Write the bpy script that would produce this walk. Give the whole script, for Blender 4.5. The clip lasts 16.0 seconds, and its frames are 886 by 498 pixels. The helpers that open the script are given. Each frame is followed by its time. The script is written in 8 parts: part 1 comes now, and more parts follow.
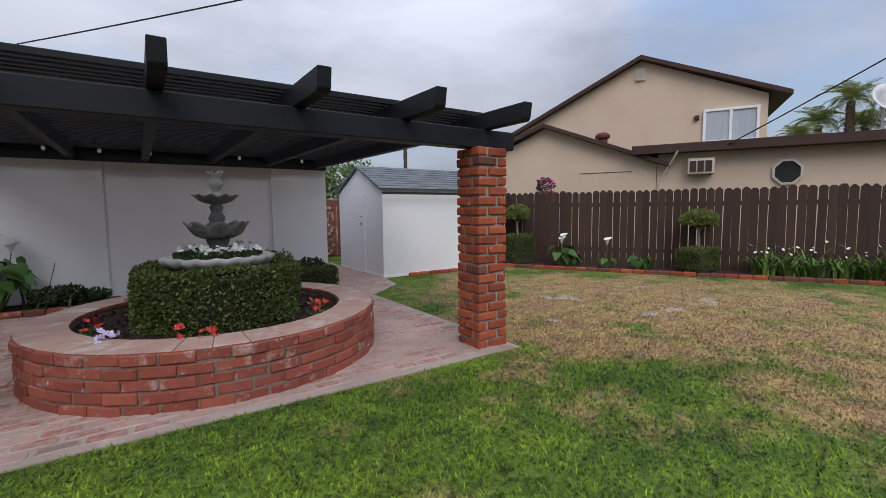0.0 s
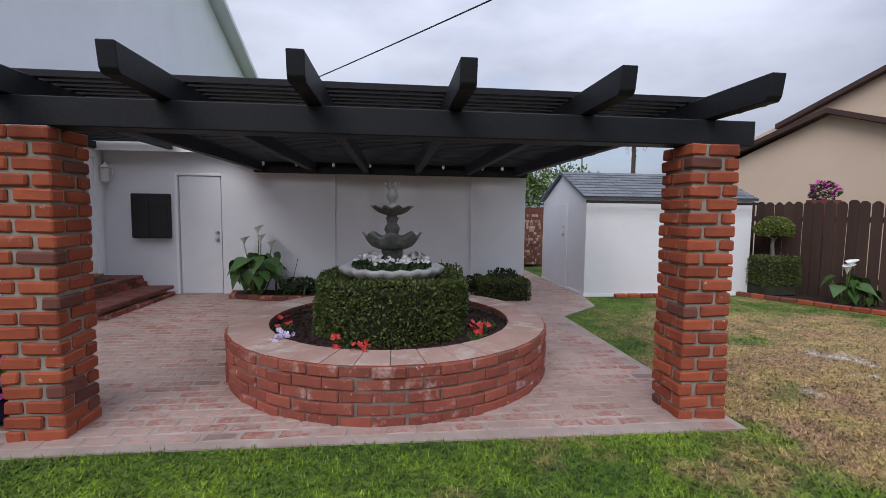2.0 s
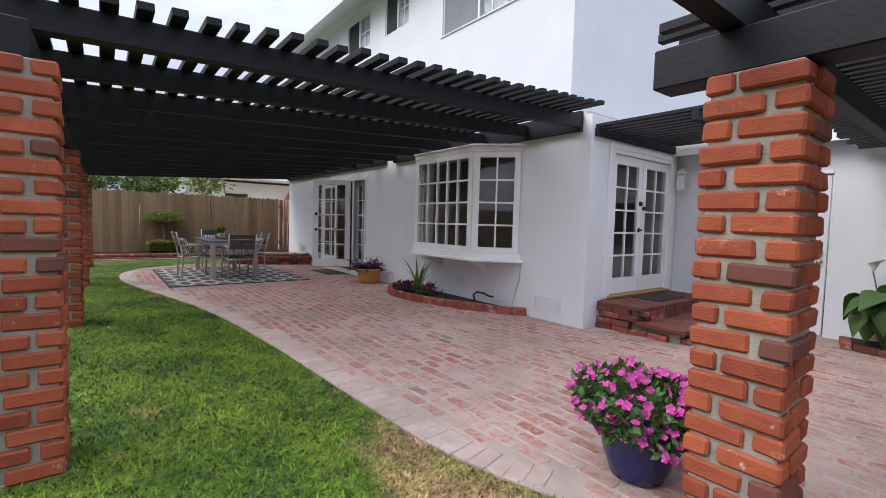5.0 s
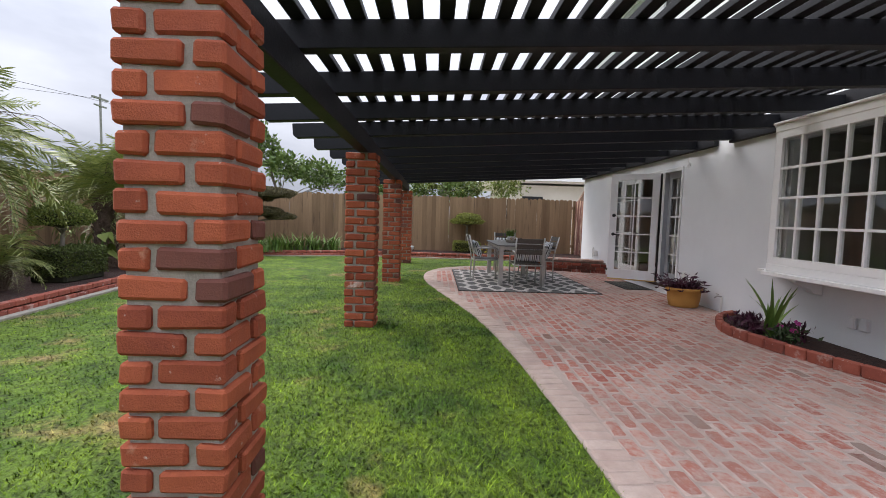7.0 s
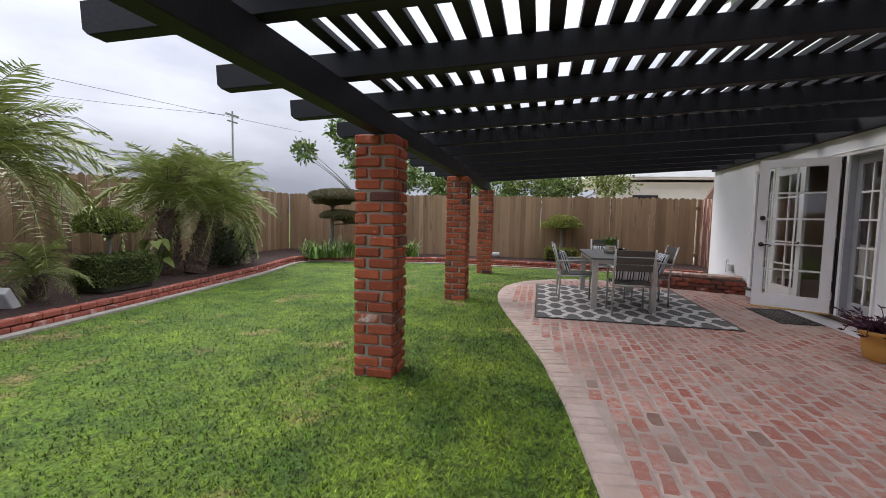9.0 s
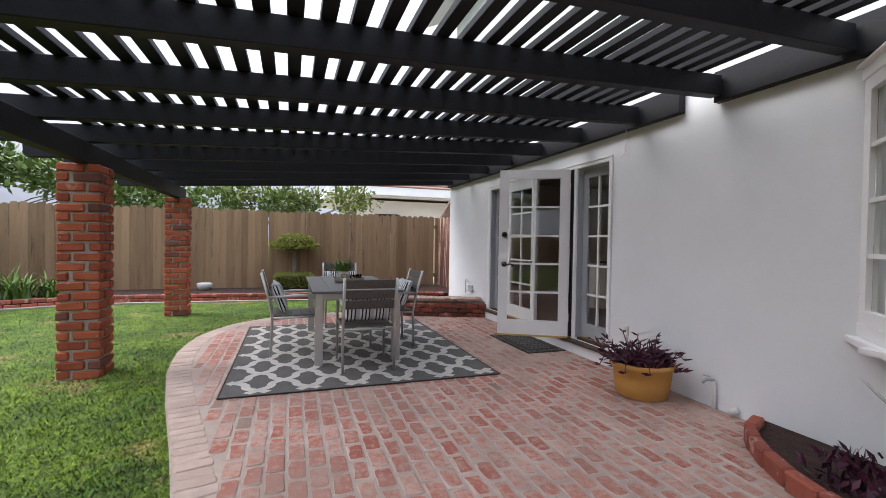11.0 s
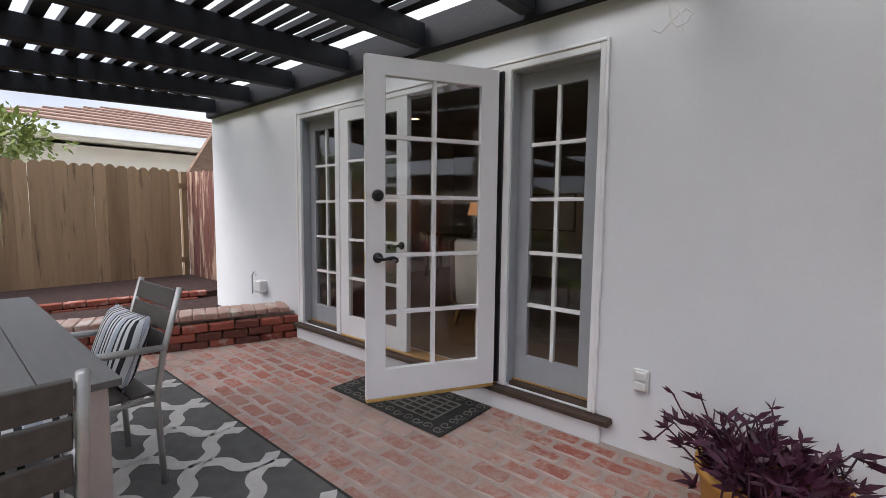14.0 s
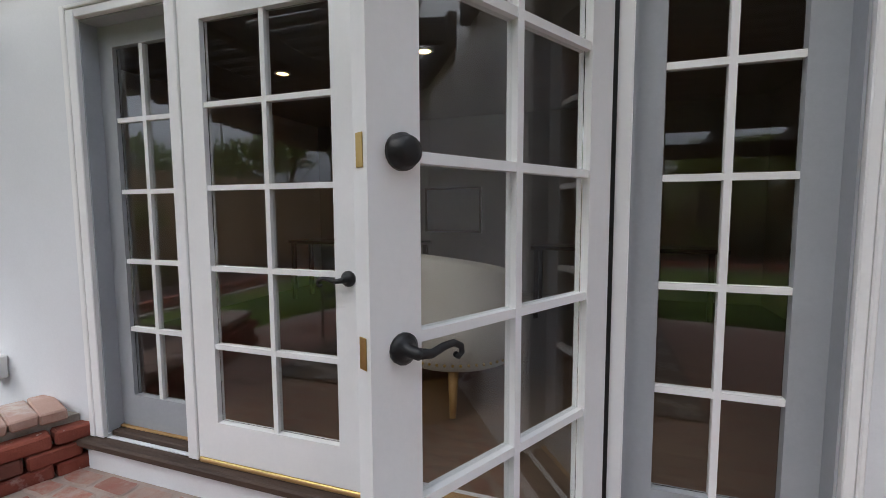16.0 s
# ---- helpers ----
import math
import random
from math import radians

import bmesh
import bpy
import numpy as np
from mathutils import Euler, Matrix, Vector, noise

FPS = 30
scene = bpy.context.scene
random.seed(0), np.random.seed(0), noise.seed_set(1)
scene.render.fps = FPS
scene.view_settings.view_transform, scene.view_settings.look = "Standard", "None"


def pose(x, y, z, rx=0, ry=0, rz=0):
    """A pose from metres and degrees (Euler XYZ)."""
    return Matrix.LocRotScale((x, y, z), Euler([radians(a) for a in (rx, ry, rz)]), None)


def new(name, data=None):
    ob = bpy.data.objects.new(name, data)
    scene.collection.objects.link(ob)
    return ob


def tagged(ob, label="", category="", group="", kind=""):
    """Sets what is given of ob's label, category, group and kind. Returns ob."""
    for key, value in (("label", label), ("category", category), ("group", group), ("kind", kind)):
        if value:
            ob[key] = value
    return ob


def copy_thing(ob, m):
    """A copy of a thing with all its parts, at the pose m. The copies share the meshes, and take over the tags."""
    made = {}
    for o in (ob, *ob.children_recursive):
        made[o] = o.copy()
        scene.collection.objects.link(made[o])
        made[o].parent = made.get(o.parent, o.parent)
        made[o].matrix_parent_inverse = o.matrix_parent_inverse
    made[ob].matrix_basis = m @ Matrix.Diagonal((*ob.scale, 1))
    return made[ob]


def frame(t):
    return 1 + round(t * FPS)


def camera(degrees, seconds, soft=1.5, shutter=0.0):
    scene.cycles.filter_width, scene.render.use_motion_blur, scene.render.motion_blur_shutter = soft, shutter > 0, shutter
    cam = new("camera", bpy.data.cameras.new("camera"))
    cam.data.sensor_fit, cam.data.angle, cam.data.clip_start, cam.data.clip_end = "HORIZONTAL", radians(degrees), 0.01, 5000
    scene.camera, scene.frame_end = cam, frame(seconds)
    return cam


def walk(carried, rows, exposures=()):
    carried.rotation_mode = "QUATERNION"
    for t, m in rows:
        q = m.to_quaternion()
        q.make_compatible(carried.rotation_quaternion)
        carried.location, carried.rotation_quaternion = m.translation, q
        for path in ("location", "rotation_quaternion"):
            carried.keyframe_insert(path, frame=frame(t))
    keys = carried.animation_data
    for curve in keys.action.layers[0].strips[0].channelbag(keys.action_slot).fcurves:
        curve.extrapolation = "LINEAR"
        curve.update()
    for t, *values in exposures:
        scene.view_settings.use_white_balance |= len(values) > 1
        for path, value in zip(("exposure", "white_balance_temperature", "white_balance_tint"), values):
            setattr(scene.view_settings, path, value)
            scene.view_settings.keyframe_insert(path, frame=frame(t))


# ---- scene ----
cam = camera(89.8, 16.0, soft=0.6)
METRES, EYE, TILT, LEAN, TURN = 12.65, 1.30, 0.0, 0.0, -34.2
ROWS = [
    (0.0, 0.0, 0.0, 0.0, -0.05, -5.03, 0.57),
    (0.5, 0.0137, 0.0202, 0.0025, 4.66, -5.16, 0.35),
    (1.0, 0.0164, 0.0364, 0.0026, 10.94, -5.14, 0.01),
    (1.5, 0.0219, 0.0509, 0.0045, 18.44, -4.8, -0.27),
    (2.0, 0.0219, 0.0535, 0.0062, 28.11, -4.38, -0.65),
    (2.5, 0.0177, 0.0507, 0.006, 38.31, -4.17, -1.01),
    (3.0, -0.0007, 0.0447, 0.0024, 48.16, -3.69, -1.23),
    (3.5, -0.0261, 0.0445, -0.0019, 57.45, -3.42, -1.43),
    (4.0, -0.0567, 0.0489, -0.0036, 66.6, -3.41, -1.65),
    (4.5, -0.0863, 0.0464, -0.0037, 75.56, -3.44, -1.75),
    (5.0, -0.1149, 0.0454, -0.0032, 86.62, -3.32, -1.6),
    (7.5, -0.2567, 0.0057, -0.0028, 129.08, -4.38, -1.57),
    (8.0, -0.2881, -0.0049, -0.0006, 133.85, -4.57, -1.41),
    (8.5, -0.3209, -0.0137, 0.0013, 137.53, -4.58, -1.25),
    (9.0, -0.3524, -0.0249, 0.0013, 136.54, -4.18, -1.3),
    (9.5, -0.3885, -0.0384, 0.0005, 129.78, -3.37, -1.48),
    (10.0, -0.4272, -0.053, -0.0004, 120.53, -2.49, -1.47),
    (12.5, -0.6261, -0.1274, -0.0003, 89.09, -1.85, -0.23),
    (13.0, -0.6613, -0.1430, -0.0003, 84.56, -3.35, -0.45),
    (13.5, -0.6970, -0.1534, -0.0005, 80.11, -4.40, -0.70),
    (14.0, -0.7337, -0.1616, 0.0010, 74.93, -4.95, -0.58),
    (14.5, -0.7710, -0.1663, -0.0002, 69.05, -4.70, -0.51),
    (15.0, -0.8098, -0.1695, 0.0002, 63.52, -4.58, -0.29),
    (15.5, -0.8469, -0.1724, -0.0011, 58.31, -4.66, 0.10),
    (16.0, -0.8830, -0.1709, -0.0008, 53.24, -4.92, 0.26),
]
walk(cam, [(t, pose(0, 0, EYE, TILT, LEAN, TURN) @ pose(METRES * x, METRES * y, METRES * z, 90 + pitch, roll, yaw)) for t, x, y, z, yaw, pitch, roll in ROWS],
     [(0.0, 0.16, 6350, 14), (1.5, 0.24, 6300, 15), (3.0, 0.36, 6100, 16), (4.0, 0.70, 6200, 15), (5.0, 0.96, 6350, 14), (7.5, 1.16, 6650, 14), (9.0, 1.12, 6650, 14), (9.5, 1.18, 6600, 14), (10.0, 1.40, 6500, 13), (12.5, 1.44, 6550, 13), (13.0, 1.52, 6550, 13), (14.5, 1.50, 6500, 12), (16.0, 1.74, 6450, 10)])

# ---- world and light ----
SUN_EL, SUN_AZ = 44, 205
world = bpy.data.worlds.new("sky")
scene.world = world
world.use_nodes = True


def build_sky():
    nt = world.node_tree
    nt.nodes.clear()
    out = nt.nodes.new("ShaderNodeOutputWorld")
    bg = nt.nodes.new("ShaderNodeBackground")
    sky = nt.nodes.new("ShaderNodeTexSky")
    sky.sky_type, sky.sun_disc = "NISHITA", False
    sky.sun_elevation, sky.sun_rotation = radians(SUN_EL), radians(SUN_AZ)
    sky.dust_density = 2.0
    co = nt.nodes.new("ShaderNodeTexCoord")
    mp = nt.nodes.new("ShaderNodeMapping")
    mp.inputs["Scale"].default_value = (1.0, 1.0, 2.6)
    big = nt.nodes.new("ShaderNodeTexNoise")
    big.inputs["Scale"].default_value, big.inputs["Detail"].default_value = 1.7, 6
    big.inputs["Roughness"].default_value = 0.52
    tone = nt.nodes.new("ShaderNodeValToRGB")
    e = tone.color_ramp.elements
    e[0].position, e[0].color = 0.34, (4.4, 4.9, 5.9, 1)
    e[1].position, e[1].color = 0.64, (8.0, 8.6, 9.7, 1)
    gap = nt.nodes.new("ShaderNodeTexNoise")
    gap.inputs["Scale"].default_value, gap.inputs["Detail"].default_value = 1.1, 5
    gr = nt.nodes.new("ShaderNodeValToRGB")
    gr.color_ramp.elements[0].position, gr.color_ramp.elements[0].color = 0.60, (1, 1, 1, 1)
    gr.color_ramp.elements[1].position, gr.color_ramp.elements[1].color = 0.72, (0.35, 0.35, 0.35, 1)
    mix = nt.nodes.new("ShaderNodeMixRGB")
    # a break in the cloud low over the neighbouring house
    dot = nt.nodes.new("ShaderNodeVectorMath")
    dot.operation = "DOT_PRODUCT"
    dot.inputs[1].default_value = Vector((1.10, 0.47, 0.40)).normalized()
    nt.links.new(co.outputs["Generated"], dot.inputs[0])
    near = nt.nodes.new("ShaderNodeMapRange")
    near.inputs["From Min"].default_value, near.inputs["From Max"].default_value, near.inputs["To Max"].default_value = 0.94, 0.99, 0.27
    nt.links.new(dot.outputs["Value"], near.inputs["Value"])
    opened = nt.nodes.new("ShaderNodeMath")
    opened.operation = "ADD"
    nt.links.new(near.outputs[0], opened.inputs[1])
    nt.links.new(co.outputs["Generated"], mp.inputs["Vector"])
    nt.links.new(mp.outputs["Vector"], big.inputs["Vector"])
    nt.links.new(mp.outputs["Vector"], gap.inputs["Vector"])
    nt.links.new(big.outputs["Fac"], tone.inputs["Fac"])
    nt.links.new(gap.outputs["Fac"], opened.inputs[0])
    nt.links.new(opened.outputs[0], gr.inputs["Fac"])
    nt.links.new(gr.outputs["Color"], mix.inputs["Fac"])
    clear = nt.nodes.new("ShaderNodeVectorMath")
    clear.operation = "SCALE"
    clear.inputs["Scale"].default_value = 2.2
    nt.links.new(sky.outputs["Color"], clear.inputs[0])
    nt.links.new(clear.outputs[0], mix.inputs["Color1"])
    nt.links.new(tone.outputs["Color"], mix.inputs["Color2"])
    # an overcast sky is brighter overhead than at the horizon
    sep = nt.nodes.new("ShaderNodeSeparateXYZ")
    nt.links.new(co.outputs["Generated"], sep.inputs[0])
    lift = nt.nodes.new("ShaderNodeMapRange")
    lift.inputs["To Min"].default_value, lift.inputs["To Max"].default_value = 0.84, 4.0
    nt.links.new(sep.outputs["Z"], lift.inputs["Value"])
    vec = nt.nodes.new("ShaderNodeVectorMath")
    vec.operation = "SCALE"
    nt.links.new(mix.outputs["Color"], vec.inputs[0])
    nt.links.new(lift.outputs[0], vec.inputs["Scale"])
    # and duller away from the veiled sun
    side = nt.nodes.new("ShaderNodeMapRange")
    side.inputs["From Min"].default_value, side.inputs["From Max"].default_value = -0.9, 0.5
    side.inputs["To Min"].default_value, side.inputs["To Max"].default_value = 0.66, 0.77
    nt.links.new(sep.outputs["X"], side.inputs["Value"])
    dull = nt.nodes.new("ShaderNodeVectorMath")
    dull.operation = "SCALE"
    nt.links.new(vec.outputs[0], dull.inputs[0])
    nt.links.new(side.outputs[0], dull.inputs["Scale"])
    nt.links.new(dull.outputs[0], bg.inputs["Color"])
    bg.inputs["Strength"].default_value = 0.056
    nt.links.new(bg.outputs["Background"], out.inputs["Surface"])


build_sky()
sun = new("sun", bpy.data.lights.new("sun", "SUN"))
sun.data.energy, sun.data.angle, sun.data.color = 1.25, radians(38), (1.0, 0.96, 0.9)
sun.matrix_world = pose(0, 0, 30, 90 - SUN_EL, 0, 180 - SUN_AZ)

# ---- helpers of this scene ----
def rnd(a, b):
    return random.uniform(a, b)


def part(name, bm, material, parent=None, label="", smooth=False):
    """One mesh object from a bmesh, under a thing or a part."""
    me = bpy.data.meshes.new(name)
    bm.normal_update()
    bm.to_mesh(me)
    bm.free()
    me.materials.append(material)
    if smooth:
        me.polygons.foreach_set("use_smooth", [True] * len(me.polygons))
    ob = new(name, me)
    ob.parent = parent
    if label:
        ob["label"] = label
    return ob


def thing(name, label, category, group="", kind="", at=None):
    ob = new(name)
    ob.empty_display_size = 0.1
    if at is not None:
        ob.matrix_basis = at
    return tagged(ob, label, category, group, kind)


def piece(name, me, parent, m):
    ob = new(name, me)
    ob.parent = parent
    ob.matrix_basis = m
    return ob


def box(bm, x0, y0, z0, x1, y1, z1, m=None):
    v = [bm.verts.new((x, y, z)) for z in (z0, z1) for y in (y0, y1) for x in (x0, x1)]
    for f in ((0, 2, 3, 1), (4, 5, 7, 6), (0, 1, 5, 4), (2, 6, 7, 3), (0, 4, 6, 2), (1, 3, 7, 5)):
        bm.faces.new([v[i] for i in f])
    if m is not None:
        bmesh.ops.transform(bm, matrix=m, verts=v)
    return v


def boxes(*rows):
    bm = bmesh.new()
    for r in rows:
        box(bm, *r)
    return bm


def soft(bm, w, seg=1):
    bmesh.ops.bevel(bm, geom=list(bm.edges), offset=w, segments=seg, profile=0.5, affect="EDGES")
    return bm


def prism(bm, pts, z0, z1, m=None):
    """An upright prism over a plan outline."""
    a = [bm.verts.new((p[0], p[1], z0)) for p in pts]
    b = [bm.verts.new((p[0], p[1], z1)) for p in pts]
    n = len(pts)
    bm.faces.new(a[::-1])
    bm.faces.new(b)
    for i in range(n):
        bm.faces.new((a[i], a[(i + 1) % n], b[(i + 1) % n], b[i]))
    if m is not None:
        bmesh.ops.transform(bm, matrix=m, verts=a + b)
    return a + b


def tube(bm, pts, radii, seg=8, cap=True):
    """A round bar along a line of points."""
    pts = [Vector(p) for p in pts]
    if not isinstance(radii, (list, tuple)):
        radii = [radii] * len(pts)
    rings = []
    side = None
    for i, p in enumerate(pts):
        d = (pts[min(i + 1, len(pts) - 1)] - pts[max(i - 1, 0)]).normalized()
        if side is None:
            side = d.orthogonal().normalized()
        side = (side - d * side.dot(d)).normalized()
        up = d.cross(side)
        rings.append([bm.verts.new(p + radii[i] * (math.cos(a) * side + math.sin(a) * up)) for a in [2 * math.pi * k / seg for k in range(seg)]])
    for a, b in zip(rings, rings[1:]):
        for k in range(seg):
            bm.faces.new((a[k], a[(k + 1) % seg], b[(k + 1) % seg], b[k]))
    if cap:
        bm.faces.new(rings[0][::-1])
        bm.faces.new(rings[-1])
    return bm


def lathe(bm, profile, seg=32, wave=None):
    """A turned body round z from (radius, height) rows; wave(i, angle) scales a row's radius and lifts it."""
    rings = []
    for i, (r, z) in enumerate(profile):
        ring = []
        for k in range(seg):
            a = 2 * math.pi * k / seg
            s, dz = wave(i, a) if wave else (1, 0)
            ring.append(bm.verts.new((r * s * math.cos(a), r * s * math.sin(a), z + dz)))
        rings.append(ring)
    for a, b in zip(rings, rings[1:]):
        for k in range(seg):
            bm.faces.new((a[k], a[(k + 1) % seg], b[(k + 1) % seg], b[k]))
    bm.faces.new(rings[0][::-1])
    bm.faces.new(rings[-1])
    return bm


def along_x(bm, x0, x1, z0, z1, y0, y1, holes=()):
    """A wall along x with openings (xa, xb, za, zb) through it."""
    xs = sorted({x0, x1, *[h[0] for h in holes], *[h[1] for h in holes]})
    for a, b in zip(xs, xs[1:]):
        mid = (a + b) / 2
        cuts = sorted((h[2], h[3]) for h in holes if h[0] < mid < h[1])
        z = z0
        for za, zb in cuts:
            if za > z:
                box(bm, a, y0, z, b, y1, za)
            z = zb
        if z < z1:
            box(bm, a, y0, z, b, y1, z1)
    return bm


def mesh_of(name, verts, faces, material):
    """A mesh from numpy arrays: verts (n, 3), faces (m, 3 or 4)."""
    me = bpy.data.meshes.new(name)
    k = faces.shape[1]
    me.vertices.add(len(verts))
    me.vertices.foreach_set("co", np.asarray(verts, dtype=np.float32).ravel())
    me.loops.add(faces.size)
    me.loops.foreach_set("vertex_index", faces.astype(np.int32).ravel())
    me.polygons.add(len(faces))
    me.polygons.foreach_set("loop_start", np.arange(0, faces.size, k, dtype=np.int32))
    me.update(calc_edges=True)
    me.materials.append(material)
    return me


def inside(poly, x, y):
    """Which of the points lie inside the outline."""
    x, y = np.asarray(x, float), np.asarray(y, float)
    hit = np.zeros(x.shape, bool)
    for (x0, y0), (x1, y1) in zip(poly, poly[1:] + poly[:1]):
        if y0 == y1:
            continue
        c = ((y0 > y) != (y1 > y)) & (x < (x1 - x0) * (y - y0) / (y1 - y0) + x0)
        hit ^= c
    return hit

def bent(pts, n=10):
    """A smooth line through plan points."""
    P = [Vector((p[0], p[1], 0)) for p in pts]
    out = []
    for i in range(len(P) - 1):
        p0, p1, p2, p3 = P[max(i - 1, 0)], P[i], P[i + 1], P[min(i + 2, len(P) - 1)]
        for k in range(n):
            t = k / n
            out.append(0.5 * ((2 * p1) + (p2 - p0) * t + (2 * p0 - 5 * p1 + 4 * p2 - p3) * t * t + (3 * p1 - p0 - 3 * p2 + p3) * t ** 3))
    out.append(P[-1])
    return [(p.x, p.y) for p in out]


# ---- materials ----
def surface(name, a, b, scale=6.0, rough=0.8, bump=0.2, fine=60.0, metal=0.0, spread=0.0, islands=False, third=None, third_at=0.62, stretch=None, spec=0.4, gap=0.25, bump_dist=0.01, dirt=None, specks=None):
    """A surface between two tones: broad blotches, fine grain and relief; spread: how far single pieces differ; third: a tone of stains."""
    m = bpy.data.materials.new(name)
    m.use_nodes = True
    nt = m.node_tree
    p = nt.nodes["Principled BSDF"]
    co = nt.nodes.new("ShaderNodeTexCoord")
    vec = co.outputs["Object"]
    if stretch:
        mp = nt.nodes.new("ShaderNodeMapping")
        mp.inputs["Scale"].default_value = stretch
        nt.links.new(vec, mp.inputs["Vector"])
        vec = mp.outputs["Vector"]
    pick = None
    if spread or islands:
        info = nt.nodes.new("ShaderNodeNewGeometry" if islands else "ShaderNodeObjectInfo")
        pick = info.outputs["Random Per Island" if islands else "Random"]
        shift = nt.nodes.new("ShaderNodeVectorMath")
        shift.operation = "MULTIPLY_ADD"
        shift.inputs[1].default_value = (1, 1, 1)
        comb = nt.nodes.new("ShaderNodeMath")
        comb.operation = "MULTIPLY"
        comb.inputs[1].default_value = 37.0
        nt.links.new(pick, comb.inputs[0])
        nt.links.new(vec, shift.inputs[0])
        nt.links.new(comb.outputs[0], shift.inputs[2])
        vec = shift.outputs[0]

    def noise_node(s, detail, r=0.6):
        n = nt.nodes.new("ShaderNodeTexNoise")
        n.inputs["Scale"].default_value, n.inputs["Detail"].default_value, n.inputs["Roughness"].default_value = s, detail, r
        nt.links.new(vec, n.inputs["Vector"])
        return n

    broad, grain = noise_node(scale, 5), noise_node(fine, 4, 0.7)
    add = nt.nodes.new("ShaderNodeMath")
    add.operation = "MULTIPLY_ADD"
    add.inputs[1].default_value = 0.45
    nt.links.new(grain.outputs["Fac"], add.inputs[0])
    nt.links.new(broad.outputs["Fac"], add.inputs[2])
    rng = nt.nodes.new("ShaderNodeMapRange")
    rng.inputs["From Min"].default_value, rng.inputs["From Max"].default_value = 0.725 - gap, 0.725 + gap
    nt.links.new(add.outputs[0], rng.inputs["Value"])
    fac = rng.outputs[0]
    if pick is not None and spread:
        mixf = nt.nodes.new("ShaderNodeMix")
        mixf.inputs["Factor"].default_value = spread
        nt.links.new(fac, mixf.inputs[2])
        nt.links.new(pick, mixf.inputs[3])
        fac = mixf.outputs[0]
    ramp = nt.nodes.new("ShaderNodeValToRGB")
    ramp.color_ramp.elements[0].color, ramp.color_ramp.elements[1].color = (*a, 1), (*b, 1)
    nt.links.new(fac, ramp.inputs["Fac"])
    col = ramp.outputs["Color"]
    if third:
        st = noise_node(scale * 0.37 + 1.3, 6, 0.65)
        cut = nt.nodes.new("ShaderNodeValToRGB")
        cut.color_ramp.elements[0].position, cut.color_ramp.elements[1].position = third_at, min(third_at + 0.12, 1)
        nt.links.new(st.outputs["Fac"], cut.inputs["Fac"])
        mx = nt.nodes.new("ShaderNodeMixRGB")
        mx.inputs["Color2"].default_value = (*third, 1)
        nt.links.new(cut.outputs["Color"], mx.inputs["Fac"])
        nt.links.new(col, mx.inputs["Color1"])
        col = mx.outputs["Color"]
    if specks:
        # crumbs and smears of mortar left on the face
        sn = noise_node(22, 5, 0.6)
        sr = nt.nodes.new("ShaderNodeMapRange")
        sr.inputs["From Min"].default_value, sr.inputs["From Max"].default_value, sr.inputs["To Max"].default_value = 0.66, 0.73, 0.75
        nt.links.new(sn.outputs["Fac"], sr.inputs["Value"])
        sm = nt.nodes.new("ShaderNodeMixRGB")
        sm.inputs["Color2"].default_value = (*specks, 1)
        nt.links.new(sr.outputs[0], sm.inputs["Fac"])
        nt.links.new(col, sm.inputs["Color1"])
        col = sm.outputs["Color"]
    if dirt:
        # grime in large patches that run on over the single pieces
        geo = nt.nodes.new("ShaderNodeNewGeometry")
        dn = nt.nodes.new("ShaderNodeTexNoise")
        dn.inputs["Scale"].default_value, dn.inputs["Detail"].default_value, dn.inputs["Roughness"].default_value = dirt[1], 7, 0.72
        nt.links.new(geo.outputs["Position"], dn.inputs["Vector"])
        dr = nt.nodes.new("ShaderNodeMapRange")
        dr.inputs["From Min"].default_value, dr.inputs["From Max"].default_value, dr.inputs["To Max"].default_value = dirt[2], dirt[2] + 0.2, dirt[3]
        nt.links.new(dn.outputs["Fac"], dr.inputs["Value"])
        dm = nt.nodes.new("ShaderNodeMixRGB")
        dm.inputs["Color2"].default_value = (*dirt[0], 1)
        nt.links.new(dr.outputs[0], dm.inputs["Fac"])
        nt.links.new(col, dm.inputs["Color1"])
        col = dm.outputs["Color"]
    nt.links.new(col, p.inputs["Base Color"])
    p.inputs["Metallic"].default_value = metal
    p.inputs["Specular IOR Level"].default_value = spec
    rr = nt.nodes.new("ShaderNodeMapRange")
    rr.inputs["To Min"].default_value, rr.inputs["To Max"].default_value = max(rough - 0.1, 0.03), min(rough + 0.1, 1)
    nt.links.new(broad.outputs["Fac"], rr.inputs["Value"])
    nt.links.new(rr.outputs[0], p.inputs["Roughness"])
    if bump:
        bp = nt.nodes.new("ShaderNodeBump")
        bp.inputs["Strength"].default_value, bp.inputs["Distance"].default_value = bump, bump_dist
        nt.links.new(add.outputs[0], bp.inputs["Height"])
        nt.links.new(bp.outputs["Normal"], p.inputs["Normal"])
    return m


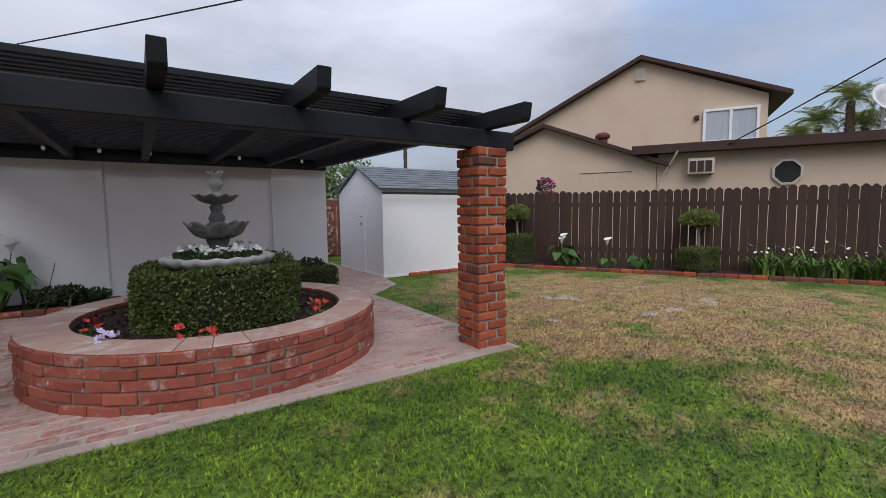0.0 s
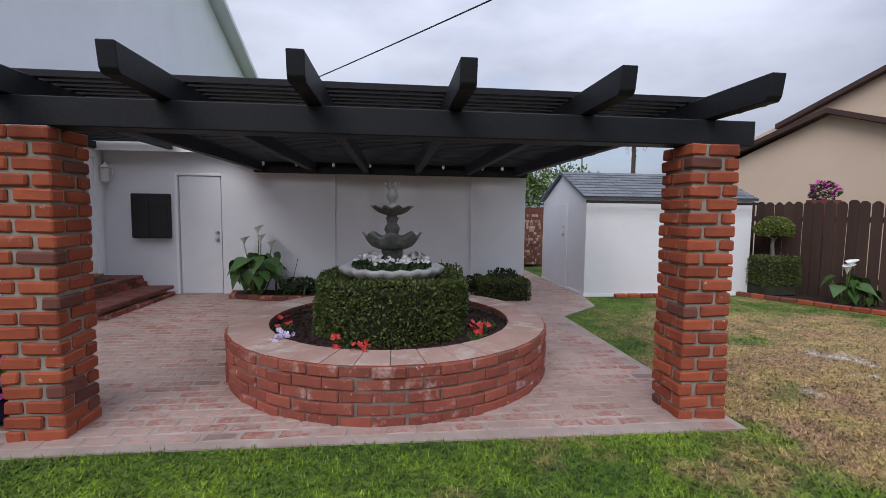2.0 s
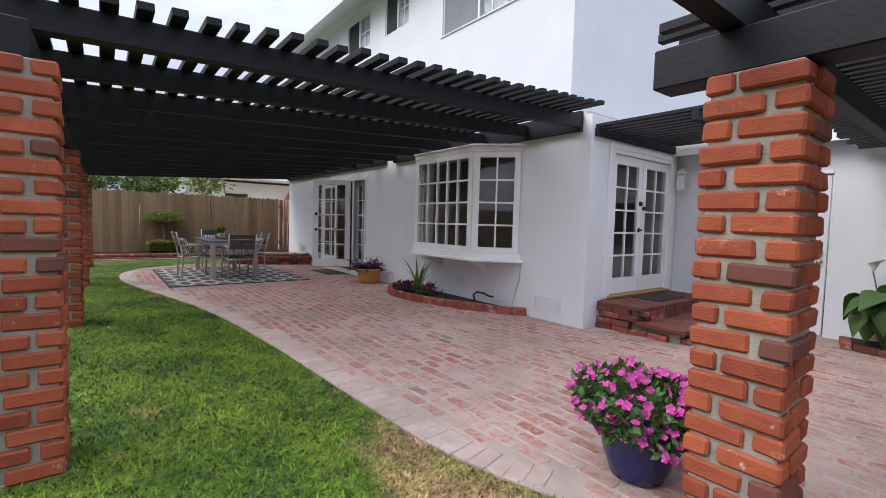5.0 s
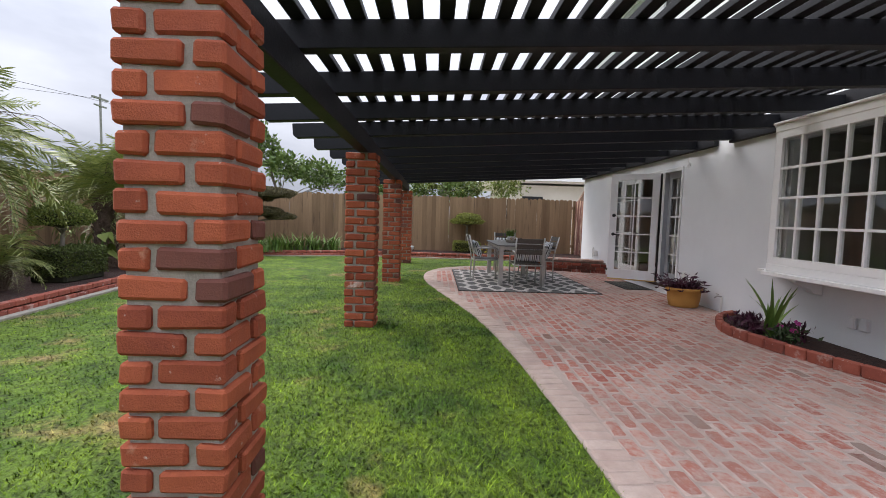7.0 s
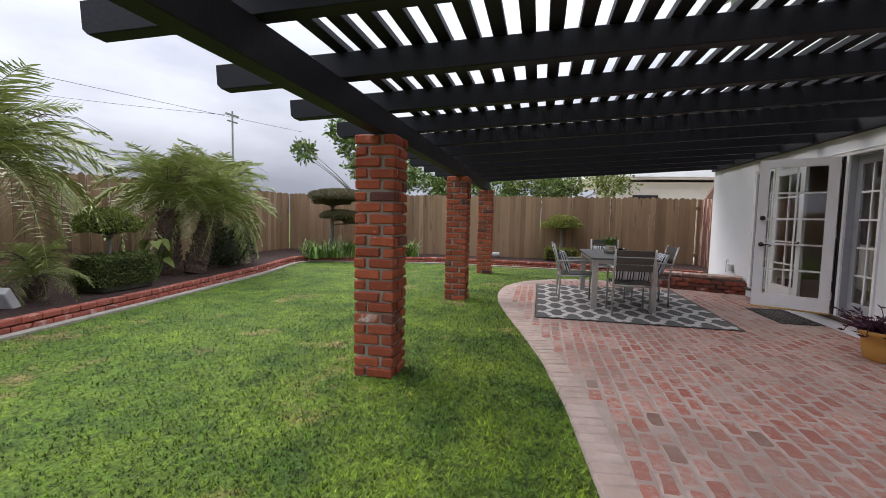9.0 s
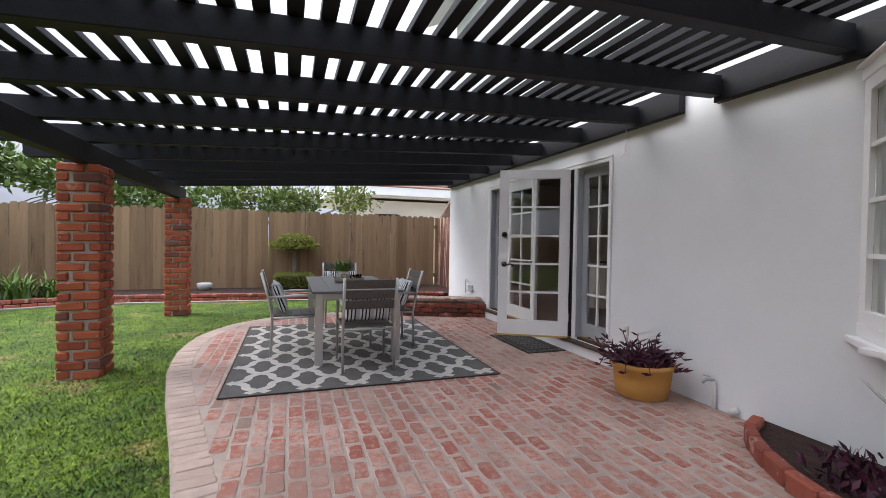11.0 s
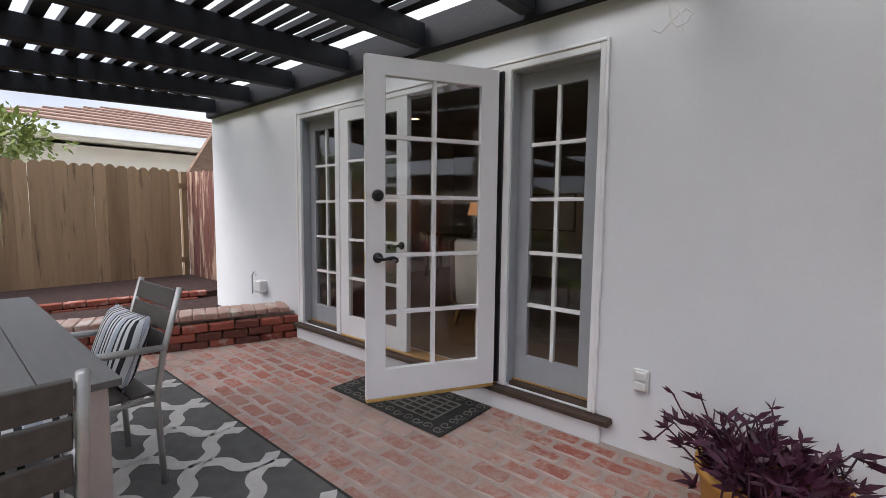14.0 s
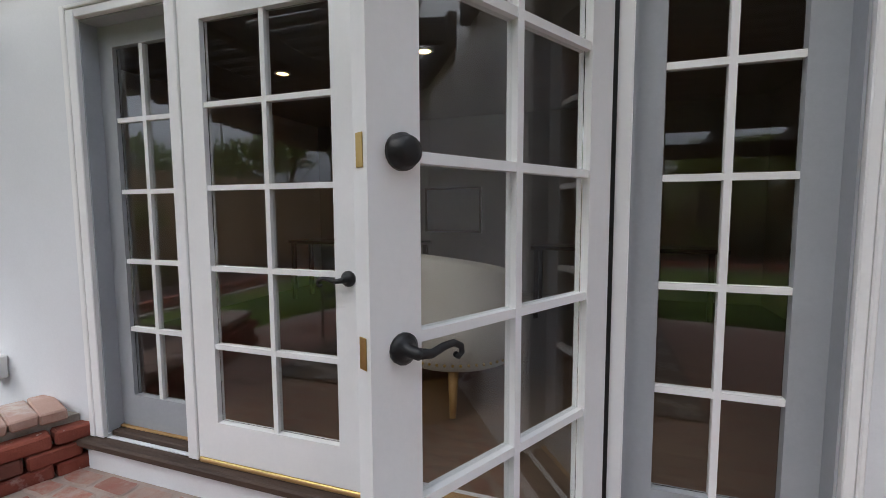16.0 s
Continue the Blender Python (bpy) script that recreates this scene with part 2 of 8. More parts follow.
def paver_surface(name, islands):
    """A trodden red brick face that pale mortar wash covers in blotches, more on some bricks than on others."""
    m = surface(name, (0.27, 0.076, 0.054), (0.48, 0.178, 0.127), 6, 0.87, 0.7, 110, spread=0.6, islands=islands)
    nt = m.node_tree
    p = nt.nodes["Principled BSDF"]
    old = p.inputs["Base Color"].links[0].from_socket
    geo = nt.nodes.new("ShaderNodeNewGeometry")
    if islands:
        pick = geo.outputs["Random Per Island"]
    else:
        pick = nt.nodes.new("ShaderNodeObjectInfo").outputs["Random"]

    def field(scale, detail):
        n = nt.nodes.new("ShaderNodeTexNoise")
        n.inputs["Scale"].default_value, n.inputs["Detail"].default_value, n.inputs["Roughness"].default_value = scale, detail, 0.65
        nt.links.new(geo.outputs["Position"], n.inputs["Vector"])
        return n.outputs["Fac"]

    def blend(fac, a, b):
        n = nt.nodes.new("ShaderNodeMixRGB")
        nt.links.new(fac, n.inputs["Fac"])
        nt.links.new(a, n.inputs["Color1"])
        n.inputs["Color2"].default_value = (*b, 1)
        return n.outputs["Color"]

    def ma(op, a, b):
        n = nt.nodes.new("ShaderNodeMath")
        n.operation = op
        for i, v in enumerate((a, b)):
            if isinstance(v, float):
                n.inputs[i].default_value = v
            else:
                nt.links.new(v, n.inputs[i])
        return n.outputs[0]

    def span(f, lo, hi, top):
        n = nt.nodes.new("ShaderNodeMapRange")
        n.inputs["From Min"].default_value, n.inputs["From Max"].default_value, n.inputs["To Max"].default_value = lo, hi, top
        nt.links.new(f, n.inputs["Value"])
        return n.outputs[0]

    # blotches within a brick, bricks that are washed over, and whole stretches of the patio that are paler
    f = ma("ADD", ma("MULTIPLY", field(24.0, 4.0), 0.9), ma("MULTIPLY", pick, 0.20))
    f = ma("ADD", f, ma("MULTIPLY", field(0.8, 3.0), 0.7))
    # more wash on the open side of the patio, out in the weather
    sep = nt.nodes.new("ShaderNodeSeparateXYZ")
    nt.links.new(geo.outputs["Position"], sep.inputs[0])
    f = ma("ADD", f, span(sep.outputs["X"], -6.0, -1.0, 0.12))
    col = blend(span(f, 0.80, 1.07, 0.82), old, (0.47, 0.36, 0.31))
    # a few burnt, near-black bricks
    dark = ma("GREATER_THAN", ma("FRACT", ma("MULTIPLY", pick, 17.3), 0.0), 0.985)
    col = blend(ma("MULTIPLY", dark, 0.6), col, (0.10, 0.085, 0.07))
    col = blend(span(field(1.3, 7.0), 0.42, 0.62, 0.62), col, (0.29, 0.205, 0.172))
    nt.links.new(col, p.inputs["Base Color"])
    return m


STUCCO = surface("white_stucco", (0.725, 0.74, 0.765), (0.80, 0.815, 0.84), 1.2, 0.9, 0.35, 90, bump_dist=0.006)
TRIM = surface("white_gloss_paint", (0.85, 0.855, 0.86), (0.91, 0.91, 0.91), 3, 0.45, 0.08, 50)
# sidelight wood greyed for its screen, with the reveal's shadow in the colour
GREYDOOR = surface("screened_shaded_wood", (0.34, 0.36, 0.385), (0.41, 0.43, 0.455), 3, 0.5, 0.08, 50)
BLACK = surface("black_painted_timber", (0.0045, 0.005, 0.007), (0.012, 0.0125, 0.016), 2.5, 0.6, 0.5, 40, stretch=(1, 1, 1), bump_dist=0.006, spec=0.3)
BRICK = surface("red_brick", (0.205, 0.041, 0.022), (0.485, 0.120, 0.052), 9, 0.88, 1.0, 120, spread=0.55, third=(0.52, 0.27, 0.18), third_at=0.64, specks=(0.62, 0.52, 0.46))
BRICK_OLD = surface("old_red_brick", (0.19, 0.050, 0.036), (0.42, 0.118, 0.075), 14, 0.9, 1.0, 120, spread=0.55, third=(0.50, 0.33, 0.29), third_at=0.565, specks=(0.66, 0.58, 0.54))
BRICK_SMEAR = surface("lime_smeared_brick", (0.25, 0.058, 0.031), (0.54, 0.160, 0.075), 9, 0.88, 0.9, 120, third=(0.70, 0.64, 0.60), third_at=0.53)
BRICKDARK = surface("dark_red_brick", (0.10, 0.038, 0.030), (0.22, 0.075, 0.052), 9, 0.88, 0.7, 120, spread=0.6)
CAP = surface("pink_cap_brick", (0.36, 0.215, 0.17), (0.50, 0.345, 0.285), 5, 0.88, 0.5, 90, spread=0.3, third=(0.52, 0.45, 0.40), third_at=0.52)
MORTAR = surface("grey_mortar", (0.25, 0.22, 0.19), (0.40, 0.36, 0.31), 12, 0.95, 0.8, 90)
WASH = ((0.29, 0.215, 0.18), 1.3, 0.43, 0.68)
# planter mortar, darkened for the shadow in its recessed joints
MORTAR_SHADED = surface("shaded_joint_mortar", (0.14, 0.105, 0.09), (0.27, 0.215, 0.185), 12, 0.95, 0.8, 90)
RIM = surface("worn_paver_rim", (0.36, 0.255, 0.215), (0.51, 0.405, 0.36), 7, 0.9, 0.7, 90, dirt=WASH)
PAVER_EDGE = surface("pale_border_paver", (0.40, 0.285, 0.24), (0.53, 0.43, 0.38), 5, 0.9, 0.6, 90, spread=0.4, islands=True, third=(0.44, 0.24, 0.185), third_at=0.66, dirt=WASH)
PAVER = paver_surface("worn_red_paver", False)
PAVER_FAR = paver_surface("worn_red_paver_field", True)
JOINT = surface("patio_joint", (0.33, 0.26, 0.225), (0.47, 0.385, 0.34), 3, 0.95, 0.6, 80, dirt=WASH)
FENCE_BROWN = surface("dark_brown_fence_board", (0.034, 0.019, 0.014), (0.078, 0.043, 0.031), 3, 0.8, 0.6, 60, spread=0.5, stretch=(3, 3, 0.35))
FENCE_TAN = surface("weathered_fence_board", (0.15, 0.092, 0.049), (0.36, 0.235, 0.135), 3, 0.85, 0.7, 50, spread=0.6, stretch=(4, 4, 0.3), third=(0.075, 0.05, 0.033), third_at=0.59)
FENCE_RED = surface("red_stained_fence_board", (0.09, 0.032, 0.026), (0.22, 0.09, 0.07), 3, 0.85, 0.7, 50, spread=0.4, stretch=(4, 4, 0.4), third=(0.52, 0.37, 0.26), third_at=0.49)
SOIL = surface("dark_mulch", (0.022, 0.012, 0.010), (0.070, 0.034, 0.027), 14, 0.95, 1.0, 70, bump_dist=0.04)
SHINGLE = surface("grey_shingle", (0.09, 0.10, 0.115), (0.20, 0.215, 0.235), 8, 0.9, 0.6, 120, spread=0.5)
SHED = surface("white_shed_paint", (0.74, 0.75, 0.77), (0.82, 0.83, 0.85), 1.2, 0.7, 0.15, 60)
BEIGE = surface("beige_stucco", (0.62, 0.475, 0.355), (0.70, 0.55, 0.42), 1.0, 0.92, 0.4, 60)
BROWN = surface("dark_brown_trim", (0.045, 0.022, 0.018), (0.075, 0.038, 0.03), 3, 0.7, 0.3, 50)
CONCRETE = surface("fountain_concrete", (0.09, 0.09, 0.09), (0.24, 0.24, 0.235), 9, 0.9, 0.7, 90, third=(0.05, 0.053, 0.053), third_at=0.56)
CONC_PALE = surface("pale_concrete", (0.42, 0.42, 0.41), (0.58, 0.58, 0.56), 7, 0.9, 0.6, 90)
HEDGE_LEAF = surface("box_hedge_leaf", (0.036, 0.060, 0.014), (0.14, 0.17, 0.045), 5, 0.55, 0, 30, spread=0.7, islands=True, spec=0.3)
TOPIARY_LEAF = surface("topiary_leaf", (0.06, 0.10, 0.018), (0.24, 0.27, 0.06), 4, 0.55, 0, 30, spread=0.7, islands=True, spec=0.3)
DARK_LEAF = surface("dark_shrub_leaf", (0.012, 0.028, 0.010), (0.05, 0.085, 0.025), 4, 0.5, 0, 30, spread=0.7, islands=True)
BROAD_LEAF = surface("broad_green_leaf", (0.035, 0.085, 0.018), (0.09, 0.18, 0.04), 6, 0.4, 0.1, 30, spread=0.5, islands=True)
STRAP_LEAF = surface("strap_leaf", (0.05, 0.12, 0.02), (0.19, 0.30, 0.055), 5, 0.4, 0, 30, spread=0.7, islands=True)
PALM_LEAF = surface("palm_leaflet", (0.075, 0.125, 0.032), (0.42, 0.44, 0.15), 2, 0.45, 0, 30, spread=0.6, islands=True)
YELLOW_LEAF = surface("yellow_green_leaf", (0.11, 0.14, 0.018), (0.34, 0.35, 0.07), 4, 0.6, 0, 30, spread=0.7, islands=True)
CLOUD_LEAF = surface("olive_brown_leaf", (0.045, 0.04, 0.016), (0.17, 0.14, 0.06), 4, 0.6, 0, 30, spread=0.7, islands=True)
TREE_LEAF = surface("tree_leaf", (0.05, 0.10, 0.02), (0.19, 0.26, 0.07), 2, 0.5, 0, 30, spread=0.7, islands=True)
PURPLE_LEAF = surface("purple_leaf", (0.025, 0.006, 0.016), (0.09, 0.018, 0.045), 6, 0.5, 0, 30, spread=0.7, islands=True)
PINK = surface("pink_petal", (0.36, 0.018, 0.19), (0.64, 0.085, 0.40), 9, 0.6, 0, 30, spread=0.7, islands=True)
WHITE_PETAL = surface("white_petal", (0.68, 0.68, 0.66), (0.85, 0.85, 0.82), 9, 0.6, 0, 30, spread=0.5, islands=True)
RED_PETAL = surface("red_petal", (0.42, 0.02, 0.02), (0.70, 0.07, 0.06), 9, 0.6, 0, 30, spread=0.6, islands=True)
LILAC = surface("lilac_petal", (0.50, 0.40, 0.68), (0.72, 0.64, 0.82), 9, 0.6, 0, 30, spread=0.6, islands=True)
YELLOW_PETAL = surface("yellow_petal", (0.60, 0.42, 0.02), (0.80, 0.62, 0.05), 9, 0.6, 0, 30, spread=0.6, islands=True)
BARK = surface("grey_bark", (0.13, 0.11, 0.09), (0.28, 0.25, 0.21), 9, 0.9, 0.8, 70, stretch=(2, 2, 0.6))
PALM_BARK = surface("palm_trunk_fibre", (0.05, 0.032, 0.024), (0.15, 0.10, 0.075), 14, 0.95, 1.0, 60, bump_dist=0.05)
# for bare stalks, and for plant cores whose near-black stands for inner shade
TWIG = surface("twig_and_shaded_core", (0.02, 0.022, 0.012), (0.05, 0.05, 0.03), 9, 0.9, 0.5, 60)
STEM = surface("green_stem", (0.07, 0.12, 0.03), (0.14, 0.20, 0.06), 9, 0.6, 0.2, 60)
BLUE_GLAZE = surface("cobalt_glaze", (0.007, 0.011, 0.07), (0.014, 0.022, 0.14), 3, 0.14, 0.05, 30, spec=0.6)
TERRACOTTA = surface("ochre_terracotta", (0.46, 0.235, 0.055), (0.58, 0.31, 0.085), 4, 0.8, 0.3, 80)
ALU = surface("brushed_aluminium", (0.46, 0.455, 0.44), (0.58, 0.57, 0.55), 12, 0.42, 0.1, 150, metal=0.75)
SLATGREY = surface("grey_brown_plastic_wood", (0.075, 0.066, 0.058), (0.12, 0.108, 0.096), 6, 0.6, 0.35, 90, stretch=(1, 6, 6))
TABLEGREY = surface("grey_table_board", (0.11, 0.105, 0.10), (0.165, 0.158, 0.15), 6, 0.55, 0.3, 90, stretch=(0.6, 7, 7))
BLACKMETAL = surface("black_iron", (0.008, 0.008, 0.009), (0.02, 0.02, 0.022), 8, 0.4, 0.2, 80)
BRASS = surface("brass", (0.55, 0.38, 0.13), (0.68, 0.49, 0.2), 8, 0.35, 0.1, 80, metal=0.9)
STEEL = surface("satin_steel", (0.4, 0.4, 0.4), (0.55, 0.55, 0.54), 8, 0.35, 0.1, 80, metal=0.9)
SILL = surface("dark_sill_wood", (0.045, 0.028, 0.02), (0.09, 0.058, 0.042), 6, 0.7, 0.4, 60, stretch=(0.5, 4, 4))
THRESH = surface("golden_threshold_wood", (0.32, 0.18, 0.065), (0.46, 0.27, 0.11), 6, 0.5, 0.2, 60, stretch=(0.5, 4, 4))
BLACKBOX = surface("black_panel", (0.012, 0.012, 0.013), (0.025, 0.025, 0.027), 4, 0.7, 0.2, 50)
WHITEPLASTIC = surface("white_plastic", (0.72, 0.72, 0.71), (0.80, 0.80, 0.79), 4, 0.4, 0.05, 50)
WICKER = surface("woven_wicker", (0.10, 0.09, 0.075), (0.25, 0.225, 0.19), 40, 0.8, 0.8, 140)
RUGDARK = surface("grey_rug_pile", (0.078, 0.075, 0.071), (0.12, 0.116, 0.11), 12, 0.95, 0.6, 200)
RUGPALE = surface("pale_rug_pile", (0.44, 0.41, 0.38), (0.56, 0.53, 0.50), 12, 0.95, 0.6, 200)
MATRUBBER = surface("dark_door_mat", (0.018, 0.017, 0.016), (0.05, 0.047, 0.042), 12, 0.9, 0.6, 120)
MATPALE = surface("worn_mat_relief", (0.10, 0.095, 0.085), (0.19, 0.18, 0.165), 12, 0.9, 0.6, 120)
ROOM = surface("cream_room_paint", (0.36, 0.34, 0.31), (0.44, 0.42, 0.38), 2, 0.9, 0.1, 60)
ROOMFLOOR = surface("room_wood_floor", (0.10, 0.065, 0.042), (0.19, 0.13, 0.085), 3, 0.5, 0.2, 40, stretch=(1, 8, 1))
LINEN = surface("cream_linen", (0.62, 0.57, 0.50), (0.72, 0.68, 0.61), 6, 0.95, 0.4, 200)
DARKWOOD = surface("dark_furniture_wood", (0.04, 0.022, 0.014), (0.09, 0.052, 0.032), 5, 0.4, 0.2, 60, stretch=(1, 5, 5))
ROOFTILE = surface("neighbour_roof_tile", (0.20, 0.12, 0.09), (0.34, 0.22, 0.17), 5, 0.9, 0.5, 80)
CREAM = surface("cream_stucco", (0.60, 0.54, 0.465), (0.68, 0.62, 0.54), 1.5, 0.92, 0.3, 60)
CURTAIN = surface("pale_window_blind", (0.38, 0.42, 0.47), (0.52, 0.56, 0.60), 3, 0.7, 0.2, 60, stretch=(14, 14, 0.2))
SCREEN = surface("grey_screen_mesh", (0.20, 0.21, 0.225), (0.27, 0.28, 0.295), 3, 0.8, 0.1, 120)
POLE = surface("weathered_pole", (0.20, 0.19, 0.18), (0.30, 0.29, 0.28), 4, 0.9, 0.4, 60)


def striped_cloth():
    m = surface("striped_cushion_cloth", (0.62, 0.63, 0.64), (0.70, 0.71, 0.72), 6, 0.95, 0.3, 150)
    nt = m.node_tree
    p = nt.nodes["Principled BSDF"]
    co = nt.nodes.new("ShaderNodeTexCoord")
    sep = nt.nodes.new("ShaderNodeSeparateXYZ")
    nt.links.new(co.outputs["Object"], sep.inputs[0])

    def wave(freq, lo):
        a = nt.nodes.new("ShaderNodeMath")
        a.operation = "MULTIPLY"
        a.inputs[1].default_value = freq
        nt.links.new(sep.outputs["X"], a.inputs[0])
        s = nt.nodes.new("ShaderNodeMath")
        s.operation = "SINE"
        nt.links.new(a.outputs[0], s.inputs[0])
        g = nt.nodes.new("ShaderNodeMath")
        g.operation = "GREATER_THAN"
        g.inputs[1].default_value = lo
        nt.links.new(s.outputs[0], g.inputs[0])
        return g.outputs[0]

    old = p.inputs["Base Color"].links[0].from_socket
    m1 = nt.nodes.new("ShaderNodeMixRGB")
    m1.inputs["Color2"].default_value = (0.03, 0.03, 0.035, 1)
    nt.links.new(wave(210, 0.25), m1.inputs["Fac"])
    nt.links.new(old, m1.inputs["Color1"])
    m2 = nt.nodes.new("ShaderNodeMixRGB")
    m2.inputs["Color2"].default_value = (0.42, 0.46, 0.52, 1)
    nt.links.new(wave(52, 0.72), m2.inputs["Fac"])
    nt.links.new(m1.outputs["Color"], m2.inputs["Color1"])
    nt.links.new(m2.outputs["Color"], p.inputs["Base Color"])
    return m


STRIPES = striped_cloth()


def glow(name, colour, strength):
    m = bpy.data.materials.new(name)
    m.use_nodes = True
    p = m.node_tree.nodes["Principled BSDF"]
    p.inputs["Base Color"].default_value = (*colour, 1)
    p.inputs["Emission Color"].default_value = (*colour, 1)
    p.inputs["Emission Strength"].default_value = strength
    return m


LAMPGLOW = glow("lit_lamp_shade", (1.0, 0.45, 0.17), 0.13)
SPOTGLOW = glow("lit_ceiling_lamp", (1.0, 0.62, 0.28), 2.6)

# ---- the large structure ----
WALL_Y, RET_X, BACK_Y, WEST_X = 5.96, -4.08, 8.20, -14.80
PATIO = [(2.90, 2.98), (1.5, 2.99), (0.2, 3.01), (-1.0, 3.02), (-1.95, 3.00), (-2.40, 2.84), (-2.9, 2.74), (-3.9, 2.69), (-5.0, 2.64), (-6.0, 2.57), (-7.03, 2.46),
         (-8.0, 2.30), (-8.9, 2.09), (-9.8, 1.86), (-10.7, 1.66), (-11.55, 1.57), (-12.4, 1.63), (-13.1, 1.90), (-13.6, 2.35), (-13.9, 2.95), (-13.95, 3.7), (-13.6, 4.5),
         (-13.2, 5.2), (-13.0, 5.97), (-4.07, 5.97), (-4.07, 8.21), (2.90, 8.21), (2.90, 12.3), (3.90, 12.3), (3.84, 7.69), (3.67, 6.86), (2.92, 6.22)]
FENCE_N, FENCE_U = Vector((0.877, 0.48, 0)), Vector((0.48, -0.877, 0))


def by_fence(u, d, z=0.0):
    """A place by the distance along the brown fence and out from the house towards it."""
    return FENCE_U * u + FENCE_N * d + Vector((0, 0, z))


def build_ground():
    bm = bmesh.new()
    bmesh.ops.create_grid(bm, x_segments=40, y_segments=40, size=600)
    tagged(part("ground", bm, LAWN), "worn lawn of green and straw-dry grass", "lawn", kind="structure")
    bm = bmesh.new()
    prism(bm, PATIO, -0.05, 0.0105)
    return tagged(part("patio", bm, JOINT), "curving patio of old red brick pavers with pale worn faces", "patio", kind="structure")


def lawn_material():
    m = bpy.data.materials.new("lawn_earth")
    m.use_nodes = True
    nt = m.node_tree
    p = nt.nodes["Principled BSDF"]
    col = lawn_colour(nt, (0.045, 0.095, 0.008), (0.12, 0.19, 0.016), (0.33, 0.235, 0.09), (0.29, 0.18, 0.095))
    nt.links.new(col, p.inputs["Base Color"])
    p.inputs["Roughness"].default_value = 0.95
    n = nt.nodes.new("ShaderNodeTexNoise")
    n.inputs["Scale"].default_value, n.inputs["Detail"].default_value = 60, 4
    g = nt.nodes.new("ShaderNodeNewGeometry")
    nt.links.new(g.outputs["Position"], n.inputs["Vector"])
    bp = nt.nodes.new("ShaderNodeBump")
    bp.inputs["Strength"].default_value, bp.inputs["Distance"].default_value = 0.8, 0.03
    nt.links.new(n.outputs["Fac"], bp.inputs["Height"])
    nt.links.new(bp.outputs["Normal"], p.inputs["Normal"])
    return m


def lawn_colour(nt, green, bright, straw, earth):
    """Green turf with patches of dry straw and bare earth, which are many on the open side of the garden and few in the shade."""
    g = nt.nodes.new("ShaderNodeNewGeometry")
    pos = g.outputs["Position"]

    def nz(s, d, off):
        mp = nt.nodes.new("ShaderNodeMapping")
        mp.inputs["Location"].default_value = (off, off * 0.7, 0)
        mp.inputs["Scale"].default_value = (1, 1, 0)
        nt.links.new(pos, mp.inputs["Vector"])
        n = nt.nodes.new("ShaderNodeTexNoise")
        n.inputs["Scale"].default_value, n.inputs["Detail"].default_value, n.inputs["Roughness"].default_value = s, d, 0.62
        nt.links.new(mp.outputs["Vector"], n.inputs["Vector"])
        return n.outputs["Fac"]

    def math_node(op, a, b):
        n = nt.nodes.new("ShaderNodeMath")
        n.operation = op
        for i, v in enumerate((a, b)):
            if isinstance(v, (int, float)):
                n.inputs[i].default_value = v
            else:
                nt.links.new(v, n.inputs[i])
        return n.outputs[0]

    def mixc(f, a, b):
        n = nt.nodes.new("ShaderNodeMixRGB")
        nt.links.new(f, n.inputs["Fac"])
        for i, v in (("Color1", a), ("Color2", b)):
            if isinstance(v, tuple):
                n.inputs[i].default_value = (*v, 1)
            else:
                nt.links.new(v, n.inputs[i])
        return n.outputs["Color"]

    def ramp(f, lo, hi):
        n = nt.nodes.new("ShaderNodeMapRange")
        n.inputs["From Min"].default_value, n.inputs["From Max"].default_value = lo, hi
        nt.links.new(f, n.inputs["Value"])
        return n.outputs[0]

    sep = nt.nodes.new("ShaderNodeSeparateXYZ")
    nt.links.new(pos, sep.inputs[0])
    # distance from the middle of the dry stretch of lawn
    dx = math_node("MULTIPLY", math_node("SUBTRACT", sep.outputs["X"], 5.7), 0.27)
    dy = math_node("MULTIPLY", math_node("SUBTRACT", sep.outputs["Y"], 3.3), 0.26)
    r = math_node("SQRT", math_node("ADD", math_node("MULTIPLY", dx, dx), math_node("MULTIPLY", dy, dy)), 0)
    dry = ramp(r, 1.30, 0.45)
    # a smaller dry spot beside the brick border
    ex = math_node("MULTIPLY", math_node("ADD", sep.outputs["X"], 2.35), 0.9)
    ey = math_node("MULTIPLY", math_node("SUBTRACT", sep.outputs["Y"], 2.55), 1.9)
    spot = ramp(math_node("SQRT", math_node("ADD", math_node("MULTIPLY", ex, ex), math_node("MULTIPLY", ey, ey)), 0), 1.0, 0.2)
    dry = math_node("MAXIMUM", dry, math_node("MULTIPLY", spot, 0.85))
    patch = math_node("ADD", math_node("MULTIPLY", dry, 0.26), nz(0.9, 6, 11.0))
    patch = math_node("ADD", patch, math_node("MULTIPLY", nz(7, 4, 3.0), 0.16))
    f = ramp(patch, 0.66, 0.80)
    base = mixc(ramp(nz(1.6, 5, 5.0), 0.35, 0.65), green, bright)
    dead = mixc(ramp(nz(2.3, 5, 21.0), 0.42, 0.62), straw, earth)
    worn = ramp(math_node("ADD", nz(1.25, 5, 33.0), math_node("MULTIPLY", dry, 0.08)), 0.70, 0.75)
    dead = mixc(worn, dead, (0.42, 0.36, 0.30))
    # tufts of finer and coarser growth, the shading among them painted into the value
    tuft_shade = ramp(math_node("ADD", nz(26, 4, 8.0), math_node("MULTIPLY", nz(6, 3, 14.0), 0.5)), 0.55, 0.95)
    dark = nt.nodes.new("ShaderNodeHueSaturation")
    lift = nt.nodes.new("ShaderNodeMapRange")
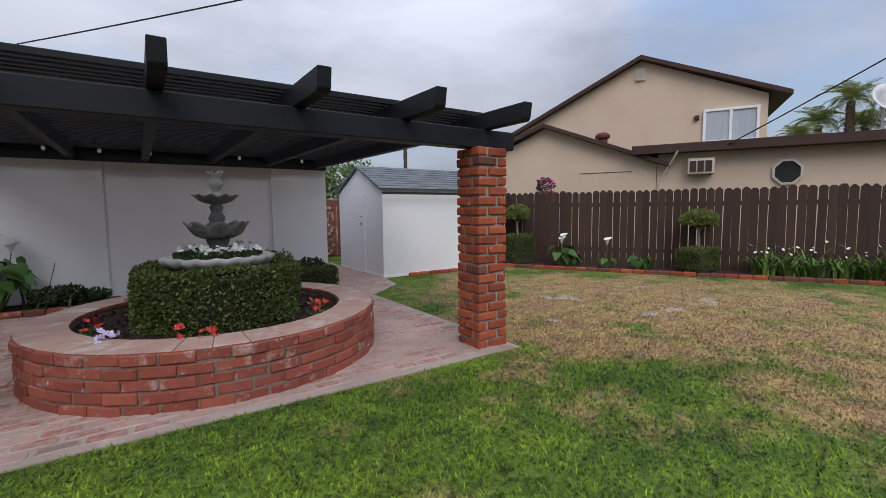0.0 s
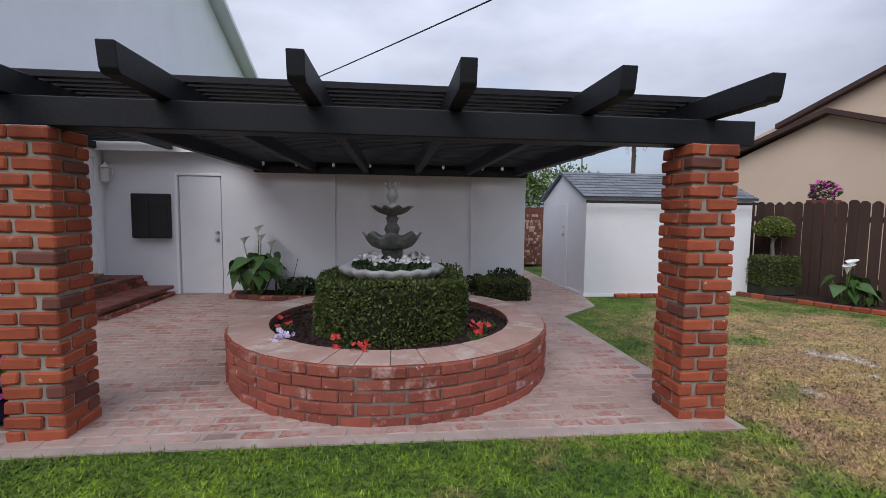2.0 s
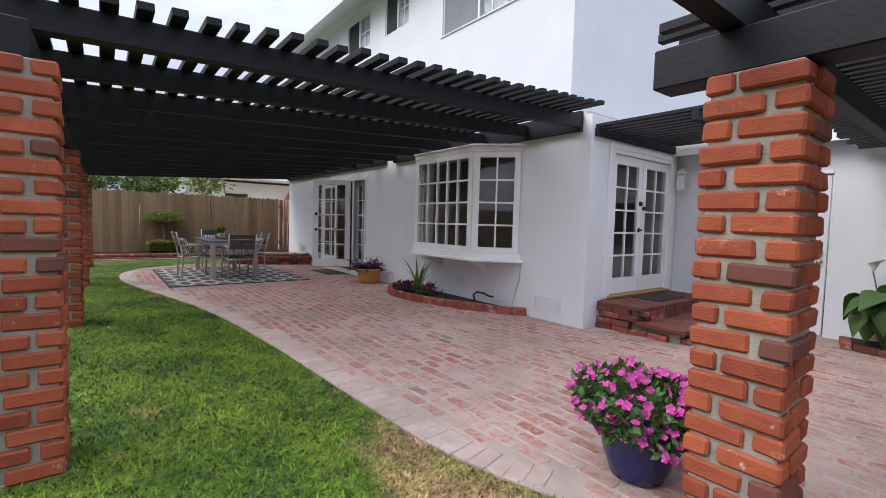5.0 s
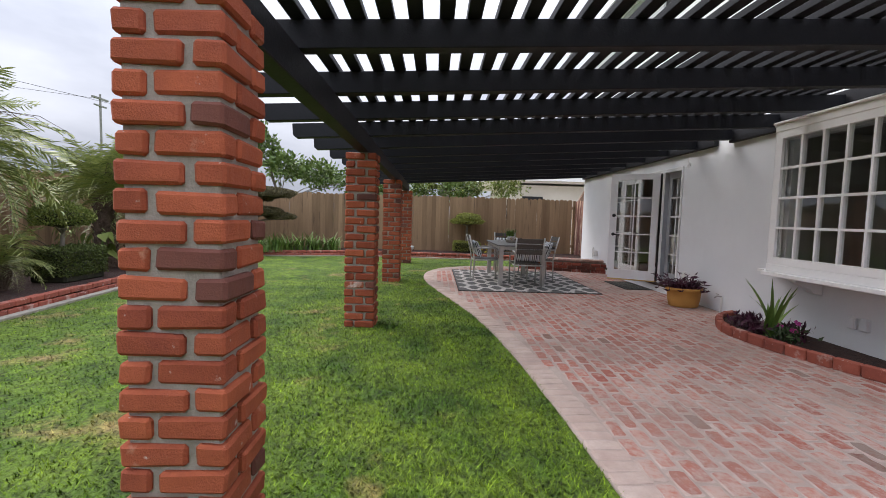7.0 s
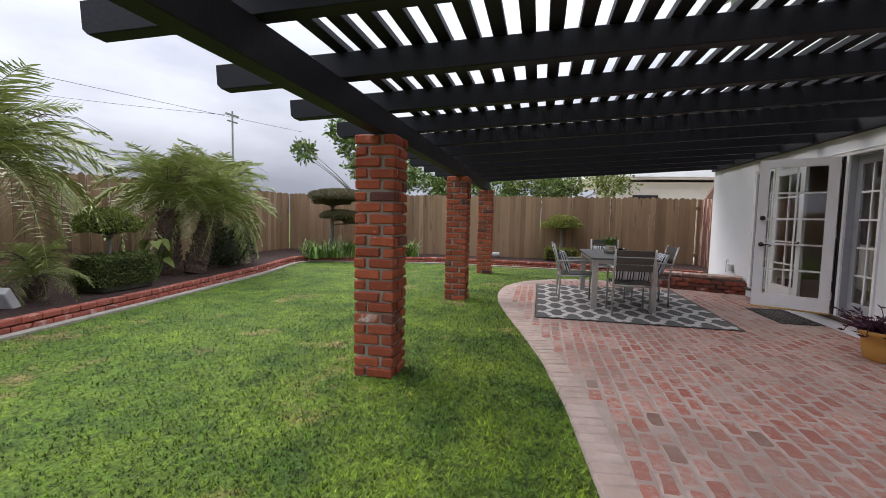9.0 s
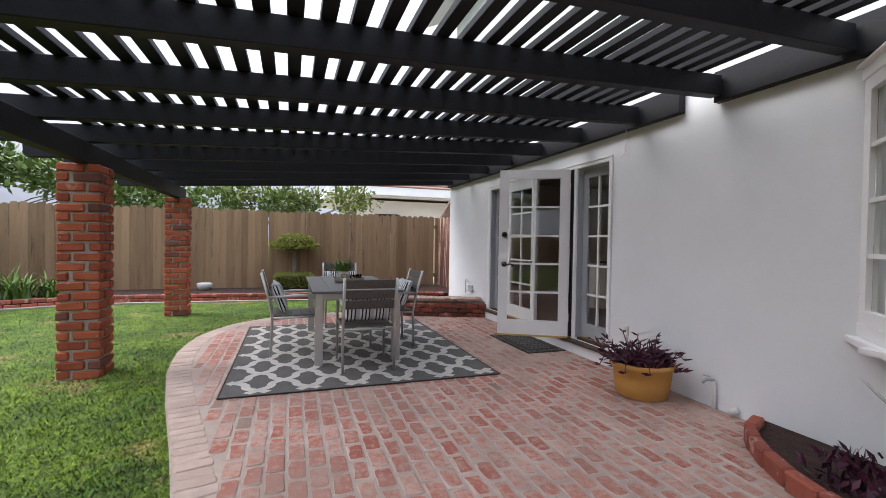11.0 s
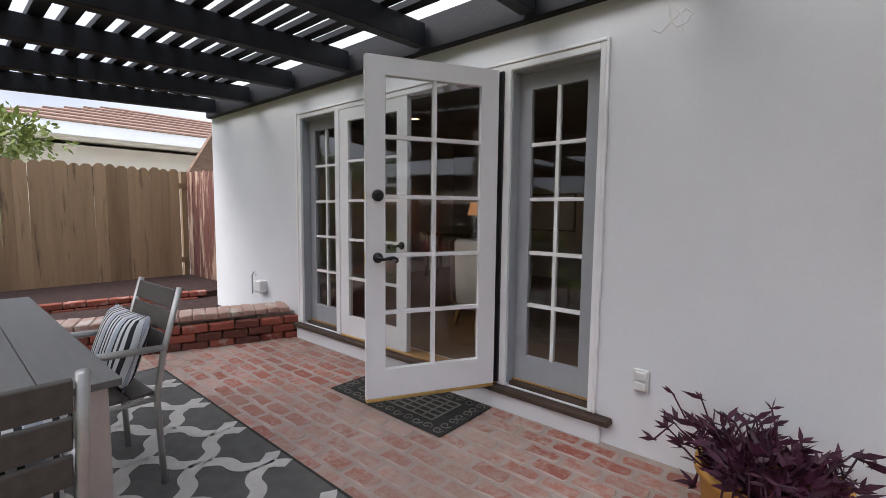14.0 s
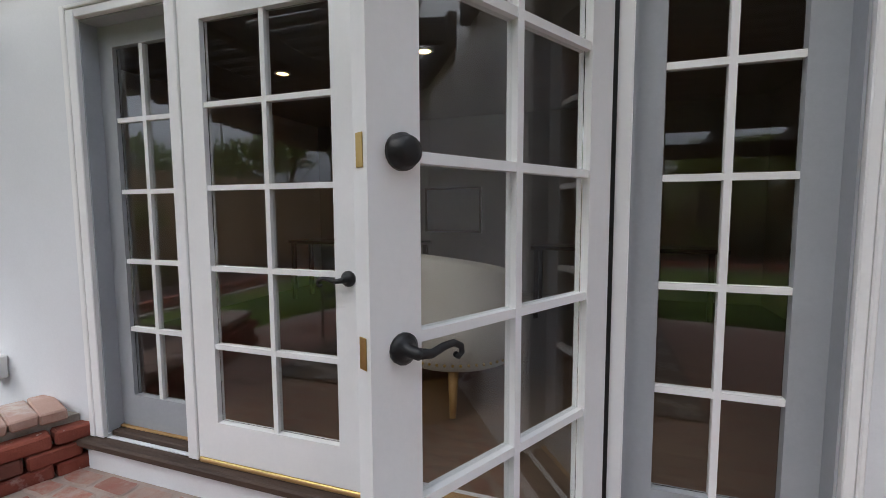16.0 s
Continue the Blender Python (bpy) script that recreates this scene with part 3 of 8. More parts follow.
    lift.inputs["To Min"].default_value, lift.inputs["To Max"].default_value = 0.32, 1.65
    nt.links.new(tuft_shade, lift.inputs["Value"])
    nt.links.new(lift.outputs[0], dark.inputs["Value"])
    nt.links.new(mixc(f, base, dead), dark.inputs["Color"])
    return dark.outputs["Color"]


LAWN = lawn_material()
patio = build_ground()


def leaf_door(bm_frame, w, h, stile, top, bottom, cols, rows, thick, bar=0.022):
    """The rails, stiles and glazing bars of a glazed door, standing in the xz plane from x 0 to w."""
    t = thick / 2
    box(bm_frame, 0, -t, 0, stile, t, h)
    box(bm_frame, w - stile, -t, 0, w, t, h)
    box(bm_frame, stile, -t, 0, w - stile, t, bottom)
    box(bm_frame, stile, -t, h - top, w - stile, t, h)
    gw, gh = w - 2 * stile, h - top - bottom
    s = t * 0.8
    for i in range(1, cols):
        x = stile + gw * i / cols
        box(bm_frame, x - bar / 2, -s, bottom, x + bar / 2, s, h - top)
    for j in range(1, rows):
        z = bottom + gh * j / rows
        box(bm_frame, stile, -s * 0.96, z - bar / 2, w - stile, s * 0.96, z + bar / 2)
    return bm_frame


def panes(parent, w, h, stile, top, bottom, cols, rows, bar=0.022):
    """Each pane of glass of a glazed door or window."""
    gw, gh = (w - 2 * stile) / cols, (h - top - bottom) / rows
    me = None
    for i in range(cols):
        for j in range(rows):
            if me is None:
                me = part("pane", boxes((bar * 0.3, -0.003, bar * 0.3, gw - bar * 0.3, 0.003, gh - bar * 0.3)), GLASS, parent)
                me.visible_shadow = False
                ob = me
            else:
                ob = new("pane", me.data)
                ob.parent = parent
                ob.visible_shadow = False
            ob.location = (stile + gw * i, 0, bottom + gh * j)


def glass_material():
    m = bpy.data.materials.new("window_glass")
    m.use_nodes = True
    p = m.node_tree.nodes["Principled BSDF"]
    p.inputs["Base Color"].default_value = (0.86, 0.88, 0.87, 1)
    p.inputs["Transmission Weight"].default_value = 1.0
    p.inputs["Roughness"].default_value = 0.0
    p.inputs["IOR"].default_value = 1.5
    return m


GLASS = glass_material()


def build_house():
    bm = bmesh.new()
    along_x(bm, WEST_X, RET_X, 0, 2.62, WALL_Y, WALL_Y + 0.16, [(-12.80, -9.77, 0.17, 2.22), (-7.45, -5.29, 0.75, 2.30)])
    tagged(part("wall_south", bm, STUCCO), "white stuccoed house wall under the pergola", "wall", kind="structure")
    bm = bmesh.new()
    box(bm, RET_X - 0.16, WALL_Y + 0.16, 0, RET_X, 6.42, 2.62)
    box(bm, RET_X - 0.16, 8.02, 0, RET_X, BACK_Y + 0.2, 2.62)
    box(bm, RET_X - 0.16, 6.42, 2.26, RET_X, 8.02, 2.62)
    box(bm, RET_X - 0.16, 6.42, 0, RET_X, 8.02, 0.36)
    tagged(part("wall_east", bm, STUCCO), "white stuccoed return wall with french doors", "wall", kind="structure")
    bm = bmesh.new()
    along_x(bm, RET_X, 2.92, 0, 2.42, BACK_Y, BACK_Y + 0.2, [(-2.96, -2.27, 0.0, 1.98), (-0.42, 1.94, 0.0, 2.42)])
    box(bm, -0.42, BACK_Y + 0.05, 0, 1.94, BACK_Y + 0.2, 2.42)
    tagged(part("wall_north", bm, STUCCO), "white stuccoed garage wall with a shallow recess", "wall", kind="structure")
    bm = boxes((2.72, BACK_Y + 0.2, 0, 2.92, 14.0, 2.42))
    tagged(part("wall_garage", bm, STUCCO), "white stuccoed garage side wall by the walk", "wall", kind="structure")
    bm = boxes((WEST_X, WALL_Y + 0.16, 0, WEST_X + 0.16, 12.0, 2.62))
    tagged(part("wall_west", bm, STUCCO), "white stuccoed house end wall", "wall", kind="structure")
    # upper storey
    bm = bmesh.new()
    y0 = WALL_Y + 0.02
    along_x(bm, -14.6, -4.581, 2.62, 5.95, y0, y0 + 0.16, [(-7.14, -5.36, 4.45, 5.35), (-9.10, -8.22, 5.15 - 0.1, 5.80), (-10.85, -9.75, 5.10, 5.80)])
    tagged(part("wall_upper_south", bm, STUCCO), "white stuccoed upper storey wall with small windows", "wall", kind="structure")
    bm = bmesh.new()
    pts = [(y0, 2.62), (17.0, 2.62), (17.0, 5.55), (10.95, 8.14), (y0, 6.0)]
    a = [bm.verts.new((-4.58, p[0], p[1])) for p in pts]
    b = [bm.verts.new((-4.42, p[0], p[1])) for p in pts]
    bm.faces.new(a)
    bm.faces.new(b[::-1])
    for i in range(5):
        bm.faces.new((a[i], b[i], b[(i + 1) % 5], a[(i + 1) % 5]))
    bmesh.ops.recalc_face_normals(bm, faces=bm.faces)
    tagged(part("wall_upper_east", bm, STUCCO), "white stuccoed gable wall of the upper storey", "wall", kind="structure")
    # main roof: two slopes with white fascia
    bm = bmesh.new()
    for (ya, za, yb, zb) in ((WALL_Y - 0.55, 5.88, 10.95, 8.22), (10.95, 8.22, 17.4, 5.46)):
        v = [bm.verts.new(p) for p in ((-15.2, ya, za), (-4.05, ya, za), (-4.05, yb, zb), (-15.2, yb, zb), (-15.2, ya, za + 0.16), (-4.05, ya, za + 0.16), (-4.05, yb, zb + 0.16), (-15.2, yb, zb + 0.16))]
        for f in ((0, 3, 2, 1), (4, 5, 6, 7), (0, 1, 5, 4), (2, 3, 7, 6), (0, 4, 7, 3), (1, 2, 6, 5)):
            bm.faces.new([v[i] for i in f])
    tagged(part("roof", bm, SHED), "pitched house roof with white fascia boards", "roof", kind="structure")
    # low garage roof behind the pergola
    bm = bmesh.new()
    v = [bm.verts.new(p) for p in ((-4.41, BACK_Y - 0.22, 2.42), (3.05, BACK_Y - 0.22, 2.42), (3.05, 13.5, 3.55), (-4.41, 13.5, 3.55), (-4.41, BACK_Y - 0.22, 2.47), (3.05, BACK_Y - 0.22, 2.47), (3.05, 13.5, 3.60), (-4.41, 13.5, 3.60))]
    for f in ((0, 3, 2, 1), (4, 5, 6, 7), (0, 1, 5, 4), (2, 3, 7, 6), (0, 4, 7, 3), (1, 2, 6, 5)):
        bm.faces.new([v[i] for i in f])
    tagged(part("garage_roof", bm, SHINGLE), "low garage roof of grey shingles", "roof", kind="structure")
    tagged(part("fascia", boxes((-4.07, BACK_Y - 0.245, 2.33, 3.06, BACK_Y - 0.222, 2.47)), TRIM), "white fascia board under the shingles", "trim", kind="structure")


build_house()


# ---- pergolas ----
def timber(parent, name, x0, y0, z0, x1, y1, z1, tilt=0.0, bevel=0.006):
    bm = soft(boxes((0, 0, 0, x1 - x0, y1 - y0, z1 - z0)), bevel)
    ob = part(name, bm, BLACK, parent)
    ob.matrix_basis = pose(x0, y0, z0, tilt, 0, 0)
    return ob


def build_fountain_pergola():
    p = thing("pergola", "black-painted timber pergola roofing the round fountain planter", "pergola")
    timber(p, "beam", -1.90, 3.21, 1.862, 3.02, 3.37, 2.03)
    timber(p, "ledger", -1.72, BACK_Y - 0.10, 2.05, 2.92, BACK_Y - 0.004, 2.24)
    first = None
    for k in range(6):
        x = -1.605 + 0.862 * k
        bm = bmesh.new()
        # a rafter with a tail cut on the slant
        prof = [(2.72, 2.055), (2.74, 2.03), (8.10, 2.07), (8.10, 2.215), (2.70, 2.18)]
        a = [bm.verts.new((-0.045, q[0], q[1])) for q in prof]
        b = [bm.verts.new((0.045, q[0], q[1])) for q in prof]
        bm.faces.new(a)
        bm.faces.new(b[::-1])
        for i in range(5):
            bm.faces.new((a[i], b[i], b[(i + 1) % 5], a[(i + 1) % 5]))
        bmesh.ops.recalc_face_normals(bm, faces=bm.faces)
        soft(bm, 0.005)
        ob = part("rafter", bm, BLACK, p)
        ob.location.x = x
    bm = soft(boxes((0, 0, 0, 5.25, 0.046, 0.045)), 0.004)
    slat = part("slat", bm, BLACK, p)
    for k in range(44):
        y = 3.40 + 0.107 * k
        ob = slat if k == 0 else new("slat", slat.data)
        ob.parent = p
        ob.matrix_basis = pose(-2.02 + rnd(-0.05, 0.05), y, 2.176 + 0.0073 * (y - 2.6) + rnd(0, 0.003), 0, 0, rnd(-0.15, 0.15))
    return p


def bulb_string():
    t = thing("string_lights", "string of small white bulbs along the pergola", "string lights")
    bm = bmesh.new()
    xs = [-1.55, -1.02, -0.42, 0.18, 1.42, 2.1, 2.45]
    pts = []
    for a, b in zip(xs, xs[1:]):
        for k in range(6):
            f = k / 6
            pts.append((a + (b - a) * f, BACK_Y - 0.15, 2.235 - 0.05 * 4 * f * (1 - f)))
    pts.append((xs[-1], BACK_Y - 0.15, 2.235))
    part("cable", tube(bm, pts, 0.004, 5), BLACKMETAL, t)
    me = None
    for x in xs:
        if me is None:
            bm = bmesh.new()
            lathe(bm, [(0.012, 0.0), (0.02, -0.02), (0.026, -0.05), (0.022, -0.075), (0.008, -0.088)], 10)
            o = me = part("bulb", bm, WHITEPLASTIC, t, smooth=True)
        else:
            o = new("bulb", me.data)
            o.parent = t
        o.location = (x, BACK_Y - 0.15, 2.24)


def patio_roof_z(y):
    """The underside of the patio pergola's rafters, which rise to the house."""
    return 2.092 + 0.0645 * (y - 0.25)


def build_patio_pergola():
    p = thing("pergola", "long black-painted slatted pergola shading the brick patio", "pergola")
    timber(p, "beam", -14.62, 0.925, 1.951, -3.70, 1.045, 2.138)
    timber(p, "ledger", -14.79, WALL_Y - 0.07, 2.43, -8.86, WALL_Y - 0.003, 2.66)
    timber(p, "ledger", -8.54, WALL_Y - 0.07, 2.42, -4.2, WALL_Y - 0.003, 2.66)
    L = math.hypot(5.69, 5.69 * 0.0645)
    tilt = math.degrees(math.atan(0.0645))
    for k in range(13):
        x = -3.86 - 0.857 * k
        bm = bmesh.new()
        prof = [(0, 0.03), (0.03, 0), (L, 0), (L, 0.155), (0, 0.155)]
        a = [bm.verts.new((-0.048, q[0], q[1])) for q in prof]
        b = [bm.verts.new((0.048, q[0], q[1])) for q in prof]
        bm.faces.new(a)
        bm.faces.new(b[::-1])
        for i in range(5):
            bm.faces.new((a[i], b[i], b[(i + 1) % 5], a[(i + 1) % 5]))
        bmesh.ops.recalc_face_normals(bm, faces=bm.faces)
        soft(bm, 0.005)
        ob = part("rafter", bm, BLACK, p)
        ob.matrix_basis = pose(x, 0.20, patio_roof_z(0.20), tilt, 0, 3.6)
    bm = soft(boxes((0, 0, 0, 11.35, 0.081, 0.045)), 0.004)
    slat = part("slat", bm, BLACK, p)
    for k in range(30):
        y = 0.985 + 0.159 * k
        ob = slat if k == 0 else new("slat", slat.data)
        ob.parent = p
        ob.matrix_basis = pose(-15.10 + rnd(-0.02, 0.03), y, patio_roof_z(y) + 0.1585, tilt, 0, rnd(-0.03, 0.03))
    # loose wire that hangs from the roof by the wall
    w = thing("loose_cable", "loose pale cable end dangling from the pergola", "cable")
    bm = bmesh.new()
    tube(bm, [(-9.72, 5.86, 2.42), (-9.71, 5.85, 2.30), (-9.69, 5.83, 2.20), (-9.66, 5.82, 2.16), (-9.62, 5.82, 2.17), (-9.60, 5.83, 2.21), (-9.63, 5.84, 2.24), (-9.68, 5.83, 2.20), (-9.73, 5.82, 2.15), (-9.76, 5.82, 2.17)], 0.004, 6)
    tube(bm, [(-9.69, 5.84, 2.27), (-9.65, 5.83, 2.22), (-9.63, 5.82, 2.13)], 0.004, 6)
    part("wire", bm, WHITEPLASTIC, w)
    w.location.x = 0.26
    w = thing("loose_cable", "thin black cable looping off the pergola roof", "cable")
    bm = bmesh.new()
    tube(bm, [(-5.6, 5.9, 2.58), (-5.5, 5.7, 2.75), (-5.3, 5.6, 2.78), (-5.1, 5.5, 2.68), (-5.0, 5.45, 2.54)], 0.006, 6)
    part("wire", bm, BLACKMETAL, w)


def build_step_canopy():
    p = thing("pergola", "small black slatted canopy above the french door steps", "pergola")
    timber(p, "ledger", RET_X + 0.003, 6.02, 2.36, RET_X + 0.06, 8.12, 2.46)
    timber(p, "beam", -2.98, 6.02, 2.36, -2.90, 8.12, 2.46)
    bm = soft(boxes((0, 0, 0, 1.26, 0.06, 0.04)), 0.004)
    slat = part("slat", bm, BLACK, p)
    for k in range(14):
        ob = slat if k == 0 else new("slat", slat.data)
        ob.parent = p
        ob.matrix_basis = pose(RET_X + 0.004, 6.03 + 0.15 * k, 2.462)


build_fountain_pergola()
bulb_string()
build_patio_pergola()
build_step_canopy()


# ---- brick pillars: the core; their bricks follow at the end ----
PILLARS = [(-1.51, 3.35), (2.69, 3.30), (-3.79, 0.98), (-7.36, 0.96), (-10.90, 0.96), (-14.40, 0.98)]
pillar_cores = []
for px, py in PILLARS:
    top = 1.862 if py > 2 else 1.95
    q = thing("brick_pillar", "square pillar of rough red brick with recessed grey joints", "pillar", "brick pillars of the pergolas", at=pose(px, py, 0))
    part("mortar", soft(boxes((-0.148, -0.148, 0, 0.148, 0.148, top), (-0.163, -0.163, 0, 0.163, 0.163, 0.012)), 0.006), MORTAR, q)
    pillar_cores.append(q)


# ---- doors and windows ----
def lever(parent, x, z, y, way, bolt=True):
    """A black lever handle with a curled end on a round rose; way: the side to which the lever points."""
    h = part("handle", lathe(bmesh.new(), [(0.0305, 0), (0.0305, 0.008), (0.022, 0.014), (0.012, 0.02), (0.011, 0.05), (0.004, 0.055)], 16), BLACKMETAL, parent, "black curled lever handle", smooth=True)
    h.matrix_basis = pose(x, y, z, 90 if y < 0 else -90, 0, 0)
    bm = bmesh.new()
    s = -1 if y < 0 else 1
    pts = [(x, y + s * 0.045, z), (x + way * 0.03, y + s * 0.047, z - 0.006), (x + way * 0.06, y + s * 0.047, z + 0.002), (x + way * 0.085, y + s * 0.047, z + 0.004),
           (x + way * 0.105, y + s * 0.047, z - 0.006), (x + way * 0.108, y + s * 0.047, z - 0.02), (x + way * 0.098, y + s * 0.047, z - 0.026), (x + way * 0.09, y + s * 0.047, z - 0.019)]
    part("lever", tube(bm, pts, [0.011, 0.009, 0.008, 0.0075, 0.007, 0.006, 0.006, 0.006], 8), BLACKMETAL, parent, smooth=True)
    if not bolt:
        return
    k = part("deadbolt", lathe(bmesh.new(), [(0.034, 0), (0.034, 0.012), (0.028, 0.018), (0.026, 0.03), (0.012, 0.034)], 18), BLACKMETAL, parent, "round black deadbolt", smooth=True)
    k.matrix_basis = pose(x, y, z + 0.36, 90 if y < 0 else -90, 0, 0)


def glazed(name, label, w, h, stile, top, bottom, cols, rows, thick, material, m, category="door", parent=None, foot=True):
    d = thing(name, label, category, kind="structure" if parent is None else "", at=m)
    if parent is not None:
        d.parent = parent
    bm = bmesh.new()
    if material is TRIM:
        leaf_door(bm, w, h, stile, top, bottom, cols, rows, thick)
    else:
        leaf_door(bm, w, h, stile, top, bottom, 1, 1, thick)
        bars = bmesh.new()
        gw, gh = w - 2 * stile, h - top - bottom
        for i in range(1, cols):
            box(bars, stile + gw * i / cols - 0.011, -0.016, bottom, stile + gw * i / cols + 0.011, 0.016, h - top)
        for j in range(1, rows):
            box(bars, stile, -0.0155, bottom + gh * j / rows - 0.011, w - stile, 0.0155, bottom + gh * j / rows + 0.011)
        part("glazing_bar", bars, TRIM, d, "white glazing bars")
    part("door_frame", bm, material, d)
    panes(d, w, h, stile, top, bottom, cols, rows)
    if foot:
        part("sweep", soft(boxes((0.0, -thick / 2 - 0.006, -0.022, w, thick / 2 + 0.004, -0.002)), 0.003), BRASS, d, "yellow door sweep")
    return d


def build_patio_doors():
    y = WALL_Y
    f = thing("door_frame_1", "white frame round the patio french doors", "door frame", kind="structure")
    bm = bmesh.new()
    z0, z1 = 0.17, 2.22
    for x, w in ((-12.80, 0.055), (-12.19, 0.06), (-10.42, 0.06), (-9.80, 0.03)):
        box(bm, x, y - 0.018, z0, x + w, y + 0.13, z1)
    box(bm, -12.745, y - 0.016, z1 - 0.04, -9.80, y + 0.128, z1)
    for xa, xb in ((-12.835, -12.801), (-9.769, -9.752)):
        box(bm, xa, y - 0.022, z0 - 0.0, xb, y - 0.001, z1 + 0.02)
    box(bm, -12.801, y - 0.0215, z1 + 0.002, -9.769, y - 0.001, z1 + 0.02)
    part("casing", soft(bm, 0.004), TRIM, f)
    part("sill", soft(boxes((-12.90, y - 0.065, 0.128, -9.66, y + 0.12, 0.166)), 0.008), SILL, f, "dark worn wooden sill")
    part("threshold", soft(boxes((-12.12, y - 0.02, 0.167, -10.43, y + 0.12, 0.185)), 0.004), THRESH, f, "golden wood threshold")
    for xa, xb in ((-12.744, -12.192), (-10.359, -9.802)):
        # liners whose grey stands for the shadow inside the recess
        part("reveal", boxes((xa, y + 0.004, 0.19, xa + 0.008, y + 0.127, 2.178), (xb - 0.008, y + 0.004, 0.19, xb, y + 0.127, 2.178), (xa + 0.009, y + 0.004, 2.169, xb - 0.009, y + 0.127, 2.177)), GREYDOOR, f, "reveal greyed for the shadow in it")
        part("sidelight_sill", soft(boxes((xa + 0.009, y + 0.02, 0.168, xb - 0.009, y + 0.078, 0.196)), 0.004), SILL, f, "dark inner sill")
        part("sill_strip", soft(boxes((xa + 0.009, y + 0.0605, 0.197, xb - 0.009, y + 0.079, 0.206)), 0.002), THRESH, f, "golden wood strip")
    # black strip added for the shade in the gap beside the hinges
    part("weatherstrip", boxes((-10.445, y - 0.034, 0.19, -10.405, y - 0.019, 2.18)), BLACKMETAL, f, "black strip standing in for the dark gap beside the hinges")
    part("curb", soft(boxes((-12.84, y - 0.035, 0.0, -9.72, y - 0.002, 0.127)), 0.006), STUCCO, f)
    for name, x in (("window_1", -12.74), ("window_2", -10.358)):
        glazed(name, "tall fixed sidelight with ten panes behind a grey screen", 0.548, 1.98, 0.095, 0.10, 0.18, 2, 5, 0.04, GREYDOOR, pose(x, y + 0.10, 0.188), "window", foot=False)
    g = glazed("door_1", "closed white ten-pane french door leaf", 0.845, 1.99, 0.115, 0.105, 0.172, 2, 5, 0.045, TRIM, pose(-12.125, y + 0.012, 0.19))
    lever(g, 0.79, 0.845, -0.0225, -1, False)
    d = glazed("door_2", "open white ten-pane french door leaf", 0.835, 1.99, 0.115, 0.105, 0.172, 2, 5, 0.045, TRIM, pose(-10.438, y - 0.05, 0.19, 0, 0, 180 + 61.0))
    lever(d, 0.765, 0.845, 0.0225, -1)
    lever(d, 0.765, 0.845, -0.0225, -1)
    for z in (1.205, 0.845):
        part("strike_plate", soft(boxes((0.8355, -0.011, z - 0.03, 0.8375, 0.011, z + 0.03)), 0.001), BRASS, d, "brass lock plate on the edge")
    for z in (0.22, 1.0, 1.78):
        part("hinge", soft(boxes((-0.03, -0.022, z - 0.05, -0.001, -0.012, z + 0.05)), 0.002), TRIM, d)


def build_step_doors():
    """French doors in the return wall; x of the leaf runs along +y of the place."""
    x = RET_X
    f = thing("door_frame_2", "white frame round the french doors above the steps", "door frame", kind="structure")
    bm = bmesh.new()
    for ya in (6.42, 7.97):
        box(bm, x - 0.13, ya, 0.36, x + 0.018, ya + 0.05, 2.26)
    box(bm, x - 0.128, 6.47, 2.21, x + 0.016, 7.97, 2.26)
    box(bm, x + 0.001, 6.34, 0.36, x + 0.022, 6.419, 2.33)
    box(bm, x + 0.001, 8.021, 0.36, x + 0.022, 8.10, 2.33)
    box(bm, x + 0.001, 6.419, 2.262, x + 0.0215, 8.021, 2.33)
    part("casing", soft(bm, 0.004), TRIM, f)
    part("threshold", soft(boxes((x - 0.1, 6.43, 0.352, x + 0.05, 8.01, 0.385)), 0.006), THRESH, f, "golden wood threshold")
    for name, ya in (("door_3", 6.475), ("door_4", 7.225)):
        d = glazed(name, "white ten-pane french door leaf, closed", 0.742, 1.80, 0.10, 0.11, 0.20, 2, 5, 0.045, TRIM, pose(x - 0.04, ya, 0.40, 0, 0, 90))
        if name == "door_3":
            lever(d, 0.70, 0.84, -0.0225, -1)
        else:
            k = part("deadbolt", lathe(bmesh.new(), [(0.03, 0), (0.03, 0.012), (0.02, 0.03), (0.01, 0.034)], 16), BLACKMETAL, d, "round black deadbolt", smooth=True)
            k.matrix_basis = pose(0.045, -0.0225, 1.14, 90, 0, 0)


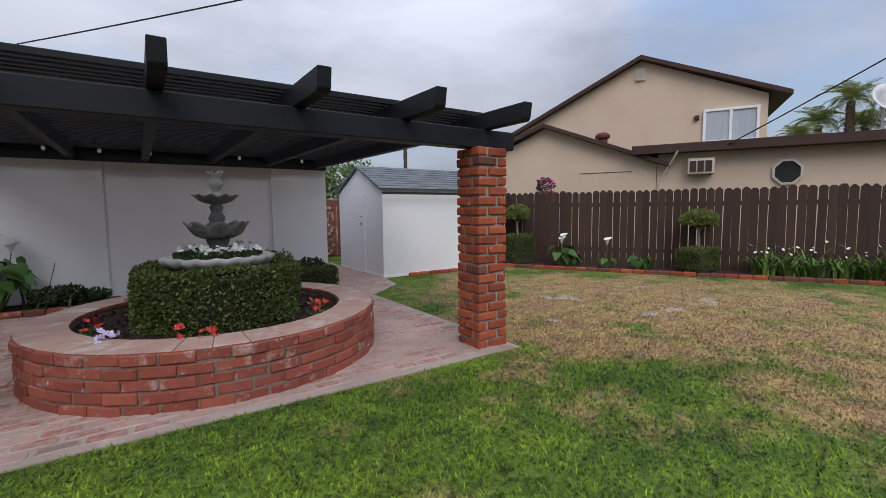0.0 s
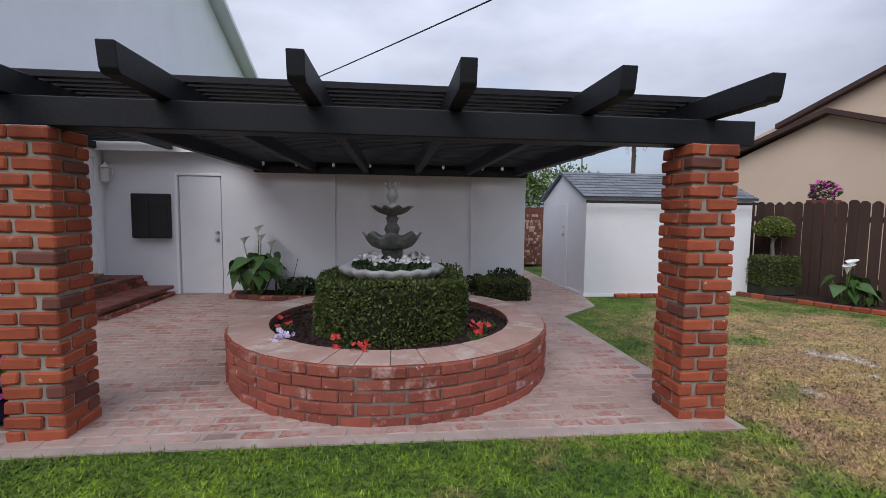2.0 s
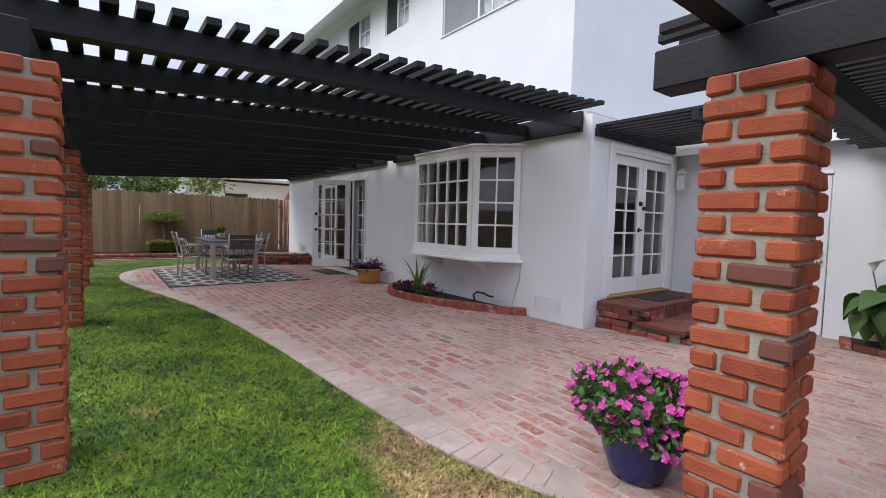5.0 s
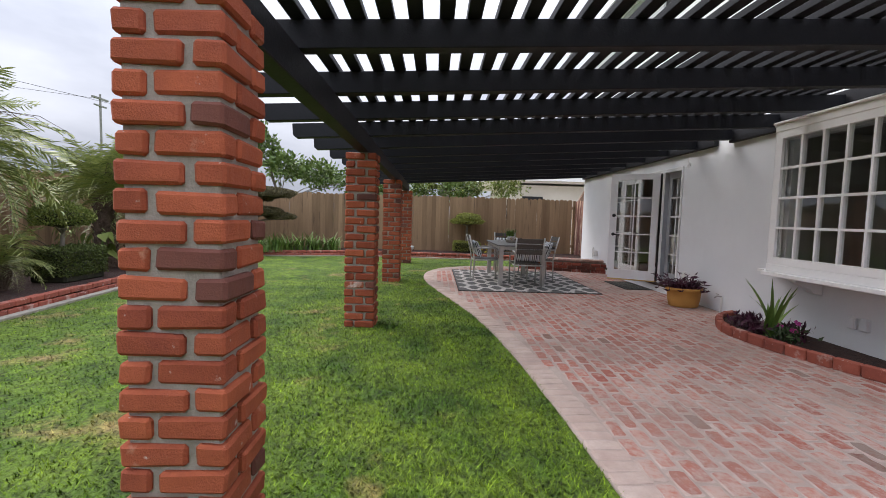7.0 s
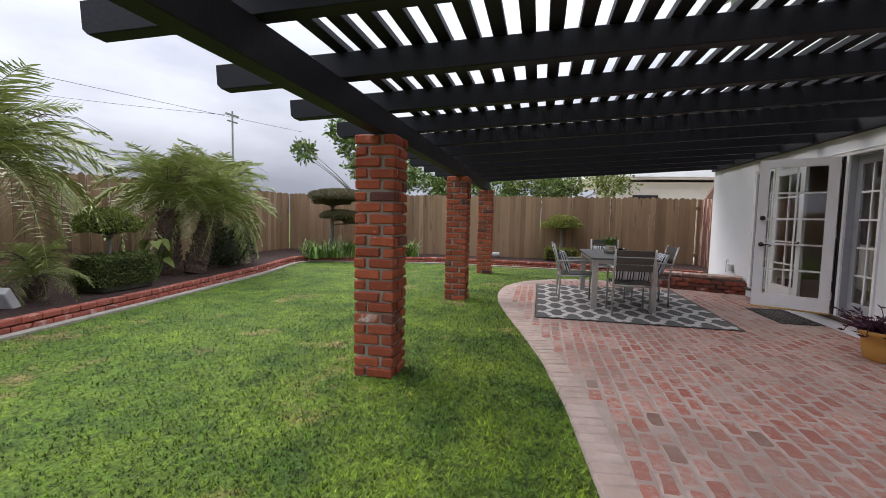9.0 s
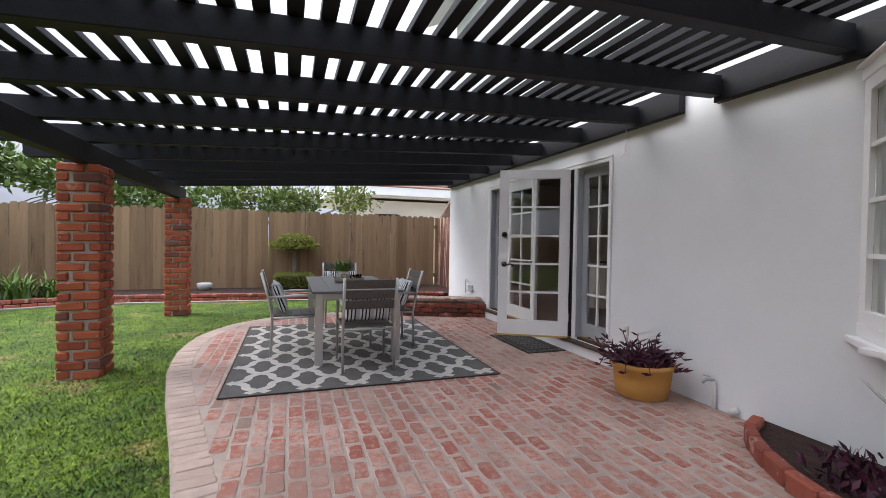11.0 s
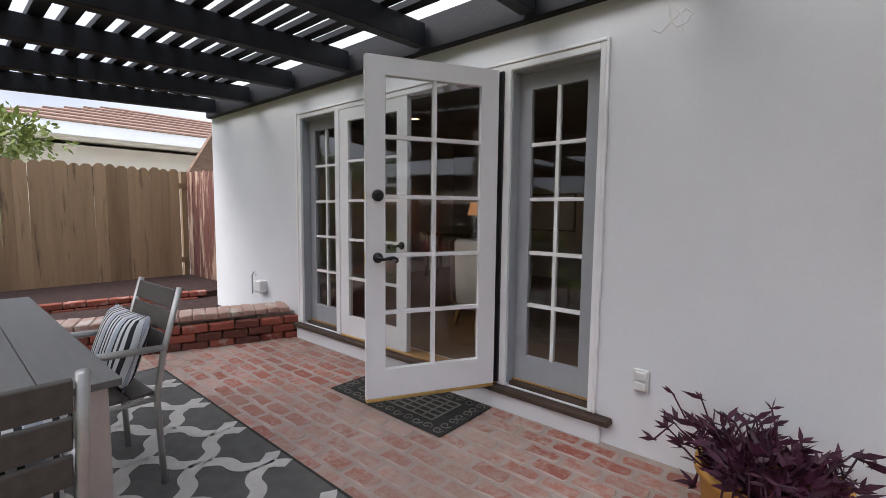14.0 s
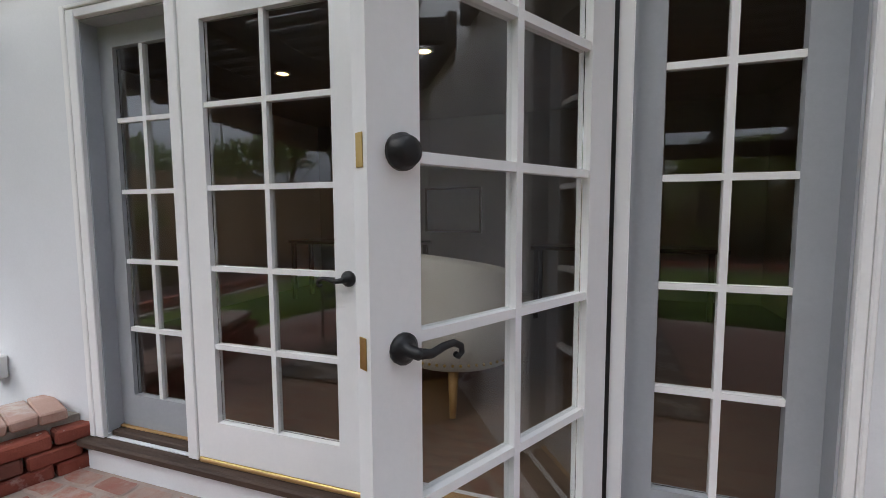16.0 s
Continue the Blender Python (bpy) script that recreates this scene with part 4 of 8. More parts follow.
def build_bay_window():
    w = thing("window_3", "white bay window of small panes with moulded sill", "window", kind="structure")
    y, yf = WALL_Y, 5.50
    plan = [(-7.56, y), (-7.09, yf), (-5.66, yf), (-5.19, y)]
    for (a, b, cols) in ((plan[0], plan[1], 2), (plan[1], plan[2], 5), (plan[2], plan[3], 2)):
        va, vb = Vector((*a, 0)), Vector((*b, 0))
        d = vb - va
        m = Matrix.Translation((a[0], a[1], 0.86)) @ Matrix.Rotation(math.atan2(d.y, d.x), 4, "Z")
        s = thing("sash", "white glazed sash", "sash", at=m)
        for key in ("label", "category"):
            del s[key]
        s.parent = w
        bm = bmesh.new()
        leaf_door(bm, d.length - 0.004, 1.42, 0.085, 0.075, 0.075, cols, 4, 0.06, 0.024)
        part("sash_frame", bm, TRIM, s)
        panes(s, d.length - 0.004, 1.42, 0.085, 0.075, 0.075, cols, 4, 0.024)
    def ring(grow, z0, z1, nm):
        bm = bmesh.new()
        c = math.tan(radians(22.5)) * grow
        prism(bm, [(-7.56 - grow * 1.41, y - 0.002), (-7.09 - c, yf - grow), (-5.66 + c, yf - grow), (-5.19 + grow * 1.41, y - 0.002)], z0, z1)
        part(nm, soft(bm, 0.006), TRIM, w)
    ring(0.035, 2.281, 2.36, "head_board")
    ring(0.06, 2.361, 2.385, "crown_moulding")
    ring(0.03, 0.775, 0.859, "apron")
    ring(0.07, 0.73, 0.774, "window_sill")
    for x in (-6.95, -5.85):
        bm = bmesh.new()
        prof = [(0, 0), (0.30, 0), (0.31, -0.05), (0.24, -0.09), (0.14, -0.13), (0.10, -0.17), (0.0, -0.19)]
        a = [bm.verts.new((-0.05, -q[0], q[1])) for q in prof]
        b = [bm.verts.new((0.05, -q[0], q[1])) for q in prof]
        bm.faces.new(a)
        bm.faces.new(b[::-1])
        for i in range(len(prof)):
            bm.faces.new((a[i], b[i], b[(i + 1) % len(prof)], a[(i + 1) % len(prof)]))
        bmesh.ops.recalc_face_normals(bm, faces=bm.faces)
        o = part("bracket", soft(bm, 0.006), STUCCO, w)
        o.location = (x, y - 0.002, 0.729)


def build_garage_door():
    y = BACK_Y
    d = thing("door_5", "plain white flush door in the garage wall", "door", kind="structure")
    part("panel", soft(boxes((-2.94, y + 0.02, 0.02, -2.29, y + 0.06, 1.96)), 0.003), SHED, d)
    bm = boxes((-3.0, y - 0.015, 0.0, -2.962, y + 0.02, 2.02), (-2.961, y - 0.014, 1.982, -2.27, y + 0.02, 2.02))
    part("casing", soft(bm, 0.003), TRIM, d)
    part("threshold", boxes((-2.95, y - 0.03, 0.0, -2.28, y + 0.1, 0.018)), STEEL, d)
    for z in (0.92, 1.04):
        k = part("knob", lathe(bmesh.new(), [(0.03, 0), (0.03, 0.01), (0.015, 0.02), (0.028, 0.045), (0.02, 0.06)], 14), STEEL, d, "satin steel knob", smooth=True)
        k.matrix_basis = pose(-2.35, y + 0.02, z, 90, 0, 0)
    b = thing("wall_cabinet", "flat black cabinet hung on the white wall", "cabinet")
    part("body", soft(boxes((-3.62, y - 0.13, 0.95, -3.06, y - 0.002, 1.67)), 0.01), BLACKBOX, b)
    part("cabinet_door", soft(boxes((-3.61, y - 0.148, 0.96, -3.345, y - 0.131, 1.66), (-3.335, y - 0.148, 0.96, -3.07, y - 0.131, 1.66)), 0.004), BLACKBOX, b)


def wall_lantern():
    x, y, z = -3.98, BACK_Y - 0.13, 1.98
    l = thing("wall_lantern", "white metal lantern on the garage wall", "lantern")
    part("bracket", soft(boxes((x - 0.04, BACK_Y - 0.02, z - 0.02, x + 0.04, BACK_Y - 0.001, z + 0.16), (x - 0.012, BACK_Y - 0.13, z + 0.17, x + 0.012, BACK_Y - 0.001, z + 0.19)), 0.004), TRIM, l)
    part("roof_cap", lathe(bmesh.new(), [(0.07, 0), (0.075, 0.012), (0.04, 0.05), (0.012, 0.075), (0.006, 0.10)], 12), TRIM, l).location = (x, y, z + 0.09)
    bm = bmesh.new()
    for k in range(6):
        a = math.pi * k / 3
        tube(bm, [(0.05 * math.cos(a), 0.05 * math.sin(a), -0.10), (0.06 * math.cos(a), 0.06 * math.sin(a), 0.09)], 0.006, 5)
    part("cage", bm, TRIM, l).location = (x, y, z)
    part("glass", lathe(bmesh.new(), [(0.045, -0.09), (0.05, 0.08)], 12), WHITEPLASTIC, l).location = (x, y, z)
    part("base", lathe(bmesh.new(), [(0.02, -0.15), (0.055, -0.12), (0.06, -0.10)], 12), TRIM, l).location = (x, y, z)


def upper_window(name, x0, x1, z0, z1, cols, rows, shutter):
    """A sliding window: one half glazed with white bars, the other behind a dark screen or shutter."""
    y = WALL_Y + 0.02
    w = thing(name, "small upper window, half barred white and half %s" % ("dark-screened" if shutter else "grey-screened"), "window", kind="structure", at=pose(x0, y + 0.05, z0))
    W, H = x1 - x0, z1 - z0
    bm = bmesh.new()
    leaf_door(bm, W, H, 0.022, 0.022, 0.022, 2, 1, 0.05, 0.04)
    part("window_frame", bm, TRIM, w)
    bm = bmesh.new()
    for k in range(cols):
        if k:
            x = W / 2 + 0.02 + (W / 2 - 0.042) * k / cols
            box(bm, x - 0.009, -0.012, 0.022, x + 0.009, 0.012, H - 0.022)
            if not shutter:
                box(bm, x - 0.009 - W / 2, -0.012, 0.022, x + 0.009 - W / 2, 0.012, H - 0.022)
    for k in range(1, rows):
        z = 0.022 + (H - 0.044) * k / rows
        box(bm, W / 2 + 0.02, -0.011, z - 0.009, W - 0.022, 0.011, z + 0.009)
        if not shutter:
            box(bm, 0.022, -0.011, z - 0.009, W / 2 - 0.02, 0.011, z + 0.009)
    part("glazing_bar", bm, TRIM, w)
    panes(w, W, H, 0.03, 0.03, 0.03, 2, 1, 0.02)
    part("screen", boxes((0.024, -0.02, 0.024, W / 2 - 0.02, -0.014, H - 0.024)), BLACKBOX if shutter else SCREEN, w, "dark insect screen" if shutter else "grey insect screen")
    if not shutter:
        part("window_sill", soft(boxes((-0.03, -0.07, -0.03, W + 0.03, -0.026, -0.004)), 0.004), STUCCO, w)
    part("blind", boxes((W / 2, 0.05, 0.01, W - 0.01, 0.06, H - 0.01)), CURTAIN, w)


build_patio_doors()
build_step_doors()
build_bay_window()
build_garage_door()
wall_lantern()
upper_window("window_4", -7.14, -5.36, 4.45, 5.35, 3, 3, False)
upper_window("window_5", -9.10, -8.22, 5.05, 5.80, 2, 2, True)
upper_window("window_6", -10.85, -9.75, 5.10, 5.80, 2, 2, True)


# ---- planting ----
def leaf_mesh(name, pts, nrm, size, material, wide=0.5, up=0.3, rng=None, loose=0.7):
    """Many small leaves: a diamond for each point, turned loosely out along its normal."""
    rng = rng or np.random.default_rng(1)
    pts, nrm = np.asarray(pts, float), np.asarray(nrm, float)
    n = len(pts)
    d = nrm + loose * rng.normal(size=(n, 3)) + np.array([0, 0, up])
    d /= np.linalg.norm(d, axis=1, keepdims=True) + 1e-9
    s = np.cross(d, rng.normal(size=(n, 3)))
    s /= np.linalg.norm(s, axis=1, keepdims=True) + 1e-9
    L = size * rng.uniform(0.6, 1.35, (n, 1))
    v = np.stack([pts - d * L * 0.2, pts + d * L * 0.3 + s * L * wide / 2, pts + d * L * 0.8, pts + d * L * 0.3 - s * L * wide / 2], 1).reshape(-1, 3)
    f = np.arange(4 * n).reshape(n, 4)
    return mesh_of(name, v, f, material)


def foliage(parent, pts, nrm, size, material, name="foliage", **kw):
    ob = new(name, leaf_mesh(name, pts, nrm, size, material, **kw))
    ob.parent = parent
    return ob


def lump(rng, n, c, r, bumps=0.16, low=-1.0):
    """Points and normals over an uneven rounded body of centre c and half sizes r."""
    v = rng.normal(size=(n, 3))
    v /= np.linalg.norm(v, axis=1, keepdims=True)
    v = v[v[:, 2] > low]
    k = 1 + bumps * (np.sin(5 * v[:, :1] + 3 * v[:, 1:2] + c[0] * 7) * np.cos(4 * v[:, 2:3] + 4 * v[:, :1])) + rng.normal(0, 0.035, (len(v), 1)) - 0.12 * rng.random((len(v), 1)) ** 3
    return np.asarray(c) + v * np.asarray(r) * k, v / np.asarray(r) * min(r)


def clipped_box(rng, n, x0, y0, z0, x1, y1, z1):
    """Points over the sides and top of a clipped hedge."""
    P, N = [], []
    sx, sy, sz = x1 - x0, y1 - y0, z1 - z0
    for area, make in ((sx * sy, "t"), (sx * sz, "a"), (sx * sz, "b"), (sy * sz, "c"), (sy * sz, "d")):
        k = int(n * area / (sx * sy + 2 * sx * sz + 2 * sy * sz))
        u, w = rng.random(k), rng.random(k)
        o = rng.normal(0, 0.018, k)
        if make == "t":
            P.append(np.stack([x0 + u * sx, y0 + w * sy, z1 + o], 1)); N.append(np.tile([0, 0, 1.0], (k, 1)))
        elif make in "ab":
            s = -1 if make == "a" else 1
            P.append(np.stack([x0 + u * sx, (y0 if s < 0 else y1) + o, z0 + w * sz], 1)); N.append(np.tile([0, s, 0.0], (k, 1)))
        else:
            s = -1 if make == "c" else 1
            P.append(np.stack([(x0 if s < 0 else x1) + o, y0 + u * sy, z0 + w * sz], 1)); N.append(np.tile([s, 0, 0.0], (k, 1)))
    return np.concatenate(P), np.concatenate(N)


def shaded_cores(parent, blobs, material=None):
    """The twiggy inside of a clipped plant: uneven bodies somewhat smaller than its leaves, the shade in there put into
    their dark colour.
    """
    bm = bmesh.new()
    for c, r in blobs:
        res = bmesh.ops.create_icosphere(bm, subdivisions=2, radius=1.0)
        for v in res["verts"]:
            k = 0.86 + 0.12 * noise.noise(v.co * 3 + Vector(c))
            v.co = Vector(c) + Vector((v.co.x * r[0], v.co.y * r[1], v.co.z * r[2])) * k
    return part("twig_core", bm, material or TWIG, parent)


def blades(parent, rng, n, c, spread, length, width, material, droop=0.9, rise=1.0, name="leaf_tuft", segs=5):
    """Arching strap leaves from about one foot point each."""
    V, F = [], []
    for i in range(n):
        a = rng.uniform(0, 2 * math.pi)
        base = np.array([c[0] + rng.normal(0, spread[0]), c[1] + rng.normal(0, spread[1]), c[2]])
        out = np.array([math.cos(a), math.sin(a), 0])
        side = np.array([-out[1], out[0], 0])
        L, t = length * rng.uniform(0.6, 1.15), rng.uniform(0.35, 1.0)
        k0 = len(V)
        for j in range(segs + 1):
            f = j / segs
            p = base + out * L * (0.15 * f + 0.6 * t * f * f) + np.array([0, 0, L * rise * (f - droop * t * f * f * 0.72)])
            w = width * (1 - f ** 2.2) * 0.5 + 0.0008
            V += [p - side * w, p + side * w]
        F += [[k0 + 2 * j, k0 + 2 * j + 1, k0 + 2 * j + 3, k0 + 2 * j + 2] for j in range(segs)]
    ob = new(name, mesh_of(name, np.array(V), np.array(F), material))
    ob.parent = parent
    return ob


def broad_leaves(parent, rng, n, c, spread, h, size, material, name="leaf"):
    """Broad arrow-shaped leaves on long stalks, each leaf a mesh of its own."""
    bm = bmesh.new()
    for i in range(n):
        a = rng.uniform(0, 2 * math.pi)
        r = spread * math.sqrt(rng.random())
        foot = Vector((c[0] + 0.25 * r * math.cos(a), c[1] + 0.25 * r * math.sin(a), c[2]))
        top = Vector((c[0] + r * math.cos(a), c[1] + r * math.sin(a), c[2] + h * rng.uniform(0.45, 1.0)))
        tube(bm, [foot, foot.lerp(top, 0.5) + Vector((0, 0, 0.06)), top], [0.009, 0.007, 0.005], 5)
        s = size * rng.uniform(0.7, 1.2)
        lb = bmesh.new()
        rows = [(-0.25, 0.30), (-0.1, 0.46), (0.1, 0.48), (0.35, 0.36), (0.65, 0.19), (0.95, 0.02)]
        mid, lf, rt = [], [], []
        for (l, w) in rows:
            z = -0.35 * max(l, 0) ** 1.5
            mid.append(lb.verts.new((l * s, 0, z * s)))
            lf.append(lb.verts.new((l * s, w * s, z * s + 0.12 * w * s)))
            rt.append(lb.verts.new((l * s, -w * s, z * s + 0.12 * w * s)))
        for k in range(len(rows) - 1):
            lb.faces.new((mid[k], lf[k], lf[k + 1], mid[k + 1]))
            lb.faces.new((mid[k], mid[k + 1], rt[k + 1], rt[k]))
        o = part(name, lb, material, parent, smooth=True)
        o.matrix_basis = Matrix.Translation(top) @ pose(0, 0, 0, rng.uniform(-25, 25), rng.uniform(15, 80), math.degrees(a) + rng.uniform(-30, 30))
    part("stalk", bm, STEM, parent)


def calla_flower(parent, foot, top):
    part("flower_stalk", tube(bmesh.new(), [foot, (Vector(foot) + Vector(top)) / 2 + Vector((0.01, 0, 0)), top], [0.009, 0.008, 0.007], 6), STEM, parent)
    bm = bmesh.new()
    lathe(bm, [(0.008, 0), (0.018, 0.03), (0.03, 0.06), (0.055, 0.085), (0.062, 0.09), (0.05, 0.083), (0.022, 0.055), (0.006, 0.03)], 14, lambda i, a: (1 + 0.25 * math.cos(a), 0.02 * math.cos(a)))
    o = part("flower", bm, WHITE_PETAL, parent, smooth=True)
    o.location = top
    o.scale = (1.35, 1.35, 1.35)


def petals(parent, rng, centres, size, material, name="blossom"):
    """Small open flowers of five petals."""
    V, F = [], []
    for c in centres:
        c = np.asarray(c)
        d = rng.normal(size=3) * 0.5 + np.array([0, -0.5, 0.7])
        d /= np.linalg.norm(d)
        u = np.cross(d, rng.normal(size=3)); u /= np.linalg.norm(u)
        w = np.cross(d, u)
        s = size * rng.uniform(0.7, 1.2)
        for k in range(5):
            a0, am, a1 = [2 * math.pi * (k + q) / 5 for q in (0.05, 0.5, 0.95)]
            b = len(V)
            V += [c, c + s * 0.8 * (u * math.cos(a0) + w * math.sin(a0)) + d * s * 0.25, c + s * (u * math.cos(am) + w * math.sin(am)) + d * s * 0.3, c + s * 0.8 * (u * math.cos(a1) + w * math.sin(a1)) + d * s * 0.25]
            F.append([b, b + 1, b + 2, b + 3])
    ob = new(name, mesh_of(name, np.array(V), np.array(F), material))
    ob.parent = parent
    return ob


FOUNT = (0.58, 4.50)


def build_planter():
    cx, cy = 0.58, 4.62
    p = thing("round_planter", "round raised planter of red brick with a broad pink cap", "planter", at=pose(cx, cy, 0) @ Matrix.Diagonal((1.05, 1.05, 1, 1)))
    bm = bmesh.new()
    lathe(bm, [(1.353, 0.0), (1.353, 0.405), (1.06, 0.405), (1.06, 0.05)], 64)
    part("mortar", bm, MORTAR_SHADED, p)
    bm = bmesh.new()
    bmesh.ops.create_circle(bm, cap_ends=True, radius=1.075, segments=48)
    bmesh.ops.subdivide_edges(bm, edges=list(bm.edges), cuts=1)
    bmesh.ops.transform(bm, matrix=Matrix.Translation((0, 0, 0.33)), verts=bm.verts)
    part("soil", bm, SOIL, p, "dark shredded bark mulch")
    # loose chips of bark
    rng = np.random.default_rng(4)
    n = 1500
    a, r = rng.uniform(0, 2 * np.pi, n), 1.05 * np.sqrt(rng.uniform(0.3, 1, n))
    o = new("bark_mulch", leaf_mesh("bark_mulch", np.stack([r * np.cos(a), r * np.sin(a), 0.335 + 0.015 * rng.random(n)], 1), rng.normal(size=(n, 3)) * [1, 1, 0.25], 0.045, SOIL, wide=0.4, up=0.05, rng=rng))
    o.parent = p
    tagged(o, kind="stuff")
    # clipped hedge
    h = thing("clipped_hedge", "round clipped box hedge ringing the fountain base", "hedge", at=pose(FOUNT[0], FOUNT[1], 0.33))
    # solid core, dark for the shade behind the hedge leaves
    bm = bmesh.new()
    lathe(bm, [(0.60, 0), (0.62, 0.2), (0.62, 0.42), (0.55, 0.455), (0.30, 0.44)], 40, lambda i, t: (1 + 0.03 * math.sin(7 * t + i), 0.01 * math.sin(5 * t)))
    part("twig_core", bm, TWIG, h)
    n = 15000
    a, z = rng.uniform(0, 2 * np.pi, n), rng.uniform(0, 0.48, n)
    rr = 0.655 + 0.018 * np.sin(6 * a + 9 * z) + rng.normal(0, 0.014, n)
    P = np.stack([rr * np.cos(a), rr * np.sin(a), z], 1)
    N = np.stack([np.cos(a), np.sin(a), 0 * a], 1)
    n2 = 6000
    a, r = rng.uniform(0, 2 * np.pi, n2), 0.66 * np.sqrt(rng.uniform(0.25, 1, n2))
    zt = 0.478 + 0.020 * np.sin(3 * a) + rng.normal(0, 0.013, n2) + 0.05 * (np.abs(np.mod(a + 0.2, 2 * np.pi) - 0.4) < 0.35) * rng.random(n2)
    P2 = np.stack([r * np.cos(a), r * np.sin(a), zt], 1)
    foliage(h, np.concatenate([P, P2]), np.concatenate([N, np.tile([0, 0, 1.0], (n2, 1))]), 0.030, HEDGE_LEAF, wide=0.6, rng=rng)
    # fountain
    f = thing("tiered_fountain", "three-tier weathered grey concrete fountain with scalloped bowls", "fountain", at=pose(FOUNT[0], FOUNT[1], 0))

    def scallop(n, amp, rows):
        return lambda i, t: ((1 + amp * abs(math.sin(n * t / 2)) - amp / 2, 0.35 * amp * 0.3 * math.cos(n * t)) if i in rows else (1, 0))

    def ruffle(n, amp, lift, lo, hi):
        """Wide waves along a bowl's rim, out and up."""
        return lambda i, t: ((1 + amp * math.cos(n * t), lift * math.cos(n * t)) if lo <= i <= hi else (1, 0))

    part("pedestal", lathe(bmesh.new(), [(0.20, 0.33), (0.20, 0.82), (0.16, 0.84)], 20), CONCRETE, f)
    part("lower_bowl", lathe(bmesh.new(), [(0.14, 0.80), (0.30, 0.815), (0.42, 0.835), (0.458, 0.875), (0.468, 0.905), (0.44, 0.915), (0.37, 0.89), (0.12, 0.875)], 72, scallop(18, 0.06, (2, 3, 4, 5))), CONC_PALE, f, "pale scalloped lower bowl", smooth=True)
    part("column", lathe(bmesh.new(), [(0.12, 0.87), (0.125, 0.93), (0.085, 0.955), (0.075, 0.99), (0.095, 1.03), (0.10, 1.055), (0.085, 1.07), (0.09, 1.10)], 24), CONCRETE, f, smooth=True)
    part("middle_bowl", lathe(bmesh.new(), [(0.07, 1.055), (0.13, 1.065), (0.185, 1.09), (0.222, 1.13), (0.24, 1.165), (0.258, 1.19), (0.246, 1.198), (0.205, 1.165), (0.15, 1.13), (0.06, 1.12)], 96, ruffle(8, 0.06, 0.022, 3, 6)), CONCRETE, f, "ruffled grey middle bowl", smooth=True)
    part("upper_column", lathe(bmesh.new(), [(0.075, 1.12), (0.075, 1.185), (0.058, 1.20), (0.06, 1.215), (0.072, 1.24), (0.066, 1.265), (0.045, 1.295), (0.052, 1.33), (0.062, 1.345), (0.045, 1.36), (0.045, 1.39)], 24), CONCRETE, f, smooth=True)
    part("upper_bowl", lathe(bmesh.new(), [(0.045, 1.37), (0.09, 1.38), (0.135, 1.40), (0.17, 1.43), (0.186, 1.445), (0.178, 1.45), (0.13, 1.425), (0.04, 1.415)], 96, ruffle(10, 0.07, 0.010, 3, 5)), CONCRETE, f, "ruffled grey upper bowl", smooth=True)
    part("finial", lathe(bmesh.new(), [(0.05, 1.41), (0.055, 1.455), (0.03, 1.475), (0.028, 1.495), (0.048, 1.52), (0.056, 1.55), (0.05, 1.585), (0.038, 1.605), (0.05, 1.63), (0.062, 1.655), (0.05, 1.65), (0.02, 1.62)], 36, lambda i, t: (1 + (0.14 * math.cos(6 * t) if i > 7 else 0), 0.016 * math.cos(6 * t) if i in (9, 10) else 0)), CONC_PALE, f, "pale crown finial", smooth=True)
    # white flowers in the lower bowl
    w = thing("bowl_flowers", "white bedding flowers filling the fountain bowl", "flowers", at=pose(FOUNT[0], FOUNT[1], 0.90))
    n = 2600
    a, r = rng.uniform(0, 2 * np.pi, n), 0.36 * np.sqrt(rng.uniform(0.06, 1, n))
    P = np.stack([r * np.cos(a), r * np.sin(a), 0.085 * rng.random(n) * (1.1 - r / 0.45)], 1)
    foliage(w, P, np.tile([0, 0, 1.0], (n, 1)), 0.035, DARK_LEAF, wide=0.6, rng=rng)
    k = 120
    a, r = rng.uniform(0, 2 * np.pi, k), 0.36 * np.sqrt(rng.uniform(0.1, 1, k))
    petals(w, rng, np.stack([r * np.cos(a), r * np.sin(a), 0.05 + 0.06 * rng.random(k)], 1), 0.026, WHITE_PETAL)
    # bedding plants in the mulch
    for (x, y, mat, word, k) in ((-0.26, 3.86, LILAC, "lilac", 12), (0.37, 3.55, RED_PETAL, "red", 10), (1.30, 3.98, RED_PETAL, "red", 14), (-0.36, 4.35, RED_PETAL, "red", 6), (1.42, 4.36, DARK_LEAF, "green", 0), (0.2, 3.58, RED_PETAL, "red", 4)):
        b = thing("bedding_plant", "small %s bedding plant in the bark mulch" % word, "plant", "bedding plants of the planter", at=pose(x, y, 0.335))
        m = 70
        P = rng.normal(0, 1, (m, 3)) * [0.045, 0.045, 0.0] + [0, 0, 0.015] + np.stack([0 * np.arange(m), 0 * np.arange(m), 0.05 * rng.random(m)], 1)
        foliage(b, P, np.tile([0, 0, 0.6], (m, 1)), 0.035, BROAD_LEAF, rng=rng)
        if k:
            petals(b, rng, rng.normal(0, 1, (k, 3)) * [0.035, 0.03, 0.03] + [0, 0, 0.10], 0.028, mat)
    return p


round_planter = build_planter()


